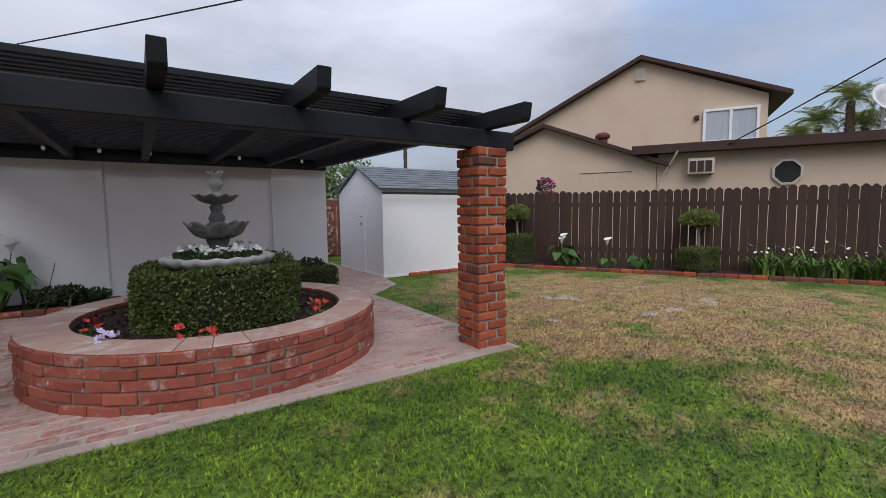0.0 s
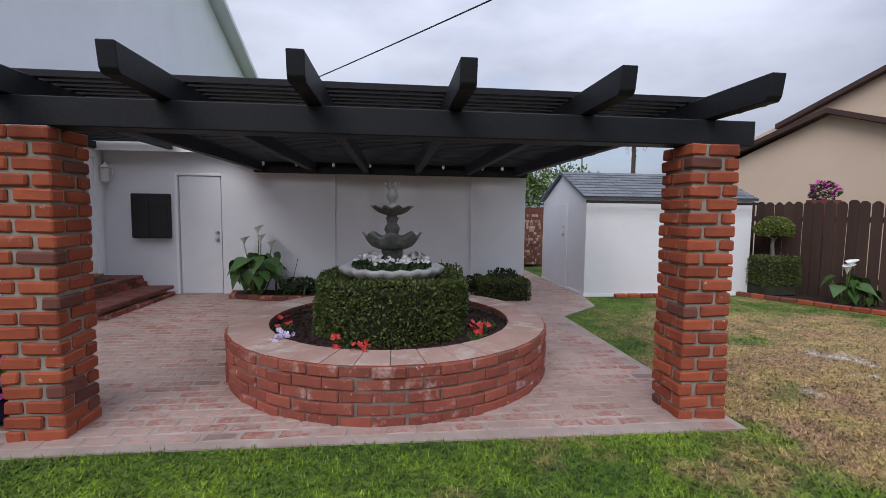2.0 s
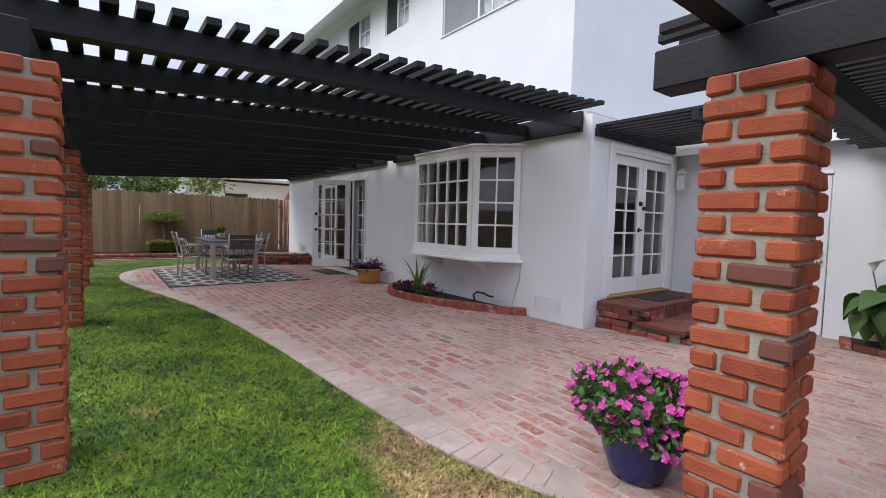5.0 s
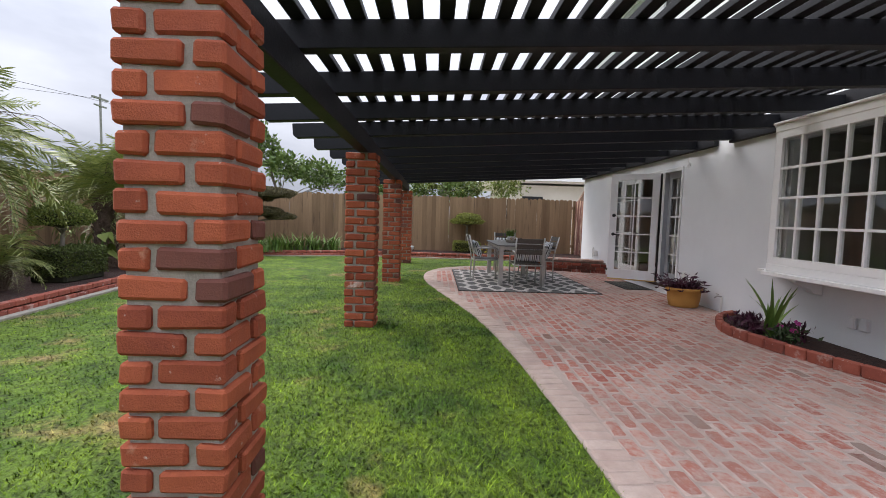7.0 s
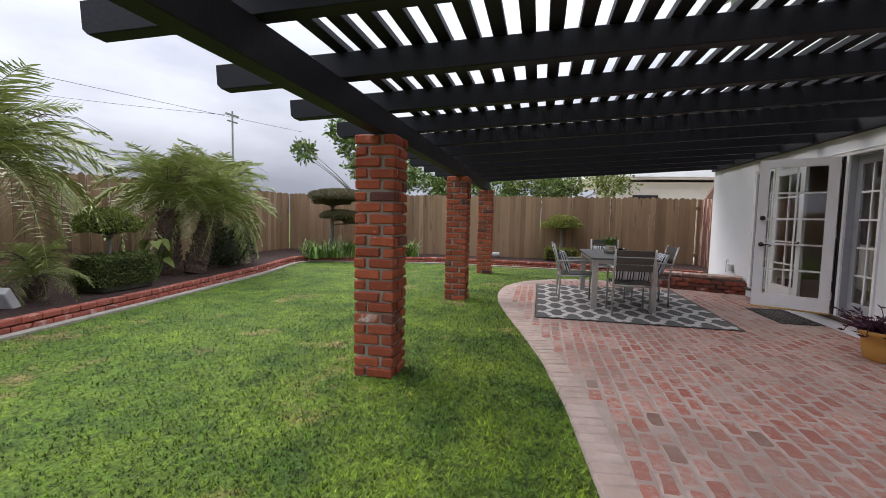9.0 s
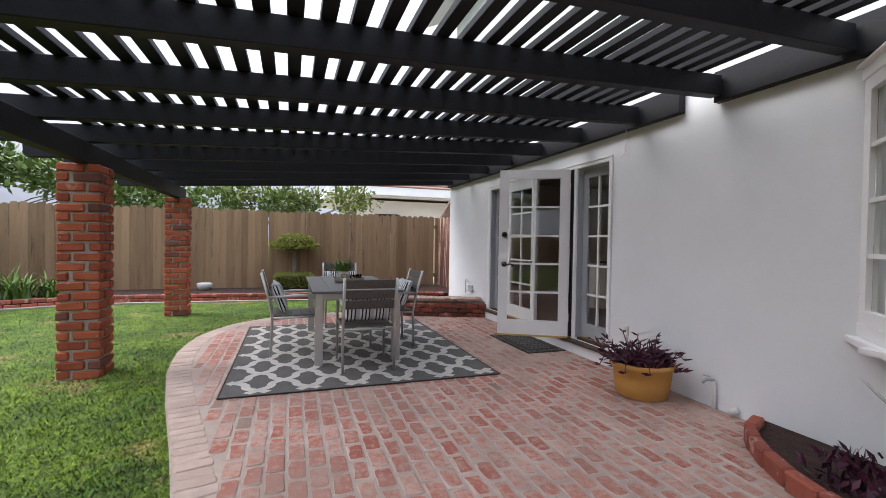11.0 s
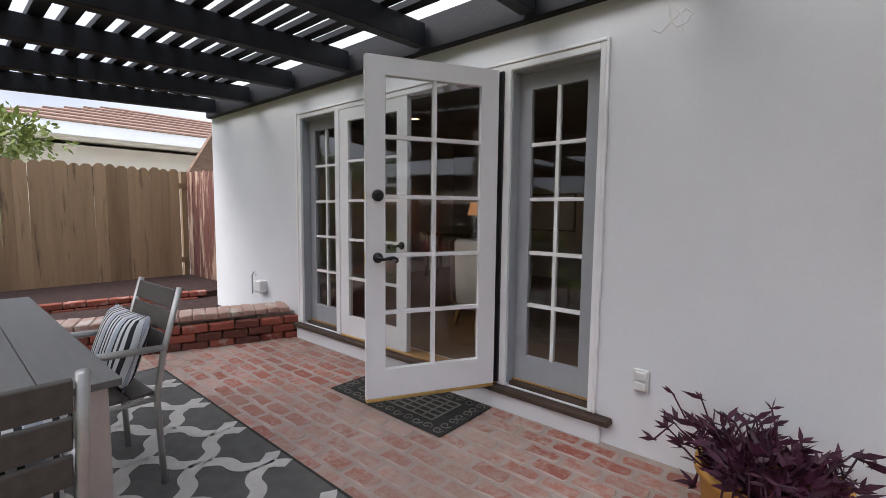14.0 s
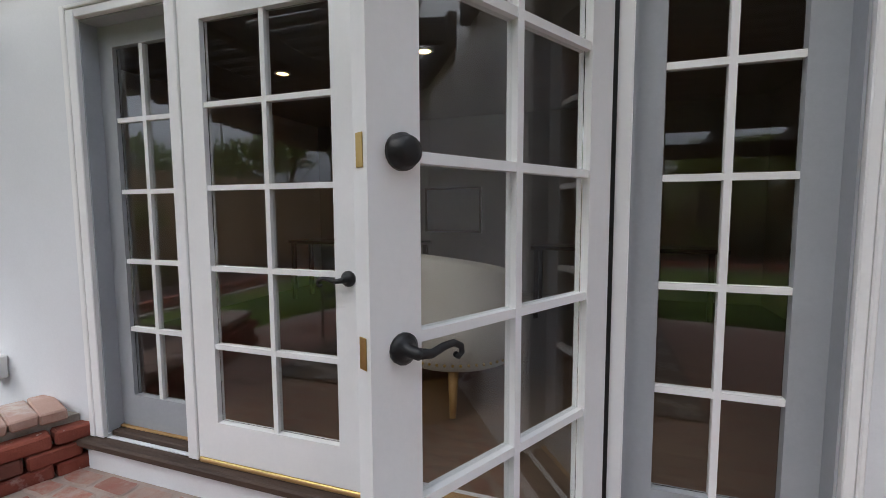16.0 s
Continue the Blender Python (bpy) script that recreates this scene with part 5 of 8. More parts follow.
def petunia_pot():
    rng = np.random.default_rng(7)
    x, y = -1.99, 3.43
    p = thing("plant_pot", "glossy cobalt blue pot of bright pink petunias", "plant pot", at=pose(x, y, 0.016) @ Matrix.Scale(1.1, 4))
    part("pot", lathe(bmesh.new(), [(0.10, 0), (0.118, 0.01), (0.15, 0.10), (0.175, 0.20), (0.186, 0.27), (0.20, 0.285), (0.20, 0.31), (0.185, 0.312), (0.17, 0.26), (0.05, 0.255)], 40), BLUE_GLAZE, p, smooth=True)
    part("tag", soft(boxes((0.075, -0.1765, 0.225, 0.115, -0.1745, 0.265)), 0.0005), WHITEPLASTIC, p, "small white price sticker").matrix_basis = pose(0, 0, 0, 0, 0, -18)
    f = thing("petunias", "dense mound of bright pink petunias", "flowers", at=pose(x, y, 0.33))
    P, N = lump(rng, 2600, (0, 0, 0.05), (0.31, 0.31, 0.145), 0.2, -0.65)
    foliage(f, P, N, 0.05, BROAD_LEAF, wide=0.55, rng=rng)
    shaded_cores(f, [((0, 0, 0.05), (0.24, 0.24, 0.13))])
    P, N = lump(rng, 560, (0, 0, 0.06), (0.33, 0.33, 0.165), 0.28, -0.7)
    petals(f, rng, P, 0.022, PINK)


petunia_pot()


def purple_pot():
    rng = np.random.default_rng(8)
    x, y = -8.93, 5.62
    p = thing("plant_pot", "ochre terracotta bowl pot against the white wall", "plant pot", at=pose(x, y, 0.016))
    part("pot", lathe(bmesh.new(), [(0.19, 0), (0.205, 0.01), (0.225, 0.12), (0.236, 0.24), (0.256, 0.25), (0.256, 0.285), (0.24, 0.29), (0.225, 0.25), (0.05, 0.24)], 40), TERRACOTTA, p, smooth=True)
    f = thing("purple_heart_plant", "sprawling dark purple trailing plant in the pot", "plant", at=pose(x, y, 0.26))
    n = 650
    a, r = rng.uniform(0, 2 * np.pi, n), 0.21 * np.sqrt(rng.random(n))
    foliage(f, np.stack([r * np.cos(a), r * np.sin(a), 0.12 * rng.random(n) * (1 - r / 0.4)], 1), np.stack([np.cos(a), np.sin(a), 0.6 + 0 * a], 1), 0.075, PURPLE_LEAF, wide=0.3, rng=rng)
    bm = bmesh.new()
    tips, dirs = [], []
    for k in range(46):
        t = rng.uniform(0, 2 * math.pi)
        L = rng.uniform(0.12, 0.31)
        q = [Vector((0.12 * math.cos(t), 0.12 * math.sin(t), 0.03))]
        for j in range(1, 5):
            fr = j / 4
            q.append(Vector(((0.12 + L * fr) * math.cos(t + 0.2 * fr), (0.12 + L * fr) * min(math.sin(t + 0.2 * fr), 0.55), 0.03 + rng.uniform(0.14, 0.26) * fr - rng.uniform(0.02, 0.26) * fr * fr)))
            for s in (-1, 0, 1):
                tips.append(q[-1]); dirs.append((math.cos(t + s * 0.9), math.sin(t + s * 0.9), 0.25))
        tube(bm, q, 0.004, 5)
    part("stem_tangle", bm, PURPLE_LEAF, f)
    foliage(f, np.array([tuple(v) for v in tips]), np.array(dirs), 0.085, PURPLE_LEAF, name="outer_foliage", wide=0.24, loose=0.25, up=0.1, rng=rng)


purple_pot()


def topiary(x, y, z, top, hedge, label, leaf=None, seed=0, stem_r=0.035):
    """A clipped standard: a stem with a crown of the given lumps over a small clipped hedge."""
    rng = np.random.default_rng(seed)
    t = thing("topiary", label, "topiary", at=pose(x, y, z))
    bm = bmesh.new()
    hi = max(c[2] for c, r in top)
    tube(bm, [(0, 0, 0), (0.03, 0.01, hi * 0.4), (-0.02, 0, hi * 0.75), (0, 0, hi)], [stem_r * 1.2, stem_r, stem_r * 0.8, stem_r * 0.5], 8)
    part("trunk", bm, BARK, t, smooth=True)
    for c, r in top:
        for k in range(4):
            a = 1.57 * k + c[0]
            bm = tube(bmesh.new(), [(0, 0, c[2] - 1.1 * r[2]), (c[0] + 0.35 * r[0] * math.cos(a), c[1] + 0.35 * r[1] * math.sin(a), c[2] - 0.5 * r[2]), (c[0] + 0.7 * r[0] * math.cos(a), c[1] + 0.7 * r[1] * math.sin(a), c[2])], [0.018, 0.013, 0.007], 5)
            part("limb", bm, BARK, t, smooth=True)
    P, N = [], []
    for c, r in top:
        a, b = lump(rng, int(5200 * (r[0] * r[1] + r[0] * r[2] + r[1] * r[2]) / 0.25) + 300, c, r, 0.1, -0.55)
        P.append(a); N.append(b)
    foliage(t, np.concatenate(P), np.concatenate(N), 0.034, leaf or TOPIARY_LEAF, name="crown", wide=0.6, rng=rng)
    shaded_cores(t, [(c, (r[0] * 0.95, r[1] * 0.95, r[2] * 0.9)) for c, r in top])
    if hedge:
        c, r = hedge
        h = thing("clipped_hedge", "small square clipped hedge under the topiary", "hedge", at=pose(x, y, z))
        a, b = clipped_box(rng, int(9000 * (r[0] * r[1] + r[0] * r[2]) / 0.2) + 300, c[0] - r[0], c[1] - r[1], c[2] - r[2], c[0] + r[0], c[1] + r[1], c[2] + r[2])
        foliage(h, a, b, 0.034, leaf or HEDGE_LEAF, wide=0.6, rng=rng)
        # solid block whose dark colour is the shade inside the hedge
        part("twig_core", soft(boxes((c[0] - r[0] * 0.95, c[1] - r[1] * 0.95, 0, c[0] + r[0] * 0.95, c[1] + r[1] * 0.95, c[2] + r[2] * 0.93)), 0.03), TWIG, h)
    return t


def clump(name, label, category, x, y, z, lumps, leaf, size=0.06, density=3000, seed=0, wide=0.55, group=""):
    rng = np.random.default_rng(seed)
    t = thing(name, label, category, group, at=pose(x, y, z))
    P, N = [], []
    for c, r in lumps:
        a, b = lump(rng, int(density * (r[0] * r[1] + r[0] * r[2] + r[1] * r[2])) + 100, c, r, 0.25, -0.7)
        P.append(a); N.append(b)
    foliage(t, np.concatenate(P), np.concatenate(N), size, leaf, wide=wide, rng=rng)
    shaded_cores(t, [(c, (r[0] * 0.85, r[1] * 0.85, r[2] * 0.85)) for c, r in lumps])
    return t


def strap_clump(label, x, y, z, n, spread, length, width, leaf=None, seed=0, name="strap_leaf_plant", flowers=None, droop=0.9):
    rng = np.random.default_rng(seed)
    t = thing(name, label, "plant", at=pose(x, y, z))
    blades(t, rng, n, (0, 0, 0), spread, length, width, leaf or STRAP_LEAF, droop=droop)
    if flowers:
        petals(t, rng, rng.normal(0, 1, (flowers[1], 3)) * [spread[0] * 1.2, spread[1] * 1.2, 0.08] + [0, 0, length * 0.8], 0.03, flowers[0])
    return t


# ---- bed along the brown fence ----
def fence_side_bed():
    b = thing("flower_bed", "narrow bed of dark soil edged with one brick course", "flower bed", kind="structure")
    bm = bmesh.new()
    pts = [by_fence(u, d) for u, d in ((-4.2, 9.62), (-2, 9.62), (0, 9.64), (2, 9.66), (6, 9.7), (14, 9.9), (14, 10.3), (-4.2, 10.3))]
    prism(bm, [(q.x, q.y) for q in pts], -0.02, 0.05)
    part("soil", bm, SOIL, b)
    q = by_fence(-3.15, 9.95)
    topiary(q.x, q.y, 0.04, [((0, 0, 1.16), (0.27, 0.27, 0.20))], ((0, 0, 0.42), (0.32, 0.24, 0.23)), "clipped standard topiary with a domed crown by the fence", seed=11)
    q = by_fence(0.50, 9.95)
    topiary(q.x, q.y, 0.04, [((0, 0, 1.02), (0.36, 0.30, 0.19))], ((0, 0, 0.27), (0.36, 0.22, 0.18)), "clipped standard topiary with a domed crown by the fence", seed=12)
    rng = np.random.default_rng(13)
    for u, n, h, s, fl in ((-2.15, 16, 0.42, 0.20, 2), (-1.95, 8, 0.26, 0.17, 0), (-1.2, 8, 0.2, 0.14, 1), (-0.55, 10, 0.26, 0.19, 0)):
        q = by_fence(u, 9.93)
        t = thing("arum_lily", "leafy green arum lily in the fence bed", "plant", "arum lilies of the fence bed", at=pose(q.x, q.y, 0.045))
        broad_leaves(t, rng, n, (0, 0, 0), 0.24, h, s, BROAD_LEAF)
        for k in range(fl):
            calla_flower(t, (0, 0, 0), (0.05 * k - 0.03, -0.05, 0.50 + 0.07 * k))
    for k in range(7):
        u = 1.55 + 0.36 * k
        q = by_fence(u, 9.98)
        strap_clump("arching strap-leaved clivia clump in the fence bed", q.x, q.y, 0.045, 44, (0.10, 0.10), 0.66, 0.045, seed=20 + k, flowers=(WHITE_PETAL, 5))


fence_side_bed()


# ---- by the garage wall ----
def garage_wall_plants():
    rng = np.random.default_rng(31)
    b = thing("flower_bed", "small brick-edged bed at the garage wall", "flower bed", kind="structure")
    bm = bmesh.new()
    prism(bm, [(-2.02, 8.19), (-1.95, 7.80), (-1.4, 7.55), (-0.4, 7.45), (-0.3, 8.19)], 0.0, 0.065)
    part("soil", bm, SOIL, b)
    t = thing("arum_lily", "tall arum lily with broad leaves and white flowers", "plant", at=pose(-1.62, 7.86, 0.06))
    broad_leaves(t, rng, 40, (0, 0, 0), 0.38, 0.64, 0.26, BROAD_LEAF)
    for dx, z in ((-0.20, 0.80), (0.02, 0.98), (0.06, 0.84), (0.22, 0.74)):
        calla_flower(t, (dx * 0.3, 0, 0), (dx, 0.02, z))
    strap_clump("low dark strap-leaved clump at the garage wall", -0.95, 7.85, 0.06, 60, (0.16, 0.1), 0.36, 0.03, DARK_LEAF, 33)
    clump("shrub", "low dark leafy clump at the garage wall", "shrub", -0.95, 7.82, 0.06, [((0, 0, 0.10), (0.34, 0.20, 0.15)), ((0.35, 0.02, 0.07), (0.2, 0.16, 0.11))], DARK_LEAF, 0.06, 5200, 34)
    s = thing("plant_stake", "thin bare flower stalk leaning by the wall", "stalk", at=pose(-1.1, 7.9, 0.06))
    part("stalk", tube(bmesh.new(), [(0, 0, 0), (0.05, 0, 0.3), (0.12, 0, 0.58)], 0.005, 5), TWIG, s)
    # low hedge at the corner by the walk
    h = thing("clipped_hedge", "low clipped hedge at the corner of the garage wall", "hedge", at=pose(0, 0, 0))
    P, N = clipped_box(rng, 5200, 1.98, 7.30, 0.0, 2.76, 7.80, 0.33)
    foliage(h, P, N, 0.034, HEDGE_LEAF, wide=0.6, rng=rng)
    # dark filler, coloured as the shade between the leaves
    part("twig_core", soft(boxes((2.0, 7.32, 0, 2.74, 7.78, 0.31)), 0.02), TWIG, h)
    clump("shrub", "loose grey-green shrub behind the low hedge", "shrub", 2.42, 7.72, 0.2, [((0, 0, 0.10), (0.28, 0.2, 0.16)), ((-0.42, 0.05, 0.0), (0.22, 0.2, 0.15))], DARK_LEAF, 0.05, 9000, 35)


garage_wall_plants()


# ---- bed under the bay window ----
BAY_EDGE = [(-4.97, 5.93), (-5.40, 5.66), (-6.0, 5.42), (-6.6, 5.25), (-7.2, 5.19), (-7.64, 5.35), (-7.97, 5.62), (-8.11, 5.93)]


def bay_bed():
    b = thing("flower_bed", "kidney-shaped bed under the bay window edged in brick", "flower bed", kind="structure")
    bm = bmesh.new()
    prism(bm, BAY_EDGE[::-1], 0.0, 0.075)
    part("soil", bm, SOIL, b)
    t = strap_clump("upright green sword-leaved plant under the bay window", -6.95, 5.48, 0.07, 12, (0.025, 0.025), 0.62, 0.045, seed=41, name="sword_plant", droop=0.25)
    rng = np.random.default_rng(42)
    for x, y, word, mat, k in ((-6.7, 5.45, "pink", PINK, 5), (-7.35, 5.5, "purple", PURPLE_LEAF, 0), (-6.85, 5.62, "purple", PURPLE_LEAF, 0), (-7.1, 5.36, "purple", PURPLE_LEAF, 0)):
        q = thing("bedding_plant", "low %s foliage plant under the bay window" % word, "plant", "plants of the bay bed", at=pose(x, y, 0.07))
        n = 160
        P = rng.normal(0, 1, (n, 3)) * [0.07, 0.07, 0] + np.stack([np.zeros(n), np.zeros(n), 0.16 * rng.random(n)], 1)
        foliage(q, P, np.tile([0, 0, 0.5], (n, 1)), 0.07, PURPLE_LEAF if word == "purple" else DARK_LEAF, wide=0.35, rng=rng)
        if k:
            petals(q, rng, rng.normal(0, 1, (k, 3)) * [0.06, 0.05, 0.03] + [0, 0, 0.17], 0.035, PINK)
    h = thing("garden_hose", "black garden hose bib and hose end by the wall", "hose")
    bm = bmesh.new()
    tube(bm, [(-5.95, 5.86, 0.08), (-5.93, 5.80, 0.18), (-5.83, 5.78, 0.24), (-5.70, 5.80, 0.24), (-5.62, 5.84, 0.20), (-5.55, 5.86, 0.20)], 0.014, 8)
    part("hose", bm, BLACKMETAL, h, smooth=True)


bay_bed()


# ---- dining set ----
RUG = (-12.84, 2.23, -9.79, 4.69)


def build_rug():
    x0, y0, x1, y1 = RUG
    r = thing("rug", "grey outdoor rug with a pale lattice pattern", "rug")
    part("ground_weave", soft(boxes((x0, y0, 0.018, x1, y1, 0.027)), 0.003), RUGDARK, r)
    part("binding", boxes((x0 - 0.012, y0 - 0.012, 0.0175, x1 + 0.012, y0 - 0.001, 0.0275), (x0 - 0.012, y1 + 0.001, 0.0175, x1 + 0.012, y1 + 0.012, 0.0275),
                          (x0 - 0.012, y0 - 0.001, 0.0175, x0 - 0.001, y1 + 0.001, 0.0275), (x1 + 0.001, y0 - 0.001, 0.0175, x1 + 0.012, y1 + 0.001, 0.0275)), MATRUBBER, r, "dark bound edge")
    # lattice: bands that swing between the corners of a stretched net
    px, py = 0.50, 0.41
    bm = bmesh.new()
    w = 0.037

    def band(pts, z):
        rows = []
        for i, p in enumerate(pts):
            a, b = pts[max(i - 1, 0)], pts[min(i + 1, len(pts) - 1)]
            d = Vector((b[0] - a[0], b[1] - a[1])).normalized()
            rows.append((p, (-d.y * w, d.x * w)))
        prev = None
        for (p, s) in rows:
            ok = x0 + 0.03 < p[0] < x1 - 0.03 and y0 + 0.03 < p[1] < y1 - 0.03
            cur = (bm.verts.new((p[0] - s[0], p[1] - s[1], z)), bm.verts.new((p[0] + s[0], p[1] + s[1], z))) if ok else None
            if prev and cur:
                bm.faces.new((prev[0], cur[0], cur[1], prev[1]))
            prev = cur

    n = 16
    # each band steps across the net in a wavy way, and mirrored bands close the shapes
    for row in range(-1, 14):
        for sgn in (1, -1):
            pts = []
            for k in range(0, 15 * n + 1):
                t = k / n
                x = x0 - 0.3 + t * px / 2 * 1.0
                ph = (t % 1.0)
                step = ph + 0.15 * math.sin(2 * math.pi * ph)
                level = (1 - step) if int(t) % 2 else step
                wob = 0.0
                y = y0 - 0.25 + row * py / 2 * 1.0 + sgn * (level + wob - 0.5) * py * 0.5 + 0.02
                if row % 2:
                    y += 0
                pts.append((x, y))
            if (row % 2 == 0) == (sgn > 0):
                band(pts, 0.0295 + 0.0016 * (row % 2))
    part("lattice", bm, RUGPALE, r, "pale woven lattice")


def chair():
    """A metal armchair that faces -x, with its rear legs at x 0."""
    c = thing("dining_chair", "aluminium armchair with grey slatted seat and back", "chair", "chairs round the dining table")
    w, d = 0.25, 0.53
    for s in (-1, 1):
        part("rear_leg", tube(bmesh.new(), [(0, s * w, 0.0), (-0.015, s * w, 0.42), (0.02, s * w, 0.62), (0.10, s * w, 0.91)], 0.0145, 8), ALU, c, smooth=True)
        part("front_leg", tube(bmesh.new(), [(-d, s * w, 0.0), (-d, s * w, 0.62), (-d + 0.02, s * w, 0.645)], 0.0135, 8), ALU, c, smooth=True)
        part("armrest", tube(bmesh.new(), [(0.03, s * w, 0.64), (-0.25, s * w, 0.655), (-d - 0.01, s * w, 0.65)], [0.015, 0.017, 0.015], 8), ALU, c, smooth=True)
        part("side_rail", tube(bmesh.new(), [(-0.015, s * w, 0.41), (-d, s * w, 0.425)], 0.012, 8), ALU, c, smooth=True)
    part("seat_rail", tube(bmesh.new(), [(-0.015, -w, 0.41), (-0.015, w, 0.41)], 0.0125, 8), ALU, c, smooth=True)
    part("seat_rail", tube(bmesh.new(), [(-d, -w, 0.425), (-d, w, 0.425)], 0.0125, 8), ALU, c, smooth=True)
    for k in range(5):
        o = part("seat_slat", soft(boxes((-0.098, -w + 0.012, -0.008, 0, w - 0.012, 0.008)), 0.003), SLATGREY, c)
        o.location = (-0.02 - 0.102 * k, 0, 0.435)
    for k, (x, z) in enumerate(((0.03, 0.655), (0.055, 0.755), (0.082, 0.855))):
        o = part("back_slat", soft(boxes((-0.008, -w + 0.018, -0.044, 0.008, w - 0.018, 0.044)), 0.003), SLATGREY, c)
        o.matrix_basis = pose(x, 0, z, 0, 15, 0)
    return c


def cushion(m):
    """A plump striped cushion with pinched corners."""
    t = thing("cushion", "striped black and white cushion leaning on the chair", "cushion", "striped cushions on the chairs", at=m)
    bm = bmesh.new()
    bmesh.ops.create_grid(bm, x_segments=12, y_segments=12, size=0.5)
    top = list(bm.verts)
    res = bmesh.ops.duplicate(bm, geom=list(bm.verts) + list(bm.edges) + list(bm.faces))
    dup = [g for g in res["geom"] if isinstance(g, bmesh.types.BMVert)]
    for vs, s in ((top, 1), (dup, -1)):
        for v in vs:
            u, q = v.co.x * 2, v.co.y * 2
            puff = max((1 - u ** 4) * (1 - q ** 4), 0) ** 0.6
            k = 1 - 0.06 * (1 - u * u) - 0.06 * (1 - q * q)
            v.co = Vector((u * 0.21 * k, q * 0.15 * k, s * (0.055 * puff + 0.002)))
    bmesh.ops.reverse_faces(bm, faces=[f for f in bm.faces if f.verts[0] in set(dup)])
    bmesh.ops.remove_doubles(bm, verts=bm.verts, dist=0.006)
    part("cover", bm, STRIPES, t, smooth=True)
    return t


def build_dining_set():
    z = 0.028
    t = thing("dining_table", "long grey-topped dining table with square aluminium legs", "table")
    x0, x1, y0, y1 = -12.38, -10.47, 2.97, 3.90
    for k in range(5):
        ya = y0 + (y1 - y0) * k / 5
        part("top_board", soft(boxes((x0, ya + 0.001, z + 0.728, x1, ya + (y1 - y0) / 5 - 0.001, z + 0.752)), 0.002), TABLEGREY, t)
    part("apron", boxes((x0 + 0.05, y0 + 0.05, z + 0.665, x1 - 0.05, y0 + 0.075, z + 0.727), (x0 + 0.05, y1 - 0.075, z + 0.665, x1 - 0.05, y1 - 0.05, z + 0.727),
                        (x0 + 0.05, y0 + 0.075, z + 0.665, x0 + 0.075, y1 - 0.075, z + 0.727), (x1 - 0.075, y0 + 0.075, z + 0.665, x1 - 0.05, y1 - 0.075, z + 0.727)), ALU, t)
    for xa in (x0 + 0.03, x1 - 0.11):
        for ya in (y0 + 0.03, y1 - 0.11):
            part("leg", soft(boxes((xa, ya, z, xa + 0.08, ya + 0.08, z + 0.726)), 0.004), ALU, t)
    c = chair()
    c.matrix_basis = pose(-10.19, 3.49, z)
    copy_thing(c, pose(-11.36, 4.18, z, 0, 0, 92))
    copy_thing(c, pose(-11.24, 2.56, z, 0, 0, -88))
    copy_thing(c, pose(-13.0, 3.50, z, 0, 0, 180))
    for base, rz in (((-10.19, 3.49), 0), ((-11.36, 4.18), 92), ((-11.24, 2.56), -88), ((-13.0, 3.50), 180)):
        cushion(pose(base[0], base[1], z, 0, 0, rz) @ pose(-0.085, 0, 0.63, 0, -70, 0) @ pose(0, 0, 0, 0, 0, 90) @ Matrix.Scale(1.15, 4))
    # tray with a plant and glasses
    tr = thing("tray", "oval woven wicker tray on the table", "tray", at=pose(-11.52, 3.46, z + 0.753))
    wv = lambda i, a: (1.0 + 0.32 * math.cos(a) ** 2, 0)
    part("basket", lathe(bmesh.new(), [(0.17, 0), (0.178, 0.01), (0.182, 0.055), (0.174, 0.058), (0.168, 0.012), (0.02, 0.01)], 40, wv), WICKER, tr, smooth=True)
    for s in (-1, 1):
        part("handle", tube(bmesh.new(), [(0.05 * s, -0.185, 0.05), (0.04 * s, -0.2, 0.085), (0.0, -0.205, 0.10)], 0.006, 6), WICKER, tr)
    rng = np.random.default_rng(51)
    p = thing("potted_grass", "small pale pot of green grass on the tray", "plant", at=pose(-11.58, 3.38, z + 0.765) @ Matrix.Scale(1.5, 4))
    part("pot", lathe(bmesh.new(), [(0.04, 0), (0.045, 0.005), (0.055, 0.075), (0.05, 0.076), (0.045, 0.06), (0.01, 0.06)], 20), CONC_PALE, p, smooth=True)
    blades(p, rng, 130, (0, 0, 0.06), (0.022, 0.022), 0.14, 0.006, STRAP_LEAF, droop=0.5, segs=3)
    for dx, dy in ((0.02, 0.10), (-0.06, 0.13), (0.05, 0.03)):
        g = thing("drinking_glass", "clear drinking glass on the wicker tray", "glass", "glasses on the tray", at=pose(-11.52 + dx, 3.46 + dy, z + 0.766))
        ob = part("glass", lathe(bmesh.new(), [(0.026, 0), (0.033, 0.075), (0.031, 0.075), (0.024, 0.006)], 16), GLASS, g, smooth=True)
        ob.visible_shadow = False
    b = thing("wooden_beads", "wooden beads draped over the wicker tray", "beads", at=pose(-11.40, 3.42, z + 0.753))
    for k in range(14):
        a = 2 * math.pi * k / 14
        bm = bmesh.new()
        bmesh.ops.create_icosphere(bm, subdivisions=1, radius=0.013)
        o = part("bead", bm, THRESH, b, smooth=True)
        o.location = (0.06 * math.cos(a) + 0.02, 0.07 * math.sin(a), 0.07 + 0.03 * math.cos(a + 2.5))


build_rug()
build_dining_set()


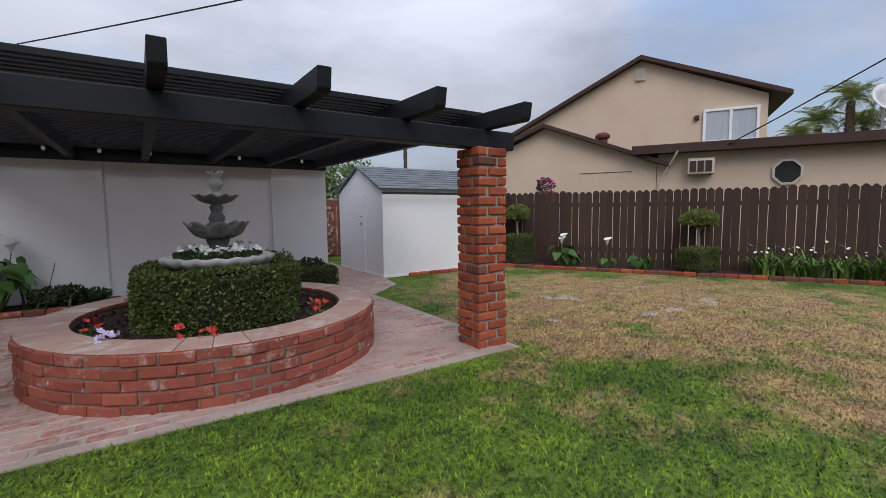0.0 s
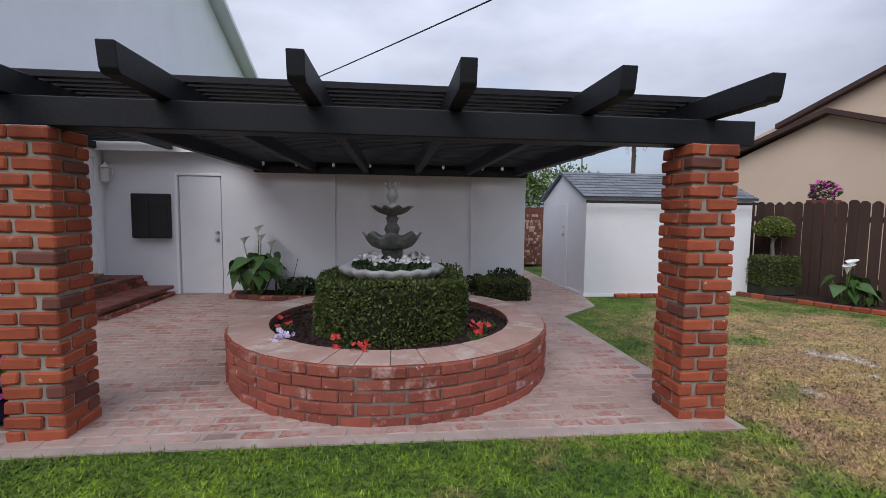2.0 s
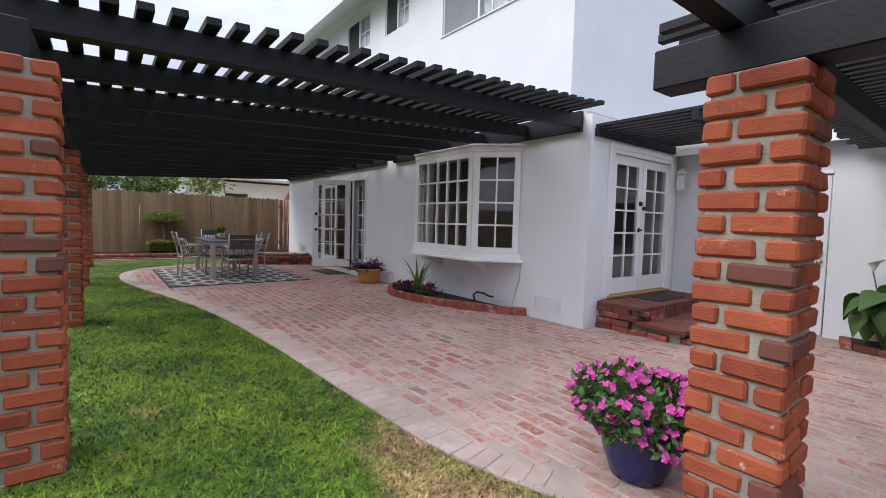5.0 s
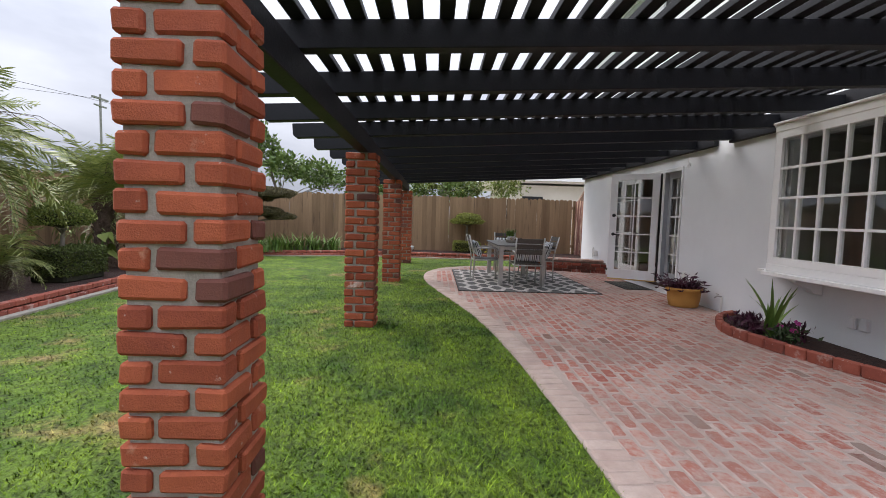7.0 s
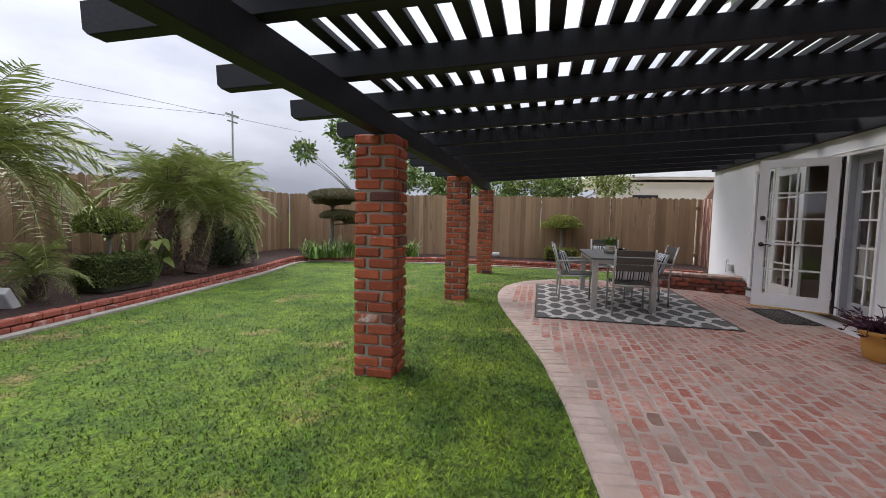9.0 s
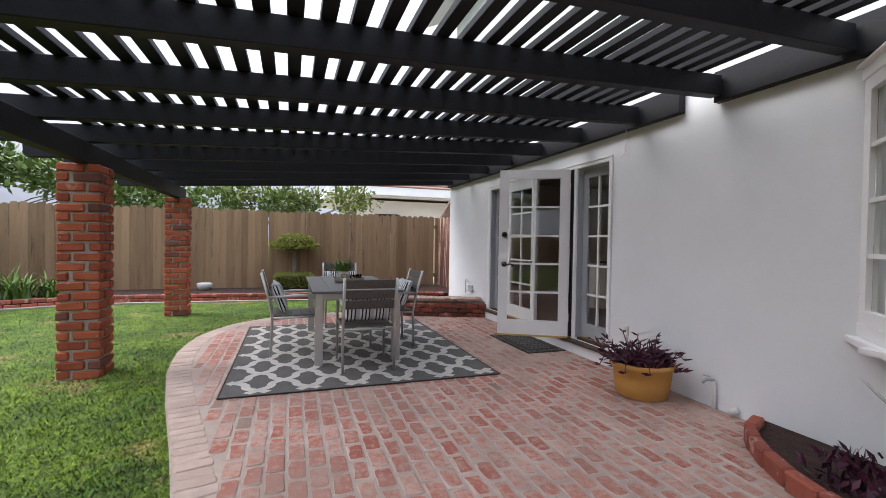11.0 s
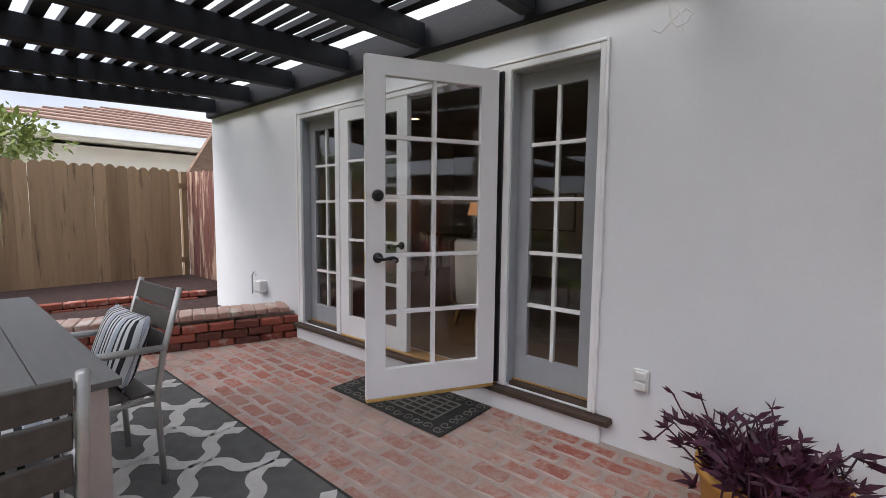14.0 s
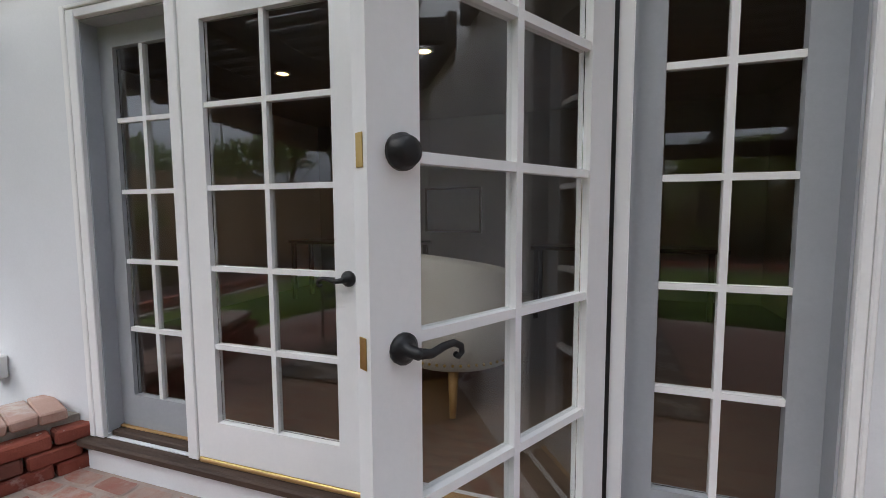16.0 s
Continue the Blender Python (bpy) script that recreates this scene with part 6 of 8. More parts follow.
def build_door_mat():
    x0, y0, x1, y1 = -11.47, 5.37, -10.42, 5.89
    m = thing("door_mat", "dark rubber door mat with scrolled border and grid", "door mat")
    part("mat", soft(boxes((x0, y0, 0.017, x1, y1, 0.026)), 0.003), MATRUBBER, m)
    bm = bmesh.new()
    for k in range(9):
        x = x0 + 0.17 + (x1 - x0 - 0.34) * k / 8
        box(bm, x - 0.006, y0 + 0.12, 0.026, x + 0.006, y1 - 0.12, 0.030)
    for k in range(6):
        y = y0 + 0.12 + (y1 - y0 - 0.24) * k / 5
        box(bm, x0 + 0.165, y - 0.006, 0.026, x1 - 0.165, y + 0.006, 0.031)
    part("grid_relief", bm, MATPALE, m)
    bm = bmesh.new()
    def scroll(cx, cy, s, f):
        pts = [(cx + s * (0.012 + 0.024 * k / 12) * math.cos(f * 0.55 * k), cy + s * (0.012 + 0.024 * k / 12) * math.sin(f * 0.55 * k), 0.028) for k in range(13)]
        tube(bm, pts, 0.004, 4)
    n = 12
    for k in range(n):
        for y, f in ((y0 + 0.05, 1), (y1 - 0.05, -1)):
            scroll(x0 + 0.06 + (x1 - x0 - 0.12) * k / (n - 1), y, 1, f if k % 2 else -f)
    for k in range(5):
        for x, f in ((x0 + 0.06, 1), (x1 - 0.06, -1)):
            scroll(x, y0 + 0.12 + (y1 - y0 - 0.24) * k / 4, 1, f if k % 2 else -f)
    part("scroll_relief", bm, MATPALE, m)


build_door_mat()


def wall_fittings():
    y = WALL_Y
    o = thing("wall_outlet", "white weatherproof power outlet on the wall", "outlet")
    part("plate", soft(boxes((-9.555, y - 0.018, 0.365, -9.475, y - 0.001, 0.485)), 0.004), WHITEPLASTIC, o)
    part("cover", soft(boxes((-9.545, y - 0.034, 0.43, -9.485, y - 0.0185, 0.475), (-9.545, y - 0.034, 0.375, -9.485, y - 0.0185, 0.42)), 0.004), WHITEPLASTIC, o)
    for x, z in ((-8.52, 0.24),):
        f = thing("water_tap", "brass garden tap with white pipe on the wall", "tap")
        part("pipe", tube(bmesh.new(), [(x + 0.02, y - 0.03, 0.0), (x + 0.02, y - 0.03, z)], 0.014, 8), WHITEPLASTIC, f, smooth=True)
        part("spout", tube(bmesh.new(), [(x + 0.02, y - 0.03, z), (x, y - 0.09, z + 0.005), (x - 0.01, y - 0.12, z - 0.02)], 0.012, 8), STEEL, f, smooth=True)
        part("tap_handle", tube(bmesh.new(), [(x - 0.03, y - 0.085, z + 0.035), (x + 0.03, y - 0.085, z + 0.035)], 0.008, 6), STEEL, f)
    d = thing("drain_stub", "white drain stub at the foot of the wall", "pipe")
    part("pipe", tube(bmesh.new(), [(-8.33, y, 0.06), (-8.33, y - 0.07, 0.05)], 0.025, 10), WHITEPLASTIC, d, smooth=True)
    for xa, xb, za, zb in ((-4.86, -4.42, 0.16, 0.33), (-5.62, -5.25, 0.14, 0.40)):
        v = thing("wall_vent", "white painted foundation vent low on the wall", "vent", "foundation vents")
        part("vent_frame", boxes((xa, y - 0.012, za, xb, y - 0.001, za + 0.02), (xa, y - 0.012, zb - 0.02, xb, y - 0.001, zb), (xa, y - 0.012, za + 0.02, xa + 0.02, y - 0.001, zb - 0.02), (xb - 0.02, y - 0.012, za + 0.02, xb, y - 0.001, zb - 0.02)), STUCCO, v)
        for k in range(5):
            z = za + 0.025 + (zb - za - 0.06) * k / 4
            part("vent_slat", boxes((xa + 0.021, y - 0.009, z, xb - 0.021, y - 0.001, z + 0.01)), STUCCO, v)
    for x in (-6.55, -6.42):
        p = thing("vent_pipe", "short white wall cap under the bay window", "vent")
        part("cap", soft(boxes((x, y - 0.05, 0.28, x + 0.08, y - 0.001, 0.40)), 0.01), STUCCO, p)
    c = thing("wall_cable", "thin grey cable running down the wall", "cable")
    part("wire", tube(bmesh.new(), [(-5.12, y - 0.012, 0.74), (-5.14, y - 0.014, 0.5), (-5.22, y - 0.016, 0.25), (-5.25, y - 0.03, 0.09)], 0.005, 6), STEEL, c)
    g = thing("gas_stub", "white pipe stub on the low wall by the house", "pipe")
    part("pipe", tube(bmesh.new(), [(-13.75, y - 0.04, 0.34), (-13.75, y - 0.04, 0.56), (-13.70, y - 0.04, 0.60), (-13.66, y - 0.04, 0.56)], 0.009, 6), STEEL, g)
    part("box", soft(boxes((-13.62, y - 0.09, 0.39, -13.48, y - 0.002, 0.52)), 0.01), WHITEPLASTIC, g)


wall_fittings()


def build_steps():
    s = thing("steps", "two brick steps with pink caps before the french doors", "steps")
    part("mortar", boxes((RET_X + 0.001, 6.30, 0.0, -3.56, 8.0, 0.30), (-3.559, 6.30, 0.0, -3.08, 8.0, 0.125)), MORTAR, s)
    m = thing("door_mat", "small dark green mat on the top step", "door mat")
    part("mat", soft(boxes((-3.98, 6.85, 0.347, -3.60, 7.55, 0.36)), 0.003), MATRUBBER, m)
    return s


steps = build_steps()


# ---- inside the house, seen through the panes ----
def build_room():
    x0, x1, y0, y1 = WEST_X + 0.16, RET_X - 0.16, WALL_Y + 0.16, 10.6
    tagged(part("room_floor", boxes((x0, y0, 0.02, x1, y1, 0.16)), ROOMFLOOR), "dark wooden floor inside the house", "floor", kind="structure")
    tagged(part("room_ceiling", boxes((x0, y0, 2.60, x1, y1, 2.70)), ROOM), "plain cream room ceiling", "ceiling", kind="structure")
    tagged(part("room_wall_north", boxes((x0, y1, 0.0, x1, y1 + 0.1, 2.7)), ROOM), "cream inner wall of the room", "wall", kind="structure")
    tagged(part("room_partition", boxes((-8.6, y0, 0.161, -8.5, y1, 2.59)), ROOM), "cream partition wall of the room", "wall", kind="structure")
    # low bay floor
    tagged(part("bay_floor", boxes((-7.4, 5.6, 0.74, -5.35, WALL_Y + 0.16, 0.77)), TRIM), "white bay window board", "shelf", kind="structure")
    # tub chair with nailheads
    c = thing("tub_chair", "cream linen tub chair with a nailhead border", "chair", at=pose(-11.27, 7.08, 0.16, 0, 0, 150) @ Matrix.Scale(1.1, 4))
    bm = bmesh.new()
    prof = [(0.30, 0.22), (0.34, 0.24), (0.36, 0.45), (0.37, 0.78), (0.34, 0.82), (0.30, 0.80), (0.29, 0.48)]
    rings = []
    for k in range(23):
        a = math.pi * (0.05 + 1.9 * k / 22) + math.pi / 2
        dip = 0.18 * (1 - abs(math.cos((a - math.pi / 2) / 2)))
        rings.append([bm.verts.new((r * math.cos(a), r * math.sin(a), z - (dip * 1.4 if z > 0.6 else 0))) for r, z in prof])
    for a, b in zip(rings, rings[1:]):
        for i in range(len(prof) - 1):
            bm.faces.new((a[i], a[i + 1], b[i + 1], b[i]))
    part("tub", bm, LINEN, c, smooth=True)
    part("seat", lathe(bmesh.new(), [(0.27, 0.22), (0.30, 0.26), (0.30, 0.42), (0.27, 0.46), (0.1, 0.47)], 28), LINEN, c, smooth=True)
    me = None
    for k in range(56):
        a = 2 * math.pi * k / 56
        if me is None:
            bm = bmesh.new()
            bmesh.ops.create_icosphere(bm, subdivisions=1, radius=0.009)
            o = me = part("nailhead", bm, BRASS, c)
        else:
            o = new("nailhead", me.data)
            o.parent = c
        o.location = (0.352 * math.cos(a), 0.352 * math.sin(a), 0.27)
    for sx in (-0.2, 0.2):
        for sy in (-0.2, 0.2):
            part("leg", tube(bmesh.new(), [(sx, sy, 0.22), (sx * 1.2, sy * 1.2, 0.0)], [0.028, 0.016], 8), THRESH, c, smooth=True)
    t = thing("side_table", "dark wooden side table in the room", "table", at=pose(-10.2, 9.35, 0.16))
    part("top", soft(boxes((-0.9, -0.22, 0.72, 0.9, 0.22, 0.76)), 0.006), DARKWOOD, t)
    for sx in (-0.84, 0.84):
        for sy in (-0.18, 0.18):
            part("leg", soft(boxes((sx - 0.025, sy - 0.025, 0, sx + 0.025, sy + 0.025, 0.719)), 0.004), DARKWOOD, t)
    t2 = copy_thing(t, pose(-13.3, 9.45, 0.16))
    l = thing("table_lamp", "lit table lamp with a warm fabric shade", "lamp", at=pose(-10.34, 9.30, 0.92))
    part("base", lathe(bmesh.new(), [(0.07, 0), (0.07, 0.02), (0.03, 0.05), (0.07, 0.14), (0.05, 0.24), (0.015, 0.28), (0.015, 0.34)], 20), DARKWOOD, l, smooth=True)
    part("shade", lathe(bmesh.new(), [(0.17, 0.32), (0.12, 0.53), (0.115, 0.53), (0.165, 0.32)], 28), LAMPGLOW, l, "glowing cream shade", smooth=True)
    copy_thing(l, pose(-13.17, 9.45, 0.92))
    for x, y in ((-11.82, 8.0), (-10.16, 8.2), (-13.3, 8.1), (-6.6, 7.3), (-5.6, 7.2)):
        d = thing("ceiling_light", "small lit recessed ceiling spotlight", "ceiling light", "recessed room spotlights", at=pose(x, y, 2.598))
        part("ring", lathe(bmesh.new(), [(0.075, 0), (0.075, -0.012), (0.055, -0.012), (0.055, -0.002)], 20), TRIM, d)
        part("lens", lathe(bmesh.new(), [(0.054, -0.003), (0.05, -0.006)], 20), SPOTGLOW, d)
    p = thing("wall_picture", "framed pale print of leaves on the inner wall", "picture", at=pose(-12.4, 10.58, 1.3))
    part("frame", boxes((-0.42, -0.03, -0.32, 0.42, -0.001, -0.29), (-0.42, -0.03, 0.29, 0.42, -0.001, 0.32), (-0.42, -0.03, -0.29, -0.39, -0.001, 0.29), (0.39, -0.03, -0.29, 0.42, -0.001, 0.29)), DARKWOOD, p)
    part("print", boxes((-0.389, -0.02, -0.289, 0.389, -0.002, 0.289)), CURTAIN, p)


build_room()


# ---- fences: posts and rails; the boards follow at the end ----
def fence(label, a, b, z1, material, group):
    a, b = Vector((a[0], a[1], 0)), Vector((b[0], b[1], 0))
    d = b - a
    f = thing("fence", label, "fence", at=Matrix.Translation(a) @ Matrix.Rotation(math.atan2(d.y, d.x), 4, "Z"))
    L = d.length
    for z in (0.35, z1 - 0.35):
        part("rail", boxes((0, 0.022, z, L, 0.06, z + 0.09)), material, f)
    n = max(int(L / 2.4), 1)
    for k in range(n + 1):
        part("post", boxes((L * k / n - 0.045, 0.061, 0, L * k / n + 0.045, 0.15, z1 - 0.05)), material, f)
    return f, L


fa, fb = by_fence(-4.6, 10.3), by_fence(14, 10.3)
F_EAST = fence("dark brown dog-eared board fence behind the lawn", fa, fb, 1.68, FENCE_BROWN, "")
F_WEST = fence("tall weathered board fence with dog-eared tops", (-17.42, -6.0), (-17.42, 6.55), 2.0, FENCE_TAN, "")
F_SOUTH = fence("tall weathered board fence behind the palms", (16.0, -6.8), (-17.42, -6.0), 2.0, FENCE_TAN, "")
F_RED = fence("flaking red-stained board fence at the house corner", (-17.40, 6.57), (-14.82, 7.05), 1.95, FENCE_RED, "")


# ---- beds and low walls on the garden's west and south sides ----
SOUTH_EDGE = [(16.0, -1.6), (4.0, -2.2), (-2.0, -2.55), (-7.2, -3.05), (-9.56, -3.28), (-12.3, -3.65), (-14.9, -4.05), (-15.5, -2.2), (-16.0, -0.8), (-16.0, 0.8), (-15.9, 2.5), (-15.75, 4.2), (-15.55, 5.4), (-15.4, 6.0)]


def edge_bed():
    b = thing("flower_bed", "raised bed of dark soil behind a two-course brick edge", "flower bed", kind="structure")
    bm = bmesh.new()
    back = [(-15.6, 6.6), (-17.4, 6.55), (-17.4, -5.98), (16.0, -6.75)]
    prism(bm, (bent(SOUTH_EDGE, 4) + back)[::-1], 0.0, 0.13)
    part("soil", bm, SOIL, b)
    bm = bmesh.new()
    pts = [Vector((x, y, 0)) for x, y in bent(SOUTH_EDGE, 4)]
    inner, outer = [], []
    for i, p in enumerate(pts):
        d = (pts[min(i + 1, len(pts) - 1)] - pts[max(i - 1, 0)]).normalized()
        nrm = Vector((d.y, -d.x, 0))
        inner.append(p + nrm * 0.175)
        outer.append(p + nrm * 0.055)
    prism(bm, [(p.x, p.y) for p in inner] + [(p.x, p.y) for p in outer[::-1]], -0.02, 0.028)
    part("mowing_strip", bm, MORTAR, b, "narrow pale concrete mowing strip")
    return b


south_bed = edge_bed()


def low_wall():
    w = thing("low_brick_wall", "low dark red brick planter wall beside the house", "wall")
    bm = bmesh.new()
    prism(bm, [(-12.93, 5.955), (-13.10, 5.55), (-13.40, 4.74), (-13.67, 4.06), (-13.93, 4.14), (-13.66, 4.80), (-13.36, 5.62), (-13.22, 5.955)], 0, 0.268)
    part("mortar", bm, MORTAR, w)
    b = thing("flower_bed", "weedy soil behind the low brick wall", "flower bed", kind="structure")
    bm = bmesh.new()
    prism(bm, [(-13.23, 5.95), (-13.40, 5.5), (-13.66, 4.80), (-13.93, 4.14), (-15.0, 4.1), (-15.65, 4.4), (-15.5, 5.4), (-15.4, 6.2), (-14.81, 6.3), (-14.81, 5.95)], 0, 0.06)
    part("soil", bm, SOIL, b)
    return w


low_brick_wall = low_wall()


# ---- palms and shrubs ----
def frond_mesh(seed, L, droop):
    """An arching feather: a thin midrib with narrow folded leaflets that hang from it."""
    rng = np.random.default_rng(seed)
    V, F = [], []
    n = 46
    pts = []
    bow = rng.uniform(-0.10, 0.10)
    for k in range(n + 1):
        f = k / n
        pts.append(np.array([L * (f - 0.22 * droop * f ** 2.6), L * bow * f * f, L * (0.30 * f - droop * 0.80 * f ** 2.2)]))
    for k in range(n):
        a, b = pts[k], pts[k + 1]
        r = 0.010 * (1 - 0.8 * k / n)
        i = len(V)
        V += [a + [0, r, 0], a + [0, -r, 0], b + [0, -r, 0], b + [0, r, 0]]
        F.append([i, i + 1, i + 2, i + 3])
    for k in range(6, n + 1):
        f = k / n
        d = pts[min(k + 1, n)] - pts[k - 1]
        d /= np.linalg.norm(d)
        l = L * 0.25 * (math.sin(math.pi * (0.14 + 0.78 * f)) ** 0.8) * rng.uniform(0.75, 1.12)
        for s in (-1, 1):
            if rng.random() < 0.08:
                continue
            out = np.array([d[0] * 0.45, s * 0.9, d[2] * 0.45 + 0.22]) + rng.normal(0, 0.13, 3)
            out /= np.linalg.norm(out)
            w = rng.uniform(0.0065, 0.0105) * np.array([0.9, -0.3 * s, 0.35])
            hang = rng.uniform(0.10, 0.5)
            row = [pts[k] + out * l * g - np.array([0, 0, hang * l * g ** 2.2]) for g in (0.0, 0.4, 0.75, 1.0)]
            for q, (a, b) in enumerate(zip(row, row[1:])):
                wa, wb = (0.5, 1.0, 0.8, 0.1)[q], (0.5, 1.0, 0.8, 0.1)[q + 1]
                i = len(V)
                V += [a - w * wa, a + w * wa, b + w * wb, b - w * wb]
                F.append([i, i + 1, i + 2, i + 3])
    return mesh_of("frond", np.array(V), np.array(F), PALM_LEAF)


FRONDS = [frond_mesh(60 + k, 1.3, dr) for k, dr in enumerate((0.7, 0.85, 1.0, 1.25, 0.95, 0.9, 1.1))]


def palm(x, y, h, scale, count, seed, label, lean=(0, 0), r=0.15, base=0.12):
    rng = np.random.default_rng(seed)
    t = thing("palm_tree", label, "palm", at=pose(x, y, base))
    bm = bmesh.new()
    n = 14
    pts, rad = [], []
    for k in range(n + 1):
        f = k / n
        pts.append((lean[0] * f, lean[1] * f, h * f))
        rad.append(r * (1.15 - 0.25 * f) * (1.0 + 0.09 * (k % 2)))
    tube(bm, pts, rad, 14)
    part("trunk", bm, PALM_BARK, t)
    # stubs of old leaf stalks
    bm = bmesh.new()
    for k in range(70):
        a, f = rng.uniform(0, 6.28), rng.uniform(0.1, 1.0)
        rr = r * (1.1 - 0.25 * f)
        c = Vector((lean[0] * f + rr * math.cos(a), lean[1] * f + rr * math.sin(a), h * f))
        tube(bm, [c, c + Vector((0.05 * math.cos(a), 0.05 * math.sin(a), 0.07))], [0.028, 0.012], 5)
    tagged(part("stub_sleeve", bm, PALM_BARK, t), kind="stuff")
    for k in range(count):
        a = 137.5 * k + rng.uniform(-14, 14)
        f = k / count
        me = FRONDS[(0, 0, 1, 5, 4, 4, 2, 6, 3)[min(int(f * 9), 8)]]
        o = new("frond", me)
        o.parent = t
        el = 64 - 76 * f + rng.uniform(-10, 10)
        s = scale * rng.uniform(0.82, 1.12)
        o.matrix_basis = Matrix.Translation((lean[0], lean[1], h + 0.02)) @ pose(0, 0, 0, rng.uniform(-25, 25), -el, a) @ Matrix.Scale(s, 4)
    if h < 3:
        # dry flower stalks that arch over the crown
        bm = bmesh.new()
        for k in range(26):
            a, l, e = rng.uniform(0, 6.28), scale * rng.uniform(0.7, 1.15), rng.uniform(0.45, 0.9)
            q = [Vector((lean[0] + math.cos(a) * l * g, lean[1] + math.sin(a) * l * g, h + l * e * (2.1 * g - 1.7 * g * g) + 0.1)) for g in (0, 0.25, 0.5, 0.75, 1.0)]
            tube(bm, q, [0.006, 0.005, 0.004, 0.004, 0.003], 4)
        part("dry_stalk", bm, PALM_BARK, t, "thin dry brown flower stalks")
    return t


def south_garden():
    palm(-8.05, -4.70, 1.70, 1.20, 58, 71, "feathery pygmy date palm with arching fronds in the bed", (0.05, 0.15), 0.13)
    palm(-10.80, -4.45, 1.45, 1.02, 50, 72, "feathery pygmy date palm with arching fronds in the bed", (-0.1, -0.1), 0.16)
    palm(-11.06, -4.15, 1.20, 1.05, 54, 73, "feathery pygmy date palm with arching fronds in the bed", (-0.42, 0.05), 0.16)
    palm(-12.6, -4.9, 1.7, 0.95, 36, 76, "feathery pygmy date palm with arching fronds in the bed", (0.1, 0.1), 0.13)
    palm(-8.2, -3.95, 0.30, 0.52, 30, 74, "young low palm with drooping yellowing fronds", (0, 0), 0.07)
    palm(-6.2, -4.9, 1.9, 1.25, 50, 75, "feathery pygmy date palm with arching fronds in the bed", (0.0, 0.1), 0.13)
    topiary(-9.2, -3.95, 0.12, [((0.0, 0, 0.98), (0.42, 0.34, 0.22))], ((-0.05, 0.05, 0.30), (0.42, 0.28, 0.20)), "clipped cloud-pruned shrub in the palm bed", seed=81)
    clump("shrub", "dense dark green shrub at the fence", "shrub", -6.6, -4.1, 0.12, [((0, 0, 0.45), (0.5, 0.4, 0.5)), ((-0.7, -0.2, 0.3), (0.4, 0.35, 0.35))], DARK_LEAF, 0.06, 2600, 82)
    clump("shrub", "dense dark green shrub between the palms", "shrub", -12.2, -4.35, 0.12, [((0, 0, 0.35), (0.45, 0.35, 0.45)), ((-0.5, -0.1, 0.5), (0.45, 0.35, 0.5))], DARK_LEAF, 0.06, 2600, 83)
    rng = np.random.default_rng(84)
    q = thing("variegated_plant", "pale variegated broad-leaved plant before the palms", "plant", at=pose(-10.15, -4.15, 0.12))
    broad_leaves(q, rng, 18, (0, 0, 0), 0.24, 0.75, 0.17, TOPIARY_LEAF)
    k = thing("landscape_stone", "flat grey stone leaning in the bed", "stone", at=pose(-7.85, -3.85, 0.10, 0, 32, 20))
    part("stone", soft(boxes((-0.06, -0.10, 0, 0.06, 0.10, 0.30)), 0.02, 2), CONC_PALE, k)
    # cloud-pruned tree at the far corner
    t = topiary(-16.0, -3.75, 0.12, [((0.05, 0.3, 1.72), (0.85, 0.90, 0.20)), ((0.1, 0.05, 1.56), (0.5, 0.55, 0.15)), ((0.2, 0.35, 1.16), (0.5, 0.55, 0.16)), ((-0.1, 0.75, 1.02), (0.45, 0.45, 0.13))], None, "cloud-pruned olive-brown evergreen in the corner bed", CLOUD_LEAF, 85, 0.07)
    for k in range(6):
        strap_clump("arching strap-leaved clump in the corner bed", -15.0 - 0.27 * k, -3.75 + 0.44 * k, 0.12, 80, (0.16, 0.16), 0.74, 0.038, seed=90 + k)
    topiary(-17.05, 2.85, 0.12, [((0, 0, 1.02), (0.40, 0.54, 0.13)), ((0.05, 0.04, 1.15), (0.32, 0.40, 0.15))], ((0.05, 0, 0.2), (0.26, 0.42, 0.14)), "clipped umbrella-shaped small tree against the fence", YELLOW_LEAF, 86, 0.05)
    f = strap_clump("small clump of yellow flowers by the clipped tree", -16.95, 3.42, 0.12, 30, (0.08, 0.12), 0.2, 0.02, seed=97, flowers=(YELLOW_PETAL, 40))
    p = thing("stone_pot", "small round grey stone pot in the bed", "pot", at=pose(-17.05, 0.95, 0.13))
    part("pot", lathe(bmesh.new(), [(0.09, 0), (0.14, 0.06), (0.16, 0.14), (0.13, 0.16), (0.1, 0.12)], 18), CONC_PALE, p, smooth=True)


south_garden()


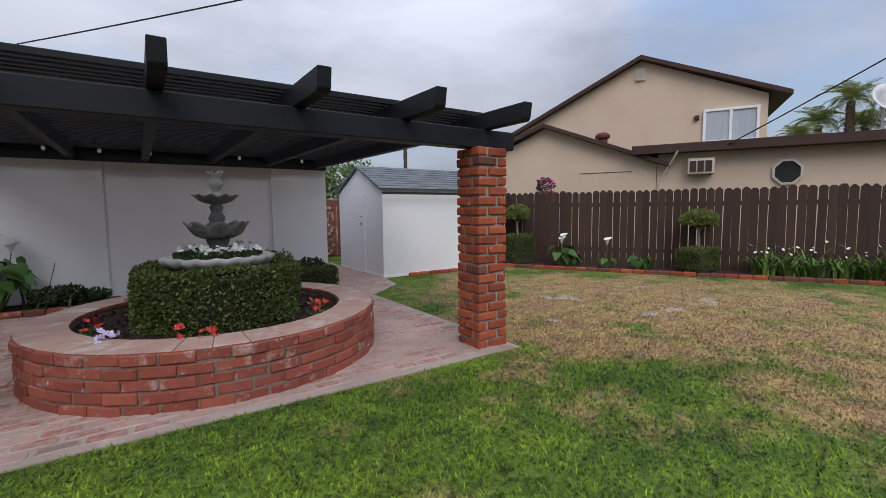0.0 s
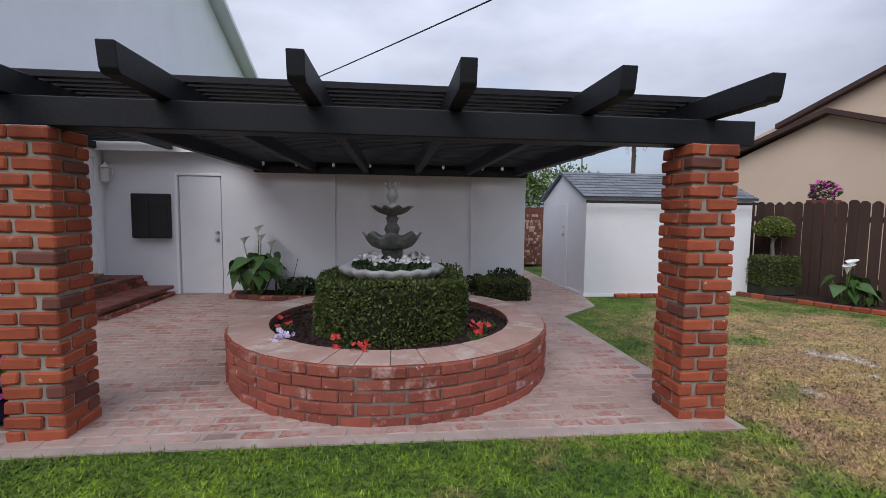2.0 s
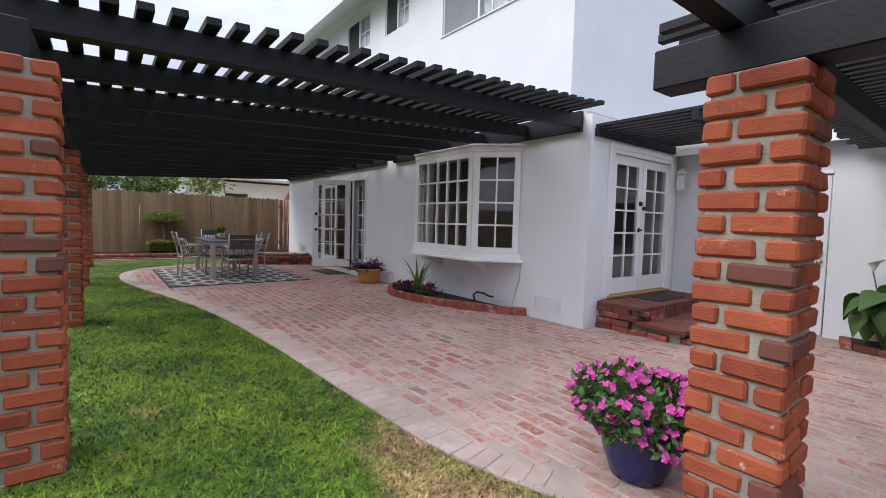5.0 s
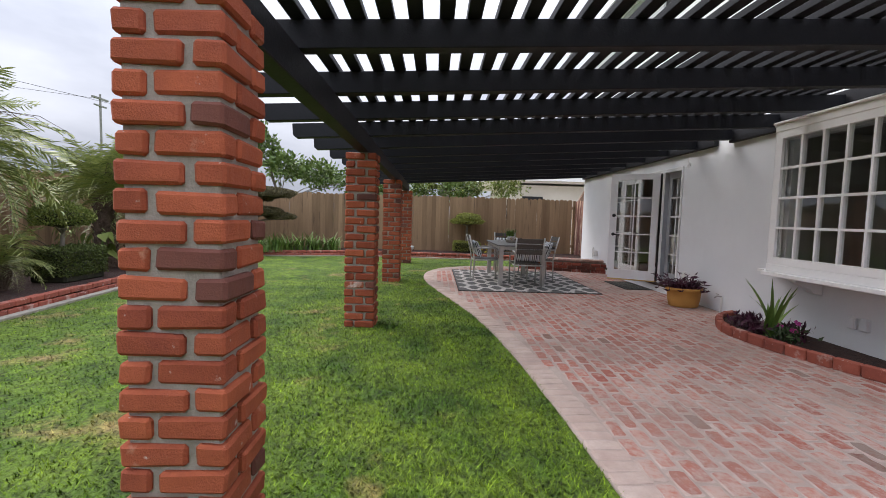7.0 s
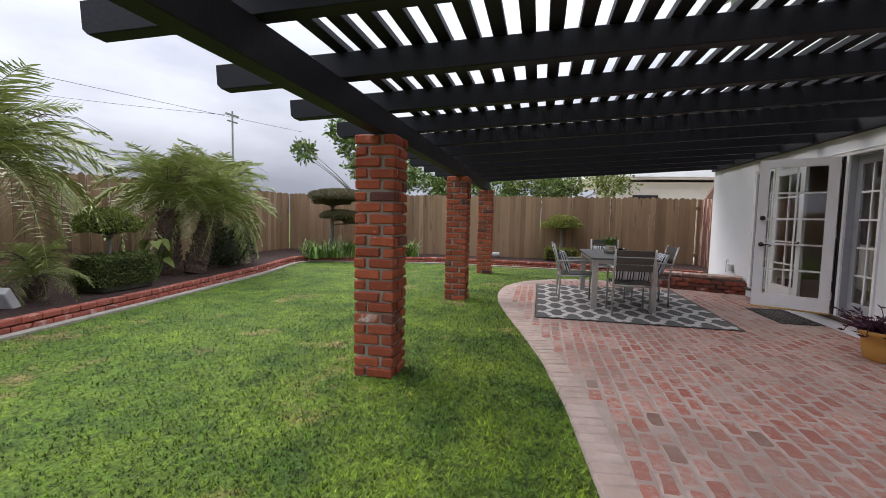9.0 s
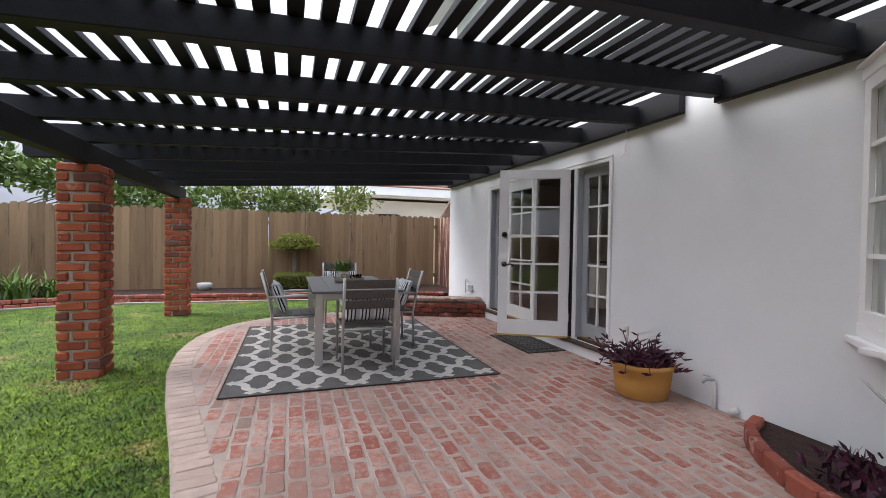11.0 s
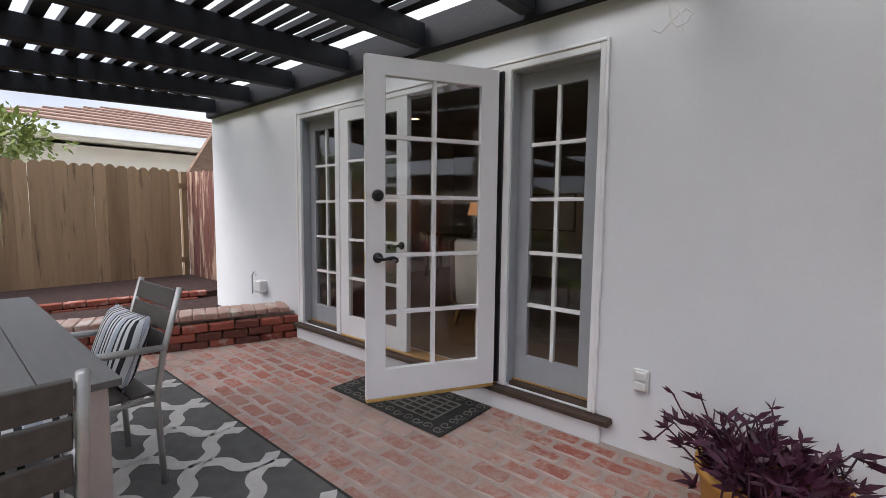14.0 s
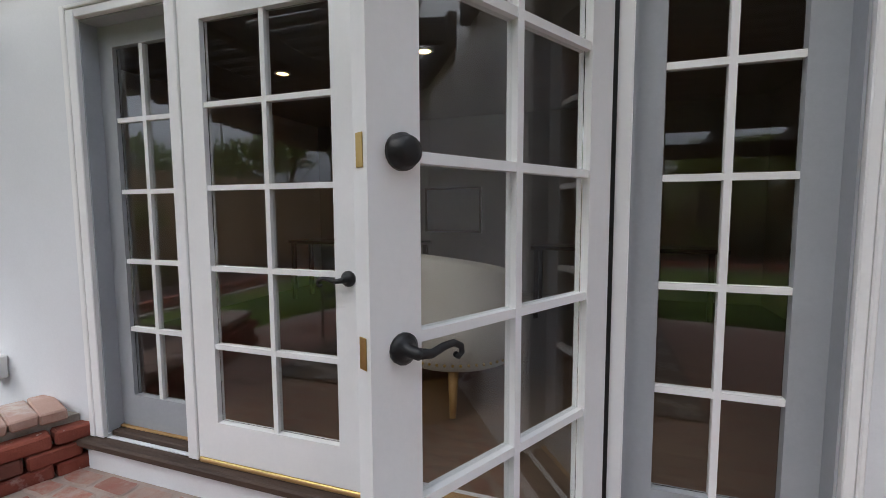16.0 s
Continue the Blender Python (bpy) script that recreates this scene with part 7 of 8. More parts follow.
def tree(x, y, z, h, crowns, leaf, label, seed, size=0.12, density=300, trunk=0.09):
    rng = np.random.default_rng(seed)
    t = thing("tree", label, "tree", at=pose(x, y, z))
    bm = bmesh.new()
    tube(bm, [(0, 0, 0), (0.08, 0.03, h * 0.35), (0, 0, h * 0.6)], [trunk, trunk * 0.8, trunk * 0.55], 8)
    P, N = [], []
    for c, r in crowns:
        base = Vector((0, 0, h * 0.5))
        for k in range(3):
            e = Vector(c) + Vector((rng.normal(0, r[0] * 0.5), rng.normal(0, r[1] * 0.5), rng.normal(0, r[2] * 0.4)))
            tube(bm, [base, base.lerp(e, 0.5) + Vector((0, 0, 0.1)), e], [trunk * 0.3, trunk * 0.16, 0.008], 5)
        m = int(density * 4 * (r[0] * r[1] + r[0] * r[2] + r[1] * r[2]))
        v = rng.normal(size=(m, 3))
        v /= np.linalg.norm(v, axis=1, keepdims=True)
        rad = rng.uniform(0.25, 1.0, (m, 1)) ** 0.6 * (1 + 0.3 * np.sin(6 * v[:, :1] + 5 * v[:, 2:3] + seed))
        keep = (np.sin(v[:, 0] * 9 + seed) + np.cos(v[:, 1] * 8 + v[:, 2] * 7)) > -0.75
        P.append((np.asarray(c) + v * np.asarray(r) * rad)[keep]); N.append(v[keep])
    part("trunk", bm, BARK, t, smooth=True)
    foliage(t, np.concatenate(P), np.concatenate(N), size, leaf, name="crown", wide=0.5, rng=rng)
    return t


def far_trees():
    tree(-19.6, -4.2, 0, 3.4, [((0, -2.5, 3.7), (0.42, 0.42, 0.42)), ((0, -1.05, 4.4), (0.45, 0.48, 0.5)), ((0, -0.5, 3.75), (0.5, 0.5, 0.5)), ((0, 0.2, 3.05), (0.8, 0.9, 0.5)), ((0, 1.5, 2.75), (0.9, 1.1, 0.5)), ((0, 3.2, 2.35), (0.9, 0.9, 0.4))], TREE_LEAF, "leafy pale green tree beyond the fence", 101, 0.18, 230)
    tree(-20.0, 0.6, 0, 2.7, [((0, 0, 2.3), (0.9, 1.1, 0.5)), ((0, 2.0, 2.35), (0.8, 0.9, 0.45))], TREE_LEAF, "sparse leafy tree above the back fence", 102, 0.14, 260)
    tree(-20.2, 2.6, 0, 2.8, [((0, 0, 2.4), (0.8, 0.7, 0.45)), ((0.2, 0.8, 2.5), (0.4, 0.35, 0.35)), ((0.5, 1.9, 2.55), (0.5, 0.75, 0.45)), ((0.4, -1.2, 2.6), (0.5, 0.6, 0.35))], TOPIARY_LEAF, "sparse yellow-green tree above the back fence", 103, 0.14, 260)
    tree(5.8, 14.6, 0, 3.6, [((0, 0, 2.35), (1.1, 1.0, 0.9)), ((1.1, 0.3, 2.1), (0.9, 0.8, 0.8)), ((-1.0, 0.2, 2.2), (0.8, 0.8, 0.8))], TREE_LEAF, "green tree behind the garden shed", 104, 0.13, 230)
    q = by_fence(-4.3, 23.5)
    palm(q.x, q.y, 5.0, 0.6, 26, 121, "small palm crown showing over the neighbour's roof", (0, 0), 0.12, 0.0)
    for x, y, h, s in ((17.0, 30.0, 6.8, 1.0),):
        palm(x, y, h, s, 30, int(h * 10), "distant fan of palm fronds above the roofs", (0, 0), 0.14, 0.0)
    q = by_fence(3.8, 19.0)
    for k in range(5):
        a = q + FENCE_U * (0.62 * k) + FENCE_N * (0.8 * (k % 2))
        palm(a.x, a.y, 3.5 + 0.45 * (k % 3) + 0.12 * k, 0.72, 34, 110 + k, "tall palm behind the neighbouring house", (0, 0), 0.12, 0.0)


far_trees()


# ---- shed, gate ----
def build_shed():
    s = thing("garden_shed", "white garden shed with a grey shingled gable roof", "shed")
    x0, x1, y0, y1, ze, zr = 3.84, 6.9, 7.69, 9.90, 1.68, 2.17
    bm = bmesh.new()
    pts = [(y0, 0.03), (y1, 0.03), (y1, ze), ((y0 + y1) / 2, zr), (y0, ze)]
    a = [bm.verts.new((x0, p[0], p[1])) for p in pts]
    b = [bm.verts.new((x1, p[0], p[1])) for p in pts]
    bm.faces.new(a)
    bm.faces.new(b[::-1])
    for i in range(5):
        bm.faces.new((a[i], b[i], b[(i + 1) % 5], a[(i + 1) % 5]))
    bmesh.ops.recalc_face_normals(bm, faces=bm.faces)
    part("wall", bm, SHED, s)
    part("skirting", boxes((x0 - 0.012, y0 - 0.012, 0.0, x1, y0 - 0.001, 0.06), (x0 - 0.012, y0 - 0.001, 0.0, x0 - 0.001, y1, 0.06)), TRIM, s)
    part("door", soft(boxes((x0 - 0.018, 8.50, 0.07, x0 - 0.002, 9.25, 1.62)), 0.003), SHED, s, "flush white shed door")
    part("handle", soft(boxes((x0 - 0.05, 8.62, 1.00, x0 - 0.019, 8.66, 1.06), (x0 - 0.045, 8.60, 1.17, x0 - 0.019, 8.68, 1.19)), 0.004), STEEL, s, "small dark latch")
    ym = (y0 + y1) / 2
    for sy in (-1, 1):
        r = part("roof_slope", boxes((0, 0, 0, x1 - x0 + 0.14, 1.26, 0.03)), SHINGLE, s, "grey shingle roof slope")
        ang = math.degrees(math.atan2(zr - ze, (y1 - y0) / 2))
        m = Matrix.Translation((x0 - 0.07, ym, zr + 0.022)) @ (pose(0, 0, 0, -ang, 0, 0) if sy > 0 else pose(0, 0, 0, ang, 0, 0) @ Matrix.Translation((0, -1.26, 0)))
        r.matrix_basis = m
        if sy < 0:
            me = None
            rng = np.random.default_rng(5)
            for row in range(9):
                for col in range(13):
                    w = (x1 - x0 + 0.14) / 12
                    xa = col * w - (0.5 * w if row % 2 else 0) + 0.004
                    xb = min(xa + w - 0.008, x1 - x0 + 0.14)
                    xa = max(xa, 0)
                    if xb - xa < 0.03:
                        continue
                    bm = boxes((xa, row * 0.14, 0.031, xb, row * 0.14 + 0.155, 0.040))
                    for v in bm.verts:
                        v.co.z += 0.011 * (1 - (v.co.y - row * 0.14) / 0.155)
                    o = part("shingle", bm, SHINGLE, r)
    part("fascia", boxes((x0 - 0.075, y0 - 0.16, ze - 0.075, x1 + 0.07, y0 - 0.145, ze - 0.03)), BLACKBOX, s)
    b = thing("brick_edging", "row of loose red bricks along the shed foot", "edging")
    for k in range(9):
        part("brick", soft(boxes((4.35 + 0.235 * k, y0 - 0.16, 0, 4.35 + 0.235 * k + 0.21, y0 - 0.06, 0.065)), 0.008), BRICK, b)
    g = thing("gate", "red-brown slatted side gate at the end of the walk", "gate")
    part("gate_frame", boxes((2.92, 12.0, 0.06, 3.0, 12.08, 1.42), (4.5, 12.0, 0.06, 4.58, 12.08, 1.42), (3.0, 12.0, 1.36, 4.5, 12.06, 1.42)), FENCE_RED, g)
    for k in range(16):
        part("slat", boxes((3.001, 12.02, 0.08 + 0.08 * k, 4.499, 12.05, 0.08 + 0.08 * k + 0.068)), FENCE_RED, g)
    w = thing("low_brick_wall", "tall brick end of the side passage", "wall")
    part("wall", boxes((3.9, 12.3, 0, 7.5, 12.4, 1.6)), BRICKDARK, w)


build_shed()


# ---- neighbouring houses ----
def along_fence(name, label, bm, material, parent):
    return part(name, bm, material, parent, label)


def neighbour():
    """The house beyond the brown fence; x of its frame runs along the fence, y out from it."""
    base = Matrix(((FENCE_U.x, FENCE_N.x, 0, 0), (FENCE_U.y, FENCE_N.y, 0, 0), (0, 0, 1, 0), (0, 0, 0, 1)))
    h = thing("neighbour_house", "beige stuccoed two-storey house with dark brown eaves", "house", at=base)

    def gable(name, u0, u1, apex, d0, d1, ze0, ze1, za, material):
        bm = bmesh.new()
        pts = [(u0, 0.0), (u1, 0.0), (u1, ze1), (apex, za), (u0, ze0)]
        a = [bm.verts.new((p[0], d0, p[1])) for p in pts]
        b = [bm.verts.new((p[0], d1, p[1])) for p in pts]
        bm.faces.new(a)
        bm.faces.new(b[::-1])
        for i in range(5):
            bm.faces.new((a[i], b[i], b[(i + 1) % 5], a[(i + 1) % 5]))
        bmesh.ops.recalc_face_normals(bm, faces=bm.faces)
        part(name, bm, material, h)

    def slope(ua, za, ub, zb, d0, d1, th=0.12):
        bm = bmesh.new()
        pts = [(ua, za), (ub, zb), (ub, zb + th), (ua, za + th)]
        a = [bm.verts.new((p[0], d0, p[1])) for p in pts]
        b = [bm.verts.new((p[0], d1, p[1])) for p in pts]
        bm.faces.new(a)
        bm.faces.new(b[::-1])
        for i in range(4):
            bm.faces.new((a[i], b[i], b[(i + 1) % 4], a[(i + 1) % 4]))
        bmesh.ops.recalc_face_normals(bm, faces=bm.faces)
        part("roof", bm, BROWN, h)

    gable("wall", -5.6, 2.26, -0.93, 15.0, 21.0, 3.55, 4.36, 5.68, BEIGE)
    slope(-0.93, 5.68, 2.75, 4.22, 14.75, 21.2)
    slope(-0.93, 5.68, -4.9, 3.75, 14.75, 21.2)
    gable("wall", -5.4, -0.35, -3.12, 12.3, 15.4, 2.45, 2.40, 3.48, BEIGE)
    slope(-3.12, 3.48, -0.05, 2.28, 12.05, 15.6, 0.10)
    slope(-3.12, 3.48, -5.6, 2.5, 12.05, 15.6, 0.10)
    part("wall", boxes((-0.34, 12.31, 0, 14.0, 14.98, 2.60)), BEIGE, h)
    part("flat_roof", boxes((-0.9, 11.95, 2.60, 14.2, 15.0, 2.80)), BROWN, h, "dark brown flat roof with deep fascia")
    # upper window, vent, lamp
    w = part("window", boxes((0.74, 14.93, 3.12, 2.08, 14.999, 3.19), (0.74, 14.93, 4.00, 2.08, 14.999, 4.07), (0.74, 14.93, 3.19, 0.81, 14.999, 4.00), (2.01, 14.93, 3.19, 2.08, 14.999, 4.00), (1.375, 14.93, 3.19, 1.445, 14.999, 4.00)), TRIM, h, "white-framed sliding window")
    part("pane", boxes((0.811, 14.96, 3.191, 1.374, 14.998, 3.999)), CURTAIN, w)
    part("pane", boxes((1.446, 14.97, 3.191, 2.009, 14.998, 3.999)), CURTAIN, w)
    v = part("gable_vent", boxes((-1.10, 14.95, 5.10, -0.80, 14.999, 5.46)), CREAM, h, "louvred cream gable vent")
    for k in range(7):
        part("louvre", boxes((-1.08, 14.93, 5.12 + 0.047 * k, -0.82, 14.949, 5.12 + 0.047 * k + 0.026)), CREAM, v)
    part("wall_lamp", soft(boxes((0.52, 14.9, 3.80, 0.64, 14.999, 3.92)), 0.01), BROWN, h)
    part("flue", lathe(bmesh.new(), [(0.13, -0.35), (0.13, 0.16), (0.19, 0.18), (0.20, 0.25), (0.16, 0.30), (0.08, 0.33)], 16), BRICKDARK, h, "round brown roof flue").location = (-1.75, 13.2, 3.05)
    # air conditioner
    a = part("air_conditioner", soft(boxes((0.32, 12.05, 2.08, 0.86, 12.309, 2.44)), 0.012), CREAM, h, "boxy cream window air conditioner")
    for k in range(3):
        part("grille", boxes((0.36 + 0.16 * k, 12.03, 2.13, 0.36 + 0.16 * k + 0.13, 12.049, 2.38)), BROWN, a)
    # octagonal window
    o = part("octagonal_window", lathe(bmesh.new(), [(0.30, 0), (0.30, 0.05), (0.25, 0.06), (0.25, 0.02)], 8), CREAM, h, "octagonal window with a dark pane")
    o.matrix_basis = pose(2.26, 12.309, 2.06, 90, 0, 0) @ pose(0, 0, 0, 0, 0, 22.5)
    o2 = part("pane", lathe(bmesh.new(), [(0.25, 0.021), (0.25, 0.03)], 8), BLACKBOX, o)
    # conduit and wires at the gable end
    part("conduit", tube(bmesh.new(), [(-0.25, 12.2, 1.2), (-0.25, 12.2, 2.0), (-0.1, 12.1, 2.25), (0.1, 11.9, 2.62)], 0.02, 6), CREAM, h)
    part("trim_strip", boxes((-2.2, 12.29, 2.21, -0.9, 12.299, 2.225)), BROWN, h)
    d = thing("satellite_dish", "grey satellite dish on the neighbour's flat roof", "satellite dish", at=base @ pose(4.30, 14.0, 2.8))
    part("mast", tube(bmesh.new(), [(0, 0, 0), (0, 0, 0.72), (0, -0.1, 0.82)], 0.025, 8), STEEL, d)
    bm = lathe(bmesh.new(), [(0.02, 0.0), (0.2, 0.03), (0.36, 0.10), (0.37, 0.11), (0.36, 0.115), (0.2, 0.045), (0.02, 0.015)], 24)
    part("dish", bm, STEEL, d, smooth=True).matrix_basis = pose(0, -0.15, 0.90, 65, 0, 20)
    f = thing("hanging_basket", "pot of pink flowers on a brick pier by the fence", "plant", at=base @ pose(-2.75, 10.9, 0))
    part("pier", boxes((-0.2, -0.2, 0, 0.2, 0.2, 1.72)), BRICKDARK, f)
    rng = np.random.default_rng(61)
    P, N = lump(rng, 500, (0, 0, 1.86), (0.2, 0.2, 0.16))
    foliage(f, P, N, 0.06, DARK_LEAF, rng=rng)
    petals(f, rng, P[:50] * 1.02, 0.04, PINK)


neighbour()


def west_house():
    # unseen ground, added so that the lawn's green bounce doesn't tint the eaves
    y = thing("pavement", "unseen pale slab added against green bounce on the low house", "pavement", kind="structure")
    part("slab", boxes((-34, 2.5, 0.0, -18.2, 19, 0.03)), CONC_PALE, y)
    h = thing("neighbour_house", "low cream house with a tiled roof beyond the fence", "house")
    part("wall", boxes((-31, 5.3, 0, -24, 16, 2.95)), CREAM, h)
    part("fascia", boxes((-31.5, 4.1, 3.12, -23.4, 4.2, 3.45), (-23.45, 4.2, 3.12, -23.35, 16.5, 3.45)), TRIM, h)
    part("soffit", boxes((-31.5, 4.2, 3.05, -23.45, 16.5, 3.14)), CREAM, h)
    bm = bmesh.new()
    v = [bm.verts.new(p) for p in ((-23.35, 4.1, 3.45), (-23.35, 16.5, 3.45), (-27.5, 14.0, 4.7), (-27.5, 8.0, 4.7), (-31.6, 4.1, 3.45), (-31.6, 16.5, 3.45))]
    for f in ((0, 1, 2, 3), (0, 3, 4), (4, 3, 2, 5), (1, 5, 2)):
        bm.faces.new([v[i] for i in f])
    part("roof", bm, ROOFTILE, h, "low tiled roof")
    for k in range(7):
        bm = bmesh.new()
        f = k / 7
        tube(bm, [(-23.35 - 4.15 * f, 4.1 + 3.9 * f, 3.47 + 1.25 * f), (-23.35 - 4.15 * f, 16.5 - 2.5 * f, 3.47 + 1.25 * f)], 0.035, 5)
        part("tile_course", bm, ROOFTILE, h)
    part("window", boxes((-24.01, 6.0, 1.6, -23.96, 7.0, 2.4)), BLACKBOX, h)
    s = thing("lean_to", "small dark pitched lean-to roof behind the red fence", "roof")
    bm = bmesh.new()
    prism(bm, [(0, 0), (3.0, 0), (3.0, 0.08), (0, 0.08)], -1.5, 1.5)
    part("roof", bm, ROOFTILE, s).matrix_basis = pose(-20.6, 9.0, 1.75, 90, 0, 0) @ pose(0, 0, 0, 0, 0, 28)
    part("post", boxes((-18.1, 8.2, 0, -18.0, 9.8, 3.0)), BROWN, s)
    p = thing("utility_pole", "wooden utility pole with a crossarm in the distance", "pole")
    part("shaft", tube(bmesh.new(), [(-55, -37, 0), (-55, -37, 14.2)], [0.15, 0.11], 8), POLE, p)
    part("crossarm", boxes((-56.2, -37.1, 13.6, -53.8, -36.9, 13.8), (-55.9, -37.1, 12.8, -54.1, -36.9, 12.95)), POLE, p)
    p = thing("utility_pole", "thin antenna mast beyond the shed", "pole")
    part("shaft", tube(bmesh.new(), [(12, 27, 0), (12, 27, 6.9)], 0.05, 6), POLE, p)
    part("crossarm", boxes((11.6, 26.98, 6.2, 12.4, 27.02, 6.25), (11.7, 26.98, 6.6, 12.3, 27.02, 6.64)), POLE, p)


west_house()


def cable(a, b, sag, label, r=0.012):
    c = thing("overhead_cable", label, "cable")
    pts = []
    for k in range(25):
        f = k / 24
        p = Vector(a).lerp(Vector(b), f)
        p.z -= 4 * sag * f * (1 - f)
        pts.append(p)
    part("wire", tube(bmesh.new(), pts, r, 6), BLACKMETAL, c)


cable((-4.0, 16.0, 4.98), (8.0, 2.0, 5.75), 0.12, "black overhead cable sagging to the house", 0.016)
q1, q2 = by_fence(1.0, 12.0, 2.65), by_fence(9.0, 8.0, 7.4)
cable(q1, q2, 0.15, "thin overhead cable to the neighbour's roof", 0.014)
cable((-60, -30, 12.4), (60, -60, 12.6), 1.0, "thin far overhead power line", 0.02)
cable((-55, -37, 13.7), (-10, -70, 14.0), 1.2, "thin far overhead power line", 0.02)


# ---- pieces: bricks, pavers, boards ----
def brick_mesh(name, l, w, h, material, seed, worn=0.008, bend=0.004):
    """A rough brick about its middle, with worn edges and faces out of true."""
    rng = random.Random(seed)
    bm = boxes((-l / 2, -w / 2, -h / 2, l / 2, w / 2, h / 2))
    for v in bm.verts:
        v.co += Vector([rng.uniform(-bend, bend) for _ in range(3)])
    soft(bm, worn)
    me = bpy.data.meshes.new(name)
    bm.to_mesh(me)
    bm.free()
    me.materials.append(material)
    return me


LONG = [brick_mesh("brick", 0.212, 0.098, 0.072, BRICK, k, 0.010) for k in range(5)]
DARKLONG = [brick_mesh("brick", 0.212, 0.098, 0.072, BRICKDARK, 30 + k, 0.010) for k in range(2)]


OLDLONG = [brick_mesh("brick", 0.212, 0.098, 0.072, BRICK_OLD, 90 + k, 0.010) for k in range(3)]
OLD = [brick_mesh("brick", 0.204, 0.098, 0.0755, BRICK_OLD, 60 + k, 0.008, 0.005) for k in range(6)]
PALE = brick_mesh("brick", 0.212, 0.098, 0.072, BRICK_SMEAR, 40, 0.010)


def lay_pillars():
    rng = random.Random(3)
    pitch = 0.0892
    s = 0.335 / 2
    for q in pillar_cores:
        for c in range(21 if q.location.y > 2 else 22):
            z = 0.037 + pitch * c
            for side in range(4):
                m = rng.choice(LONG) if rng.random() > 0.08 else rng.choice(DARKLONG)
                # each side shows one long face and the end of its neighbour, swapped course by course
                off = s - 0.106
                flip = -1 if c % 2 else 1
                mat = pose(0, 0, 0, 0, 0, 90 * side) @ pose(flip * off + rng.uniform(-0.004, 0.004), -s + 0.049 + rng.uniform(-0.006, 0.006), z + rng.uniform(-0.003, 0.003), rng.uniform(-1.2, 1.2), rng.uniform(-1.3, 1.3), rng.uniform(-1.5, 1.5) + (180 if rng.random() < 0.5 else 0))
                if q is pillar_cores[3] and c == 5 and side == 1:
                    m = PALE
                piece("brick", m, q, mat)


lay_pillars()


def lay_planter():
    rng = random.Random(5)
    n, pitch = 40, 0.0825
    for c in range(5):
        for k in range(n):
            a = 360 * (k + (0.5 if c % 2 else 0)) / n + rng.uniform(-0.35, 0.35)
            piece("brick", rng.choice(OLD), round_planter, pose(0, 0, 0, 0, 0, a) @ pose(1.314 + rng.uniform(-0.010, 0.007), 0, 0.038 + pitch * c + rng.uniform(-0.002, 0.002), rng.uniform(-1, 1), rng.uniform(-1.2, 1.2), 90 + rng.uniform(-1, 1)))
    # cap: flat bricks washed over with mortar
    caps = []
    n = 38
    half = math.pi / n
    for v in range(3):
        bm = bmesh.new()
        r0, r1 = 1.045, 1.352
        g = 0.004
        pts = []
        for r, sg in ((r0, -1), (r1, -1), (r1, 1), (r0, 1)):
            a = sg * (half - g / 2 / r)
            pts.append((r * math.cos(a), r * math.sin(a)))
        prism(bm, pts, 0.38, 0.416)
        soft(bm, 0.003)
        me = bpy.data.meshes.new("cap_brick")
        bm.to_mesh(me)
        bm.free()
        me.materials.append(CAP)
        me.materials.append(BRICK_OLD)
        me.polygons.foreach_set("material_index", [0 if f.normal.z > 0.5 else 1 for f in me.polygons])
        caps.append(me)
    for k in range(n):
        piece("cap_brick", rng.choice(caps), round_planter, pose(0, 0, rng.uniform(-0.0015, 0.0015), 0, 0, 360 * k / n))


lay_planter()


def lay_row(parent, pts, meshes, z, spacing, offset, rng, turn=0, tilt=1.0, shift=0.5):
    """Bricks end to end along a line of plan points, set back by offset."""
    pts = [Vector((p[0], p[1], 0)) for p in pts]
    i, done = 0, 0.0
    carry = spacing * shift
    for a, b in zip(pts, pts[1:]):
        d = b - a
        L = d.length
        ang = math.degrees(math.atan2(d.y, d.x))
        nrm = Vector((-d.y, d.x, 0)) / L
        s = carry
        while s < L:
            p = a + d * (s / L) + nrm * offset
            piece("brick", rng.choice(meshes), parent, pose(p.x, p.y, z + rng.uniform(-0.003, 0.003), rng.uniform(-tilt, tilt), rng.uniform(-tilt, tilt), ang + turn + rng.uniform(-1, 1)))
            s += spacing
        carry = s - L


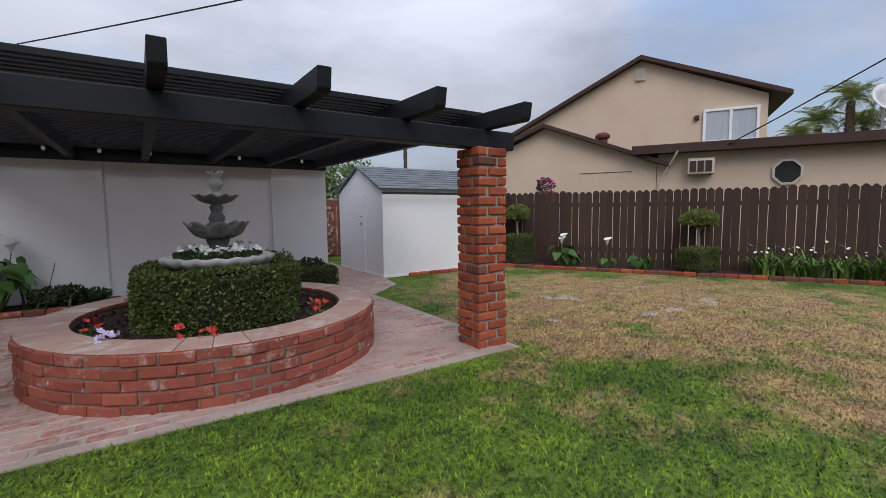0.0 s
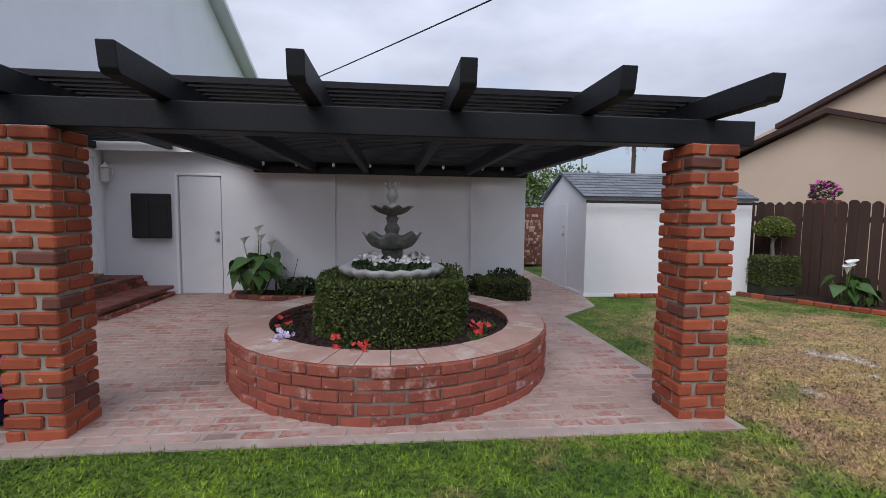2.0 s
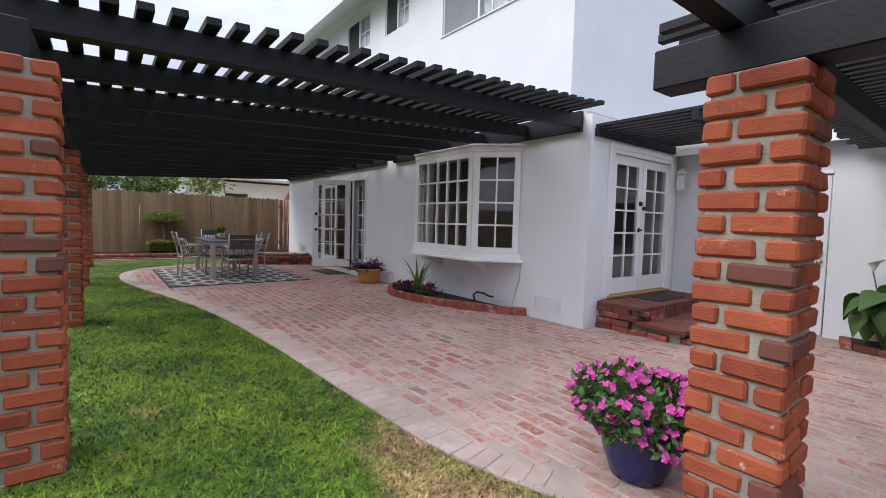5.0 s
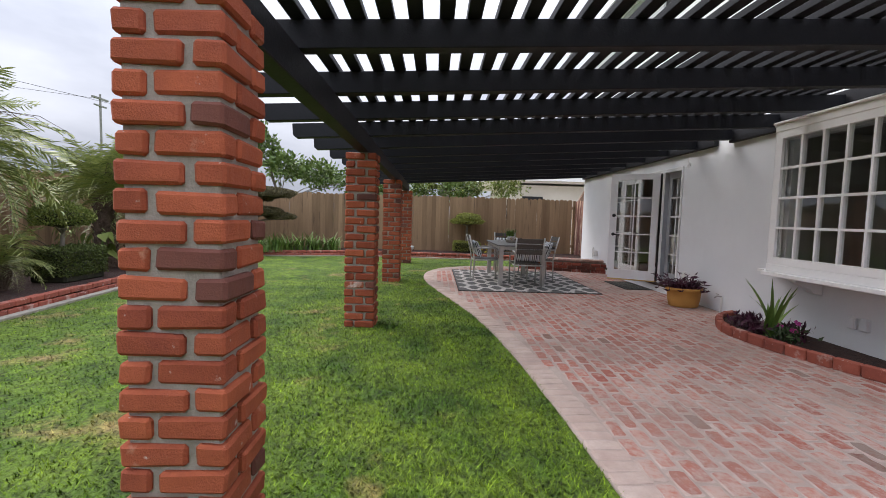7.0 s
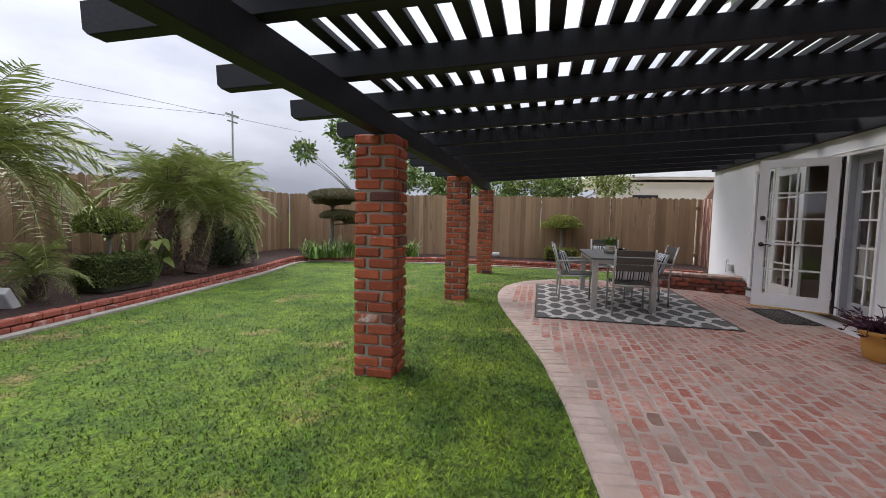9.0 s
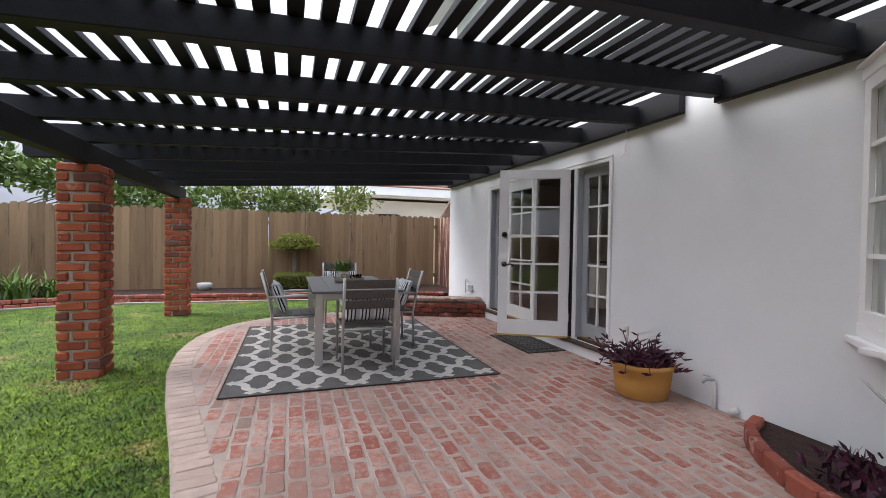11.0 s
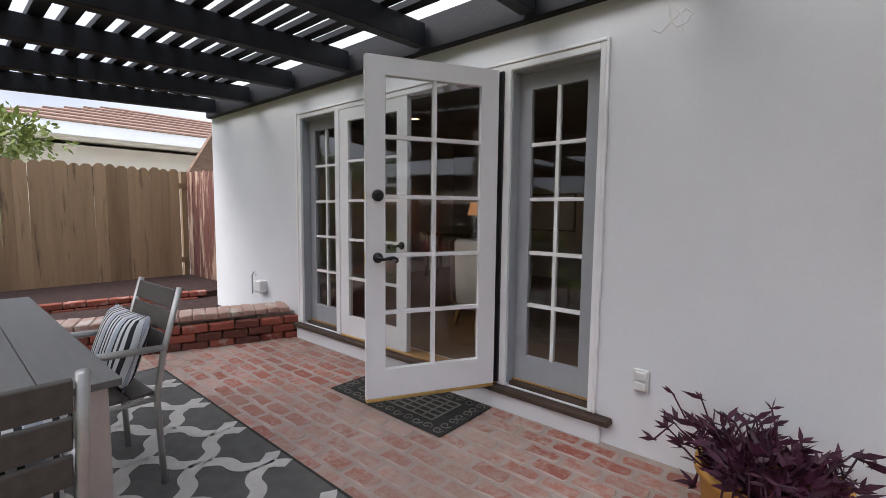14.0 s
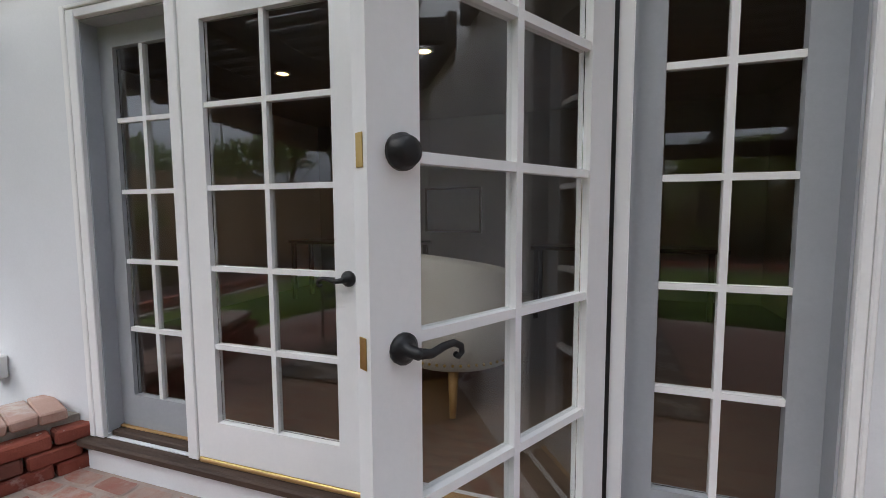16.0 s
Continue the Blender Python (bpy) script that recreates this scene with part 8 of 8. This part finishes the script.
def lay_edges():
    rng = random.Random(9)
    # raised edge of the palm bed, two courses
    line = bent(SOUTH_EDGE[2:])
    e = thing("brick_edging", "two-course red brick edging of the palm bed", "edging")
    lay_row(e, line, OLDLONG, 0.045, 0.222, 0.0, rng)
    lay_row(e, line, OLDLONG, 0.125, 0.222, 0.01, rng, shift=0.02)
    # one course along the brown fence bed
    e = thing("brick_edging", "single brick course edging the fence bed", "edging")
    pts = [by_fence(u, d) for u, d in ((-4.2, 9.58), (-2, 9.58), (0, 9.60), (2, 9.62), (6, 9.66))]
    lay_row(e, [(p.x, p.y) for p in pts], LONG + DARKLONG, 0.035, 0.222, 0.0, rng)
    # upright bricks round the bay bed
    e = thing("brick_edging", "curved red brick edging of the bay window bed", "edging")
    stand = [brick_mesh("brick", 0.20, 0.075, 0.115, BRICK_OLD, 50 + k, 0.012) for k in range(3)]
    lay_row(e, bent(BAY_EDGE), stand, 0.065, 0.208, 0.0, rng)
    e = thing("brick_edging", "short brick edging of the garage wall bed", "edging")
    lay_row(e, [(-2.05, 8.12), (-1.98, 7.78), (-1.4, 7.52), (-0.5, 7.42)], OLDLONG + DARKLONG, 0.05, 0.222, 0.0, rng)
    # low wall by the house
    face = [(-12.95, 5.95), (-13.09, 5.55), (-13.40, 4.73), (-13.67, 4.05)]
    for c in range(3):
        lay_row(low_brick_wall, [(p[0] + 0.022, p[1]) for p in face], DARKLONG + OLDLONG, 0.04 + 0.0785 * c, 0.222, 0.03 if c % 2 else 0.027, random.Random(60 + c), shift=0.5 if c % 2 else 0.02)
    caps = [brick_mesh("cap_brick", 0.31, 0.1065, 0.055, CAP, 70 + k, 0.008) for k in range(3)]
    lay_row(low_brick_wall, [(p[0] - 0.115, p[1]) for p in face], caps, 0.294, 0.108, 0.0, rng, 90)
    # steps
    for zc, x, y0, y1 in ((0.04, -3.03, 6.30, 8.0), (0.115, -3.51, 6.30, 8.0), (0.20, -3.51, 6.30, 8.0), (0.265, -3.51, 6.30, 8.0)):
        k, y = 0, y0 + (0.1 if zc in (0.20,) else 0)
        while y < y1:
            piece("brick", rng.choice(OLDLONG + DARKLONG), steps, pose(x, y + 0.11, zc, 0, 0, 90 + rng.uniform(-1, 1)))
            y += 0.222
    for zc, x0, x1 in ((0.04, RET_X, -3.08), (0.115, RET_X, -3.56), (0.20, RET_X, -3.56), (0.265, RET_X, -3.56)):
        x = x0 + (0.1 if zc in (0.20,) else 0)
        while x + 0.2 < x1 + 0.06:
            piece("brick", rng.choice(OLDLONG + DARKLONG), steps, pose(x + 0.11, 6.265, zc, 0, 0, rng.uniform(-1, 1)))
            x += 0.222
    tread = [brick_mesh("cap_brick", 0.30, 0.104, 0.05, BRICKDARK, 80 + k, 0.008) for k in range(3)]
    for y in [6.27 + 0.108 * k for k in range(17)]:
        piece("cap_brick", rng.choice(tread), steps, pose(-3.615, y, 0.322, 0, 0, 0))
        piece("cap_brick", rng.choice(tread), steps, pose(-3.918, y, 0.322, 0, 0, 0))
        piece("cap_brick", rng.choice(tread), steps, pose(-3.145, y, 0.152, 0, 0, 0))
        piece("cap_brick", rng.choice(tread), steps, pose(-3.41, y, 0.151, 0, 0, 0))


lay_edges()


def lay_boards(fence_made, pitch, z1, material, seed, slit):
    """Dog-eared boards side by side, some a little loose."""
    f, L = fence_made
    rng = random.Random(seed)
    w = pitch - slit
    kinds = []
    for k in range(4):
        bm = bmesh.new()
        c = 0.035 + 0.006 * k
        ww = w + rng.uniform(-0.003, 0.006)
        h = z1 + rng.uniform(-0.012, 0.012)
        pts = [(-ww / 2, 0), (ww / 2, 0), (ww / 2, h - c), (ww / 2 - c, h), (-ww / 2 + c, h), (-ww / 2, h - c)]
        a = [bm.verts.new((p[0], 0, p[1])) for p in pts]
        b = [bm.verts.new((p[0], 0.019, p[1])) for p in pts]
        bm.faces.new(a)
        bm.faces.new(b[::-1])
        for i in range(6):
            bm.faces.new((a[i], b[i], b[(i + 1) % 6], a[(i + 1) % 6]))
        bmesh.ops.recalc_face_normals(bm, faces=bm.faces)
        me = bpy.data.meshes.new("board")
        bm.to_mesh(me)
        bm.free()
        me.materials.append(material)
        kinds.append(me)
    for k in range(int(L / pitch)):
        piece("board", rng.choice(kinds), f, pose(pitch * (k + 0.5), rng.uniform(-0.003, 0.003), 0.03 + rng.uniform(-0.012, 0.012), rng.uniform(-0.3, 0.3), rng.uniform(-0.35, 0.35), 0))


lay_boards(F_EAST, 0.145, 1.65, FENCE_BROWN, 1, 0.012)
lay_boards(F_WEST, 0.15, 1.95, FENCE_TAN, 2, -0.001)
lay_boards(F_SOUTH, 0.15, 1.95, FENCE_TAN, 3, -0.001)
lay_boards(F_RED, 0.145, 1.92, FENCE_RED, 4, 0.004)


def paver_mesh(seed, l, w, face, rim):
    """A trodden brick paver: a face that is still red within a rounded, mortar-smeared rim of uneven width."""
    rng = random.Random(seed)
    bm = bmesh.new()
    plan = [(-0.5, -0.28), (-0.44, -0.5), (-0.15, -0.5), (0.15, -0.5), (0.44, -0.5), (0.5, -0.28), (0.5, 0.28), (0.44, 0.5), (0.15, 0.5), (-0.15, 0.5), (-0.44, 0.5), (-0.5, 0.28)]
    k = rng.uniform(0.004, 0.011)
    low = [bm.verts.new((u * l, v * w, -0.025)) for u, v in plan]
    out = [bm.verts.new((u * l + rng.uniform(-0.002, 0.002), v * w + rng.uniform(-0.002, 0.002), 0.020)) for u, v in plan]
    top = []
    for u, v in plan:
        d = k * rng.uniform(0.3, 1.8)
        top.append(bm.verts.new((u * (l - 2.4 * d), v * (w - 2 * d), 0.025)))
    bm.faces.new(top)
    n = len(plan)
    for i in range(n):
        j = (i + 1) % n
        bm.faces.new((out[i], out[j], top[j], top[i])).material_index = 1
        bm.faces.new((low[i], low[j], out[j], out[i])).material_index = 1
    me = bpy.data.meshes.new("paver")
    bm.to_mesh(me)
    bm.free()
    me.materials.append(face)
    me.materials.append(rim)
    return me


def lay_pavers():
    """Running bond of old bricks along the house, closed by a header row along the lawn."""
    rng = np.random.default_rng(12)
    lawn_side = bent(PATIO[:22], 8)
    poly = [tuple(p) for p in lawn_side] + PATIO[22:]
    px, py = 0.220, 0.113
    xs, ys = [], []
    for j in range(int((12.3 - 1.4) / py)):
        y = 1.45 + py * j
        x = np.arange(-14.2 + (px / 2 if j % 2 else 0), 4.0, px)
        xs.append(x); ys.append(np.full(len(x), y))
    x, y = np.concatenate(xs), np.concatenate(ys)
    ok = np.ones(len(x), bool)
    for dx, dy in ((-0.11, -0.05), (0.11, -0.05), (0.11, 0.05), (-0.11, 0.05)):
        ok &= inside(poly, x + dx, y + dy)
    # keep off the header row and from under the round planter
    edge = np.array(lawn_side)
    for a, b in zip(edge, edge[1:]):
        d = b - a
        t = np.clip(((x - a[0]) * d[0] + (y - a[1]) * d[1]) / (d @ d), 0, 1)
        ok &= (np.hypot(x - a[0] - t * d[0], y - a[1] - t * d[1]) > 0.235) | (a[0] > -2.2)
    ok &= np.hypot(x - 0.6, y - 4.55) > 1.2
    x, y = x[ok], y[ok]
    kinds = []
    for k in range(9):
        kinds.append(paver_mesh(100 + k, 0.205, 0.099, PAVER, RIM))
    near = (x > -11.6) & (x < -8.2) & (y > 4.7) & (y < 5.95)
    idx = np.flatnonzero(near)[:300]
    own = np.zeros(len(x), bool)
    own[idx] = True
    z0 = -0.0095
    for i in idx:
        piece("paver", kinds[int(rng.integers(9))], patio, pose(x[i] + rng.normal(0, 0.002), y[i] + rng.normal(0, 0.002), z0 + rng.normal(0, 0.0016), rng.normal(0, 0.5), rng.normal(0, 0.4), rng.normal(0, 0.7)))
    # the rest, joined
    rest = np.flatnonzero(~own)
    rows = [(x[i], y[i], rng.normal(0, 0.012)) for i in rest]
    inner = len(rows)
    run = 0.0
    for a, b in zip(edge, edge[1:]):
        d = b - a
        L = float(np.hypot(*d))
        ang = math.atan2(d[1], d[0])
        while run < L:
            p = a + d * (run / L)
            nrm = np.array([d[1], -d[0]]) / L
            c = p + nrm * 0.112
            if a[0] < -2.2:
                rows.append((c[0], c[1], ang + math.pi / 2 + rng.normal(0, 0.02)))
            run += 0.107
        run -= L
    V, F = [], []
    base = []
    for me in kinds:
        co = np.empty(len(me.vertices) * 3, np.float32)
        me.vertices.foreach_get("co", co)
        base.append((co.reshape(-1, 3), [tuple(p.vertices) for p in me.polygons], [p.material_index for p in me.polygons]))
    def joined(name, some, materials):
        allv, faces, slots, n0 = [], [], [], 0
        for (cx, cy, a) in some:
            co, fs, ms = base[int(rng.integers(9))]
            c, s = math.cos(a), math.sin(a)
            tx, ty = rng.normal(0, 0.008, 2)
            q = np.empty_like(co)
            q[:, 0] = co[:, 0] * c - co[:, 1] * s + cx
            q[:, 1] = co[:, 0] * s + co[:, 1] * c + cy
            q[:, 2] = co[:, 2] + z0 + rng.normal(0, 0.0016) + tx * co[:, 0] + ty * co[:, 1]
            allv.append(q)
            faces += [tuple(i + n0 for i in f) for f in fs]
            slots += ms
            n0 += len(co)
        me = bpy.data.meshes.new(name)
        me.from_pydata(np.concatenate(allv).tolist(), [], faces)
        for m in materials:
            me.materials.append(m)
        me.polygons.foreach_set("material_index", slots)
        ob = new(name, me)
        ob.parent = patio
        tagged(ob, kind="stuff")

    joined("paver_field", rows[:inner], (PAVER_FAR, RIM))
    joined("paver_border", rows[inner:], (PAVER_EDGE, PAVER_EDGE))


lay_pavers()


def grow_grass():
    """Short mown blades over the whole lawn, thickest where one walks."""
    rng = np.random.default_rng(15)
    poly = [tuple(p) for p in bent(PATIO[:22], 8)] + PATIO[22:]
    beds = [p for p in bent(SOUTH_EDGE, 4)]

    def scatter(n, x0, y0, x1, y1):
        return np.stack([rng.uniform(x0, x1, n), rng.uniform(y0, y1, n)], 1)

    P = scatter(2200000, -17.0, -4.2, 10.0, 7.6)
    # thinner with the distance from the line y = 1.8 + a little, along which one walks
    away = np.hypot(np.clip(P[:, 0] - 3.0, 0, 20), np.abs(P[:, 1] - 2.0)) + np.clip(-10.0 - P[:, 0], 0, 20)
    P = P[rng.random(len(P)) < 0.09 + 0.55 * np.exp(-(away / 2.3) ** 1.5)]
    x, y = P[:, 0], P[:, 1]
    ok = ~inside(poly, x, y)
    ok &= (x * 0.877 + y * 0.48) < 9.52
    bed = beds + [(-15.6, 6.6), (-17.6, 6.6), (-17.6, -7), (16, -7)]
    bed = [(px, py) for px, py in bed]
    ok &= ~inside(bed, x, y)
    ok &= y < 7.6
    ok &= ~((x > -16.5) & (x < -13.2) & (y > 4.6))
    for px, py in PILLARS:
        ok &= (abs(x - px) > 0.19) | (abs(y - py) > 0.19)
    x, y = x[ok], y[ok]
    n = len(x)
    # thin turf in the dry patches
    h = rng.uniform(0.010, 0.030, n)
    a = rng.uniform(0, 2 * np.pi, n)
    lean = rng.uniform(0.4, 1.9, n) * h
    w = rng.uniform(0.0028, 0.0055, n)
    sx, sy = np.cos(a) * w, np.sin(a) * w
    ox, oy = -np.sin(a) * lean, np.cos(a) * lean
    V = np.stack([np.stack([x - sx, y - sy, np.zeros(n)], 1), np.stack([x + sx, y + sy, np.zeros(n)], 1), np.stack([x + ox, y + oy, h], 1)], 1).reshape(-1, 3)
    me = mesh_of("grass", V, np.arange(3 * n).reshape(n, 3), GRASS)
    tagged(new("grass", me), "short mown grass, green with straw-dry patches", "grass", kind="stuff")


def grass_material():
    m = bpy.data.materials.new("grass_blade")
    m.use_nodes = True
    nt = m.node_tree
    p = nt.nodes["Principled BSDF"]
    col = lawn_colour(nt, (0.048, 0.108, 0.004), (0.165, 0.248, 0.012), (0.37, 0.26, 0.10), (0.32, 0.195, 0.105))
    g = nt.nodes.new("ShaderNodeNewGeometry")
    hsv = nt.nodes.new("ShaderNodeHueSaturation")
    mr = nt.nodes.new("ShaderNodeMapRange")
    mr.inputs["To Min"].default_value, mr.inputs["To Max"].default_value = 0.45, 1.5
    nt.links.new(g.outputs["Random Per Island"], mr.inputs["Value"])
    nt.links.new(mr.outputs[0], hsv.inputs["Value"])
    nt.links.new(col, hsv.inputs["Color"])
    nt.links.new(hsv.outputs["Color"], p.inputs["Base Color"])
    p.inputs["Roughness"].default_value = 0.6
    p.inputs["Specular IOR Level"].default_value = 0.25
    return m


GRASS = grass_material()
grow_grass()
